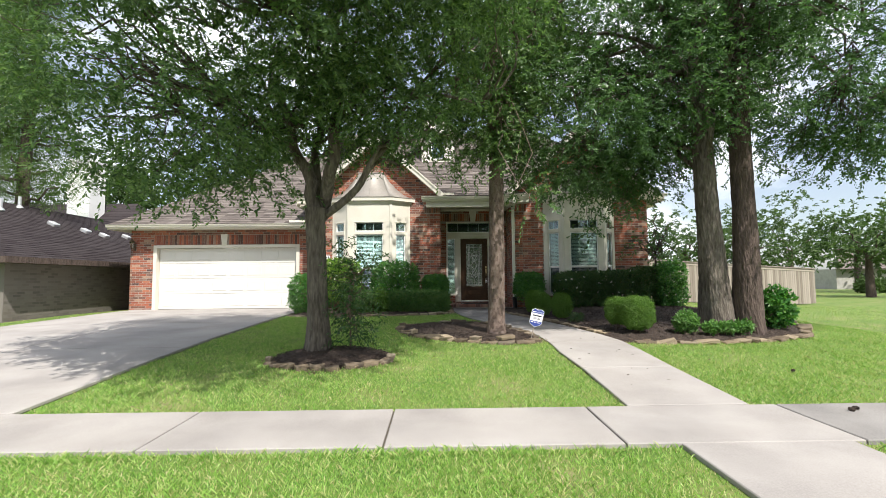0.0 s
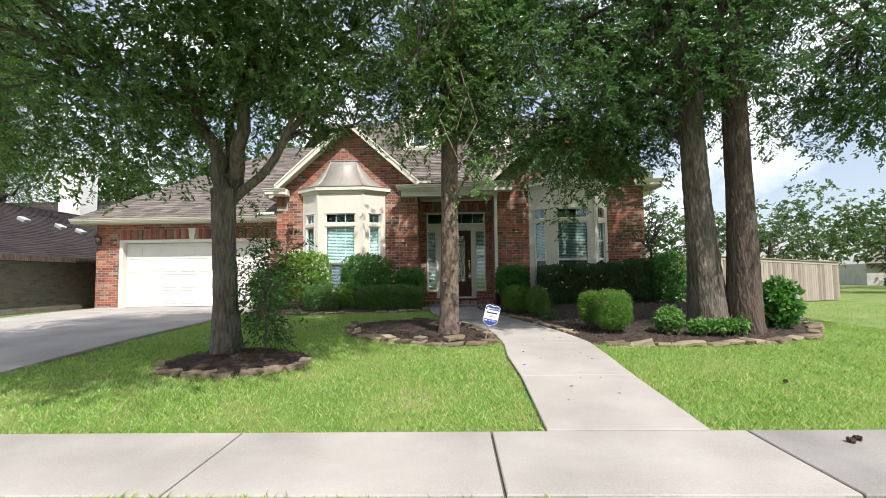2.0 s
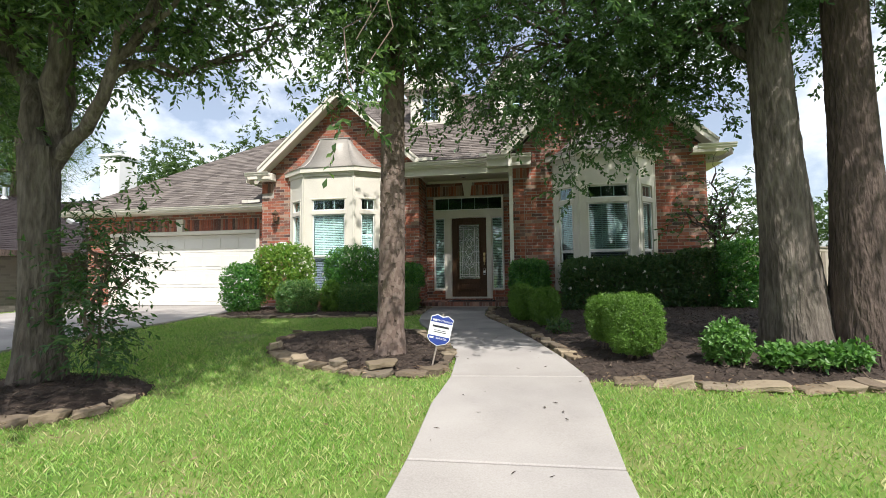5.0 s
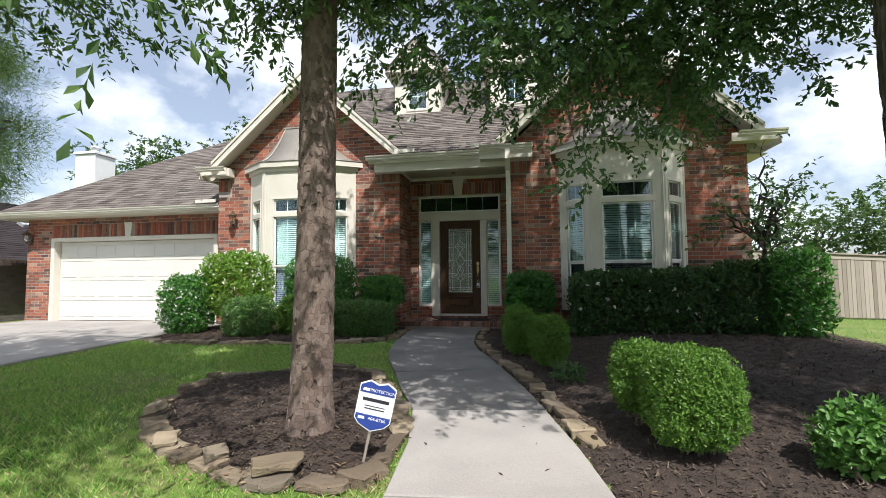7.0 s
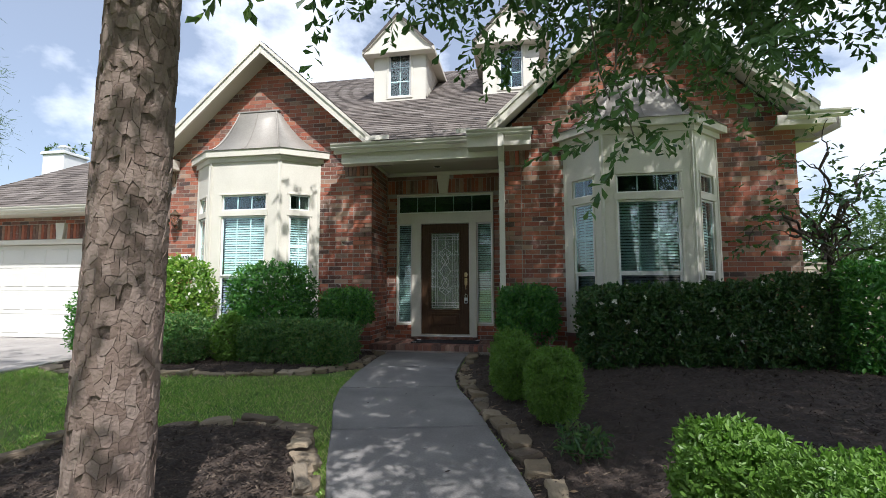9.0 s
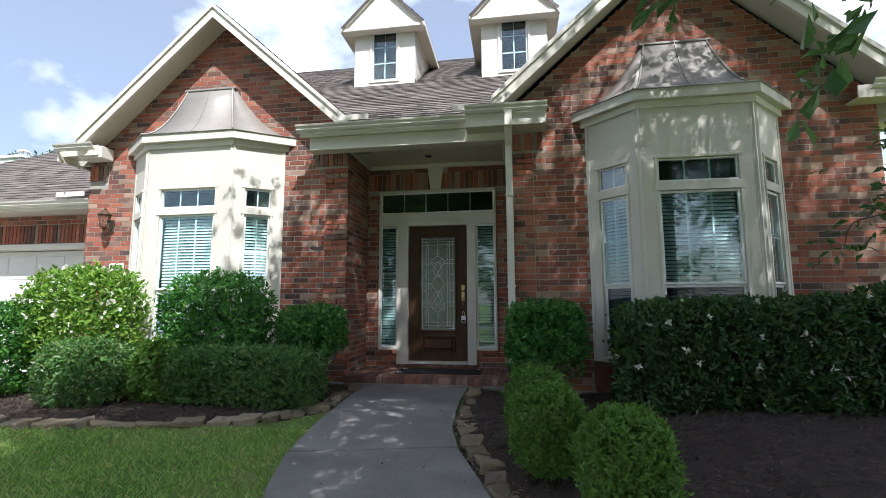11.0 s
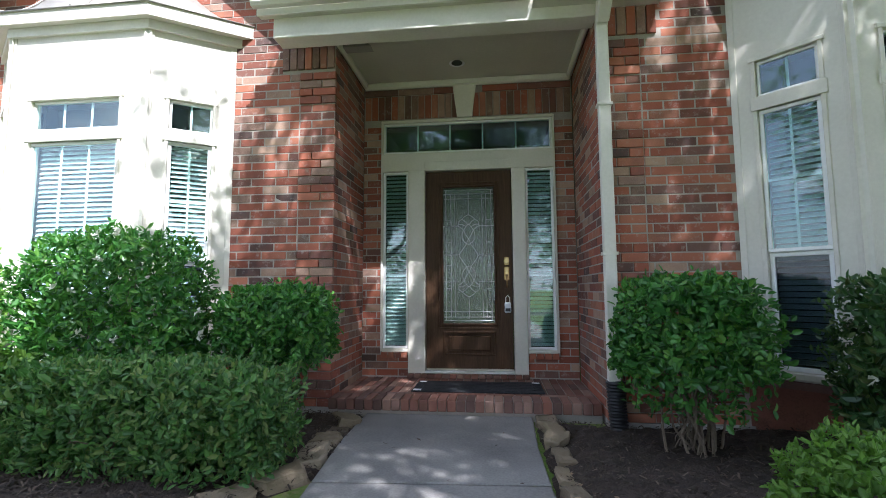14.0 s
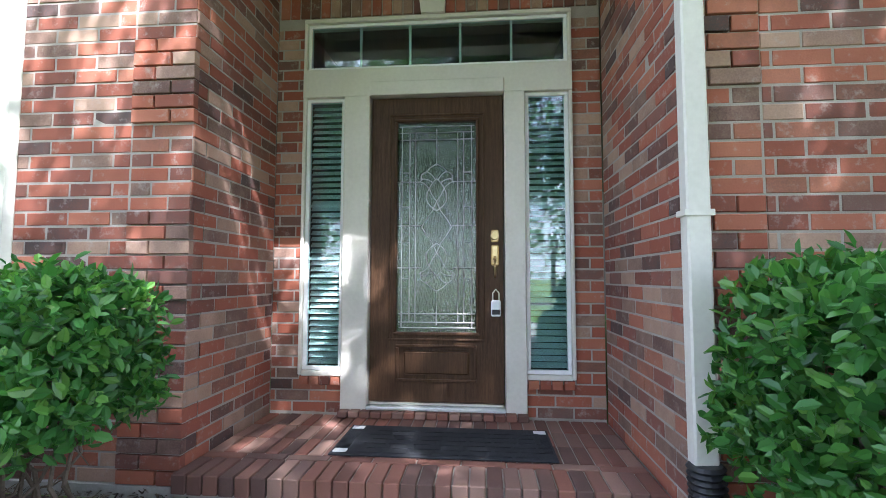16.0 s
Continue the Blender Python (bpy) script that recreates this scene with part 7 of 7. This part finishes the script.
fence = thing("fence", "weathered grey cedar privacy fence with a cap rail", "fence")
FA, FB = Vector((8.6, 21.8, 0)), Vector((19.9, 26.0, 0))
fd = (FB - FA)
fl = fd.length
ang = math.degrees(math.atan2(fd.y, fd.x))
nbd = int(fl / 0.145)
brd = None
for i in range(nbd):
    p = FA + fd * ((i + 0.5) / nbd)
    z0 = float(ground_z(p.x, p.y)) + 0.03
    zt = 2.98 - 0.42 * i / nbd
    if brd is None:
        bm = bmesh.new()
        box_into(bm, -0.068, -0.01, 0, 0.068, 0.01, 1.0, bevel=0.003)
        brd = part("board", bm, M_FENCE, fence)
        ob = brd
    else:
        ob = new("board", brd.data)
        ob.parent = fence
    ob.matrix_world = pose(p.x, p.y, z0, 0, random.uniform(-0.3, 0.3), ang) @ Matrix.Diagonal((1, 1, zt - z0, 1))
mid = (FA + FB) / 2
for nm, z, h, w_ in (("cap_rail", 2.985, 0.045, 0.14), ("trim_rail", 2.86, 0.10, 0.055)):
    bm = bmesh.new()
    box_into(bm, -fl / 2, -w_ / 2, 0, fl / 2, w_ / 2, h, bevel=0.006)
    ob = part(nm, bm, M_FENCE, fence)
    ob.matrix_world = pose(mid.x, mid.y, z - 0.21, 0, math.degrees(math.atan2(0.42, fl)), ang)
far = thing("far_house", "distant tan brick house with a low brown roof", "house")
box("wall", 44, 52, 0.3, 58, 60, 3.0, M_FOUND, far)
shingles("roof", [(43.4, 51.4, 3.0), (58.6, 51.4, 3.0), (54, 56, 5.4), (48, 56, 5.4)], "", M_SHINGLE, part_empty("roof", far), 0.4, 1.2, 56)
for x in (46, 50, 54):
    box("window", x, 51.95, 1.2, x + 1.2, 51.99, 2.4, M_DARK, far)
    box("window_frame", x - 0.08, 51.92, 1.12, x + 1.28, 51.949, 1.2, M_WHITE, far)
for i, (x, y) in enumerate(((36, 40), (38.5, 41), (41, 42))):
    bush("far_shrub", "rounded green shrub in the far yard", (x, y, gz(x, y) + 0.6), (1.1, 0.9, 0.8), M_LEAF_FAR, 900, 0.2, 200 + i, group="far shrubs")
# litter on the walk and lawn
rng_l = np.random.default_rng(6)
lx, ly = rng_l.uniform(1.2, 3.8, 90), rng_l.uniform(8, 18, 90)
wl2, wr2 = np.interp(ly, [p[1] for p in WALK_L], [p[0] for p in WALK_L]), np.interp(ly, [p[1] for p in WALK_R], [p[0] for p in WALK_R])
sel = (lx > wl2 + 0.05) & (lx < wr2 - 0.05)
Pl = np.stack([lx[sel], ly[sel], ground_z(lx[sel], ly[sel]) + 0.034], 1)
Dl = np.stack([rng_l.normal(size=len(Pl)), rng_l.normal(size=len(Pl)), np.full(len(Pl), 0.06)], 1)
Vl, Ql = leaf_arrays(Pl, Dl, 0.05, rng_l, width=0.3)
Vl[:, 2] = np.maximum(Vl[:, 2], np.repeat(Pl[:, 2], 4) - 0.002) * 0.6 + 0.4 * np.repeat(Pl[:, 2] + 0.003, 4)
tagged(fast_mesh("fallen_leaves", Vl, Ql, M_CHIP), "dry fallen leaves scattered on the walk", "leaves", kind="stuff")


def pine_cone(x, y, turn, lift=0.0):
    """A fallen cone: rows of woody scales round an egg-shaped core."""
    rng = np.random.default_rng(int(turn))
    pcs = []
    for r in range(9):
        u = (r + 0.5) / 9
        rad = 0.026 * math.sin(math.pi * min(1, 0.12 + 0.88 * u)) ** 0.7 + 0.004
        for q in range(9):
            a = 2 * math.pi * (q + 0.5 * (r % 2)) / 9
            d = np.array([math.cos(a), math.sin(a), 0.5])
            p = np.array([math.cos(a) * rad * 0.6, math.sin(a) * rad * 0.6, (u - 0.5) * 0.085])
            pcs.append(leaf_arrays(p[None], d[None], 0.024, rng, width=0.8, wide_at=0.75, jitter=0.1, face=np.array([[0.0, 0.0, 1.0]])))
    pcs.append(tube_arrays([(0, 0, -0.042), (0, 0, -0.02), (0, 0, 0.02), (0, 0, 0.042)], [0.006, 0.017, 0.015, 0.004], 8))
    V, Q = join_arrays(pcs)
    ob = tagged(fast_mesh("pine_cone", V, Q, M_CHIP), "open brown pine cone fallen on the ground", "pine cone", "pine cones")
    ob.matrix_world = pose(x, y, gz(x, y) + 0.018 + lift, 82, 0, turn) @ Matrix.Diagonal((0.65, 0.65, 0.65, 1))


for x, y, turn, lift in ((3.84, 12.1, 20, 0.03), (4.32, 12.2, 75, 0.05), (5.33, 9.0, 140, 0.0), (4.66, 7.38, 200, 0.03), (4.74, 7.42, 260, 0.03)):
    pine_cone(x, y, turn, lift)

# dry leaves and needles caught along the stone edges, and thinly over the lawn
rng_d = np.random.default_rng(17)
lit = []
for line, w_, k in ((RING2[2:9], 0.16, 420), ([(4.0, 11.1), (5.6, 10.98), (7.2, 11.3)], 0.16, 380), ([(x + 0.2, y) for x, y in WALK_R if 11.3 < y < 17], 0.12, 420), (RING1[9:] + RING1[:1], 0.14, 200), ([(-3.6, 15.9), (-1.7, 15.9), (0.3, 16.3)], 0.16, 260)):
    L_ = np.array(line, float)
    u = rng_d.uniform(0, len(L_) - 1, k)
    lit.append(np.stack([np.interp(u, np.arange(len(L_)), L_[:, c]) + rng_d.normal(0, w_, k) for c in (0, 1)], 1))
lit.append(np.stack([rng_d.uniform(-4, 8, 420), rng_d.uniform(7.8, 11.2, 420)], 1))
XY = np.concatenate(lit)
wl3, wr3 = np.interp(XY[:, 1], [p[1] for p in WALK_L], [p[0] for p in WALK_L]), np.interp(XY[:, 1], [p[1] for p in WALK_R], [p[0] for p in WALK_R])
XY = XY[~((XY[:, 0] > wl3) & (XY[:, 0] < wr3))]
Pd = np.column_stack([XY, ground_z(XY[:, 0], XY[:, 1]) + rng_d.uniform(0.02, 0.05, len(XY))])
Dd = rng_d.standard_normal(Pd.shape) * np.array([1, 1, 0.2])
Vd, Qd = leaf_arrays(Pd, Dd, 0.045, rng_d, width=0.30, face=np.tile([0.0, 0.0, 1.0], (len(Pd), 1)))
tagged(fast_mesh("fallen_leaves", Vd, Qd, M_DRY), "dry tan leaves caught along stones and lawn", "leaves", kind="stuff")


# ---- the single bricks of walls and porch, nearest the entry as pieces of their own ----
def lay_bricks():
    shared = {}
    for wall, pieces, m in BRICKS:
        near = sorted(range(len(pieces)), key=lambda i: (m @ Vector((pieces[i][0][0], 0, pieces[i][0][2])) - Vector((1.8, 17.6, 2.3))).length)
        chosen = set(near[:290])
        V, F = [], []
        for i, ((a, b, lo, hi), proud) in enumerate(pieces):
            if i in chosen:
                key = (round(b - a, 3), round(hi - lo, 3), round(proud, 3))
                if key not in shared:
                    w_, h_ = (b - a) / 2, (hi - lo) / 2
                    e = 0.003
                    vs = [(-w_, 0.02, -h_), (w_, 0.02, -h_), (w_, 0.02, h_), (-w_, 0.02, h_), (-w_, -proud + e, -h_), (w_, -proud + e, -h_), (w_, -proud + e, h_), (-w_, -proud + e, h_),
                          (-w_ + e, -proud, -h_ + e), (w_ - e, -proud, -h_ + e), (w_ - e, -proud, h_ - e), (-w_ + e, -proud, h_ - e)]
                    fs = [(8, 9, 10, 11)]
                    for q in range(4):
                        r = (q + 1) % 4
                        fs += [(q, r, 4 + r, 4 + q), (4 + q, 4 + r, 8 + r, 8 + q)]
                    me = bpy.data.meshes.new("brick")
                    me.from_pydata(vs, [], fs)
                    me.materials.append(M_BRICK)
                    shared[key] = me
                ob = new("brick", shared[key])
                ob.parent = wall
                ob.matrix_world = m @ pose((a + b) / 2, random.uniform(-0.0025, 0.0025), (lo + hi) / 2, random.uniform(-0.6, 0.6), 0, random.uniform(-0.4, 0.4))
            else:
                k = len(V)
                for u, v, z in ((a, 0.02, lo), (b, 0.02, lo), (b, 0.02, hi), (a, 0.02, hi), (a, -proud, lo), (b, -proud, lo), (b, -proud, hi), (a, -proud, hi)):
                    V.append(tuple(m @ Vector((u, v, z))))
                F += [(k + 4, k + 5, k + 6, k + 7)] + [(k + q, k + (q + 1) % 4, k + 4 + (q + 1) % 4, k + 4 + q) for q in range(4)]
        if V:
            rest = fast_mesh("bricks", np.array(V), np.array(F), M_BRICK, wall)
            rest["kind"] = "stuff"
    for x0, y0, z0, x1, y1, z1 in PORCH_BRICKS:
        key = ("p", round(x1 - x0, 3), round(y1 - y0, 3), round(z1 - z0, 3))
        if key not in shared:
            bm = bmesh.new()
            w_, d_, h_ = (x1 - x0) / 2, (y1 - y0) / 2, (z1 - z0) / 2
            box_into(bm, -w_, -d_, -h_, w_, d_, h_, bevel=0.005)
            me = bpy.data.meshes.new("brick")
            bm.to_mesh(me)
            bm.free()
            me.materials.append(M_PORCH)
            shared[key] = me
        ob = new("brick", shared[key])
        ob.parent = porch
        ob.matrix_world = pose((x0 + x1) / 2, (y0 + y1) / 2, (z0 + z1) / 2 + random.uniform(-0.0015, 0.0015), random.uniform(-0.3, 0.3), random.uniform(-0.3, 0.3), 0)


lay_bricks()
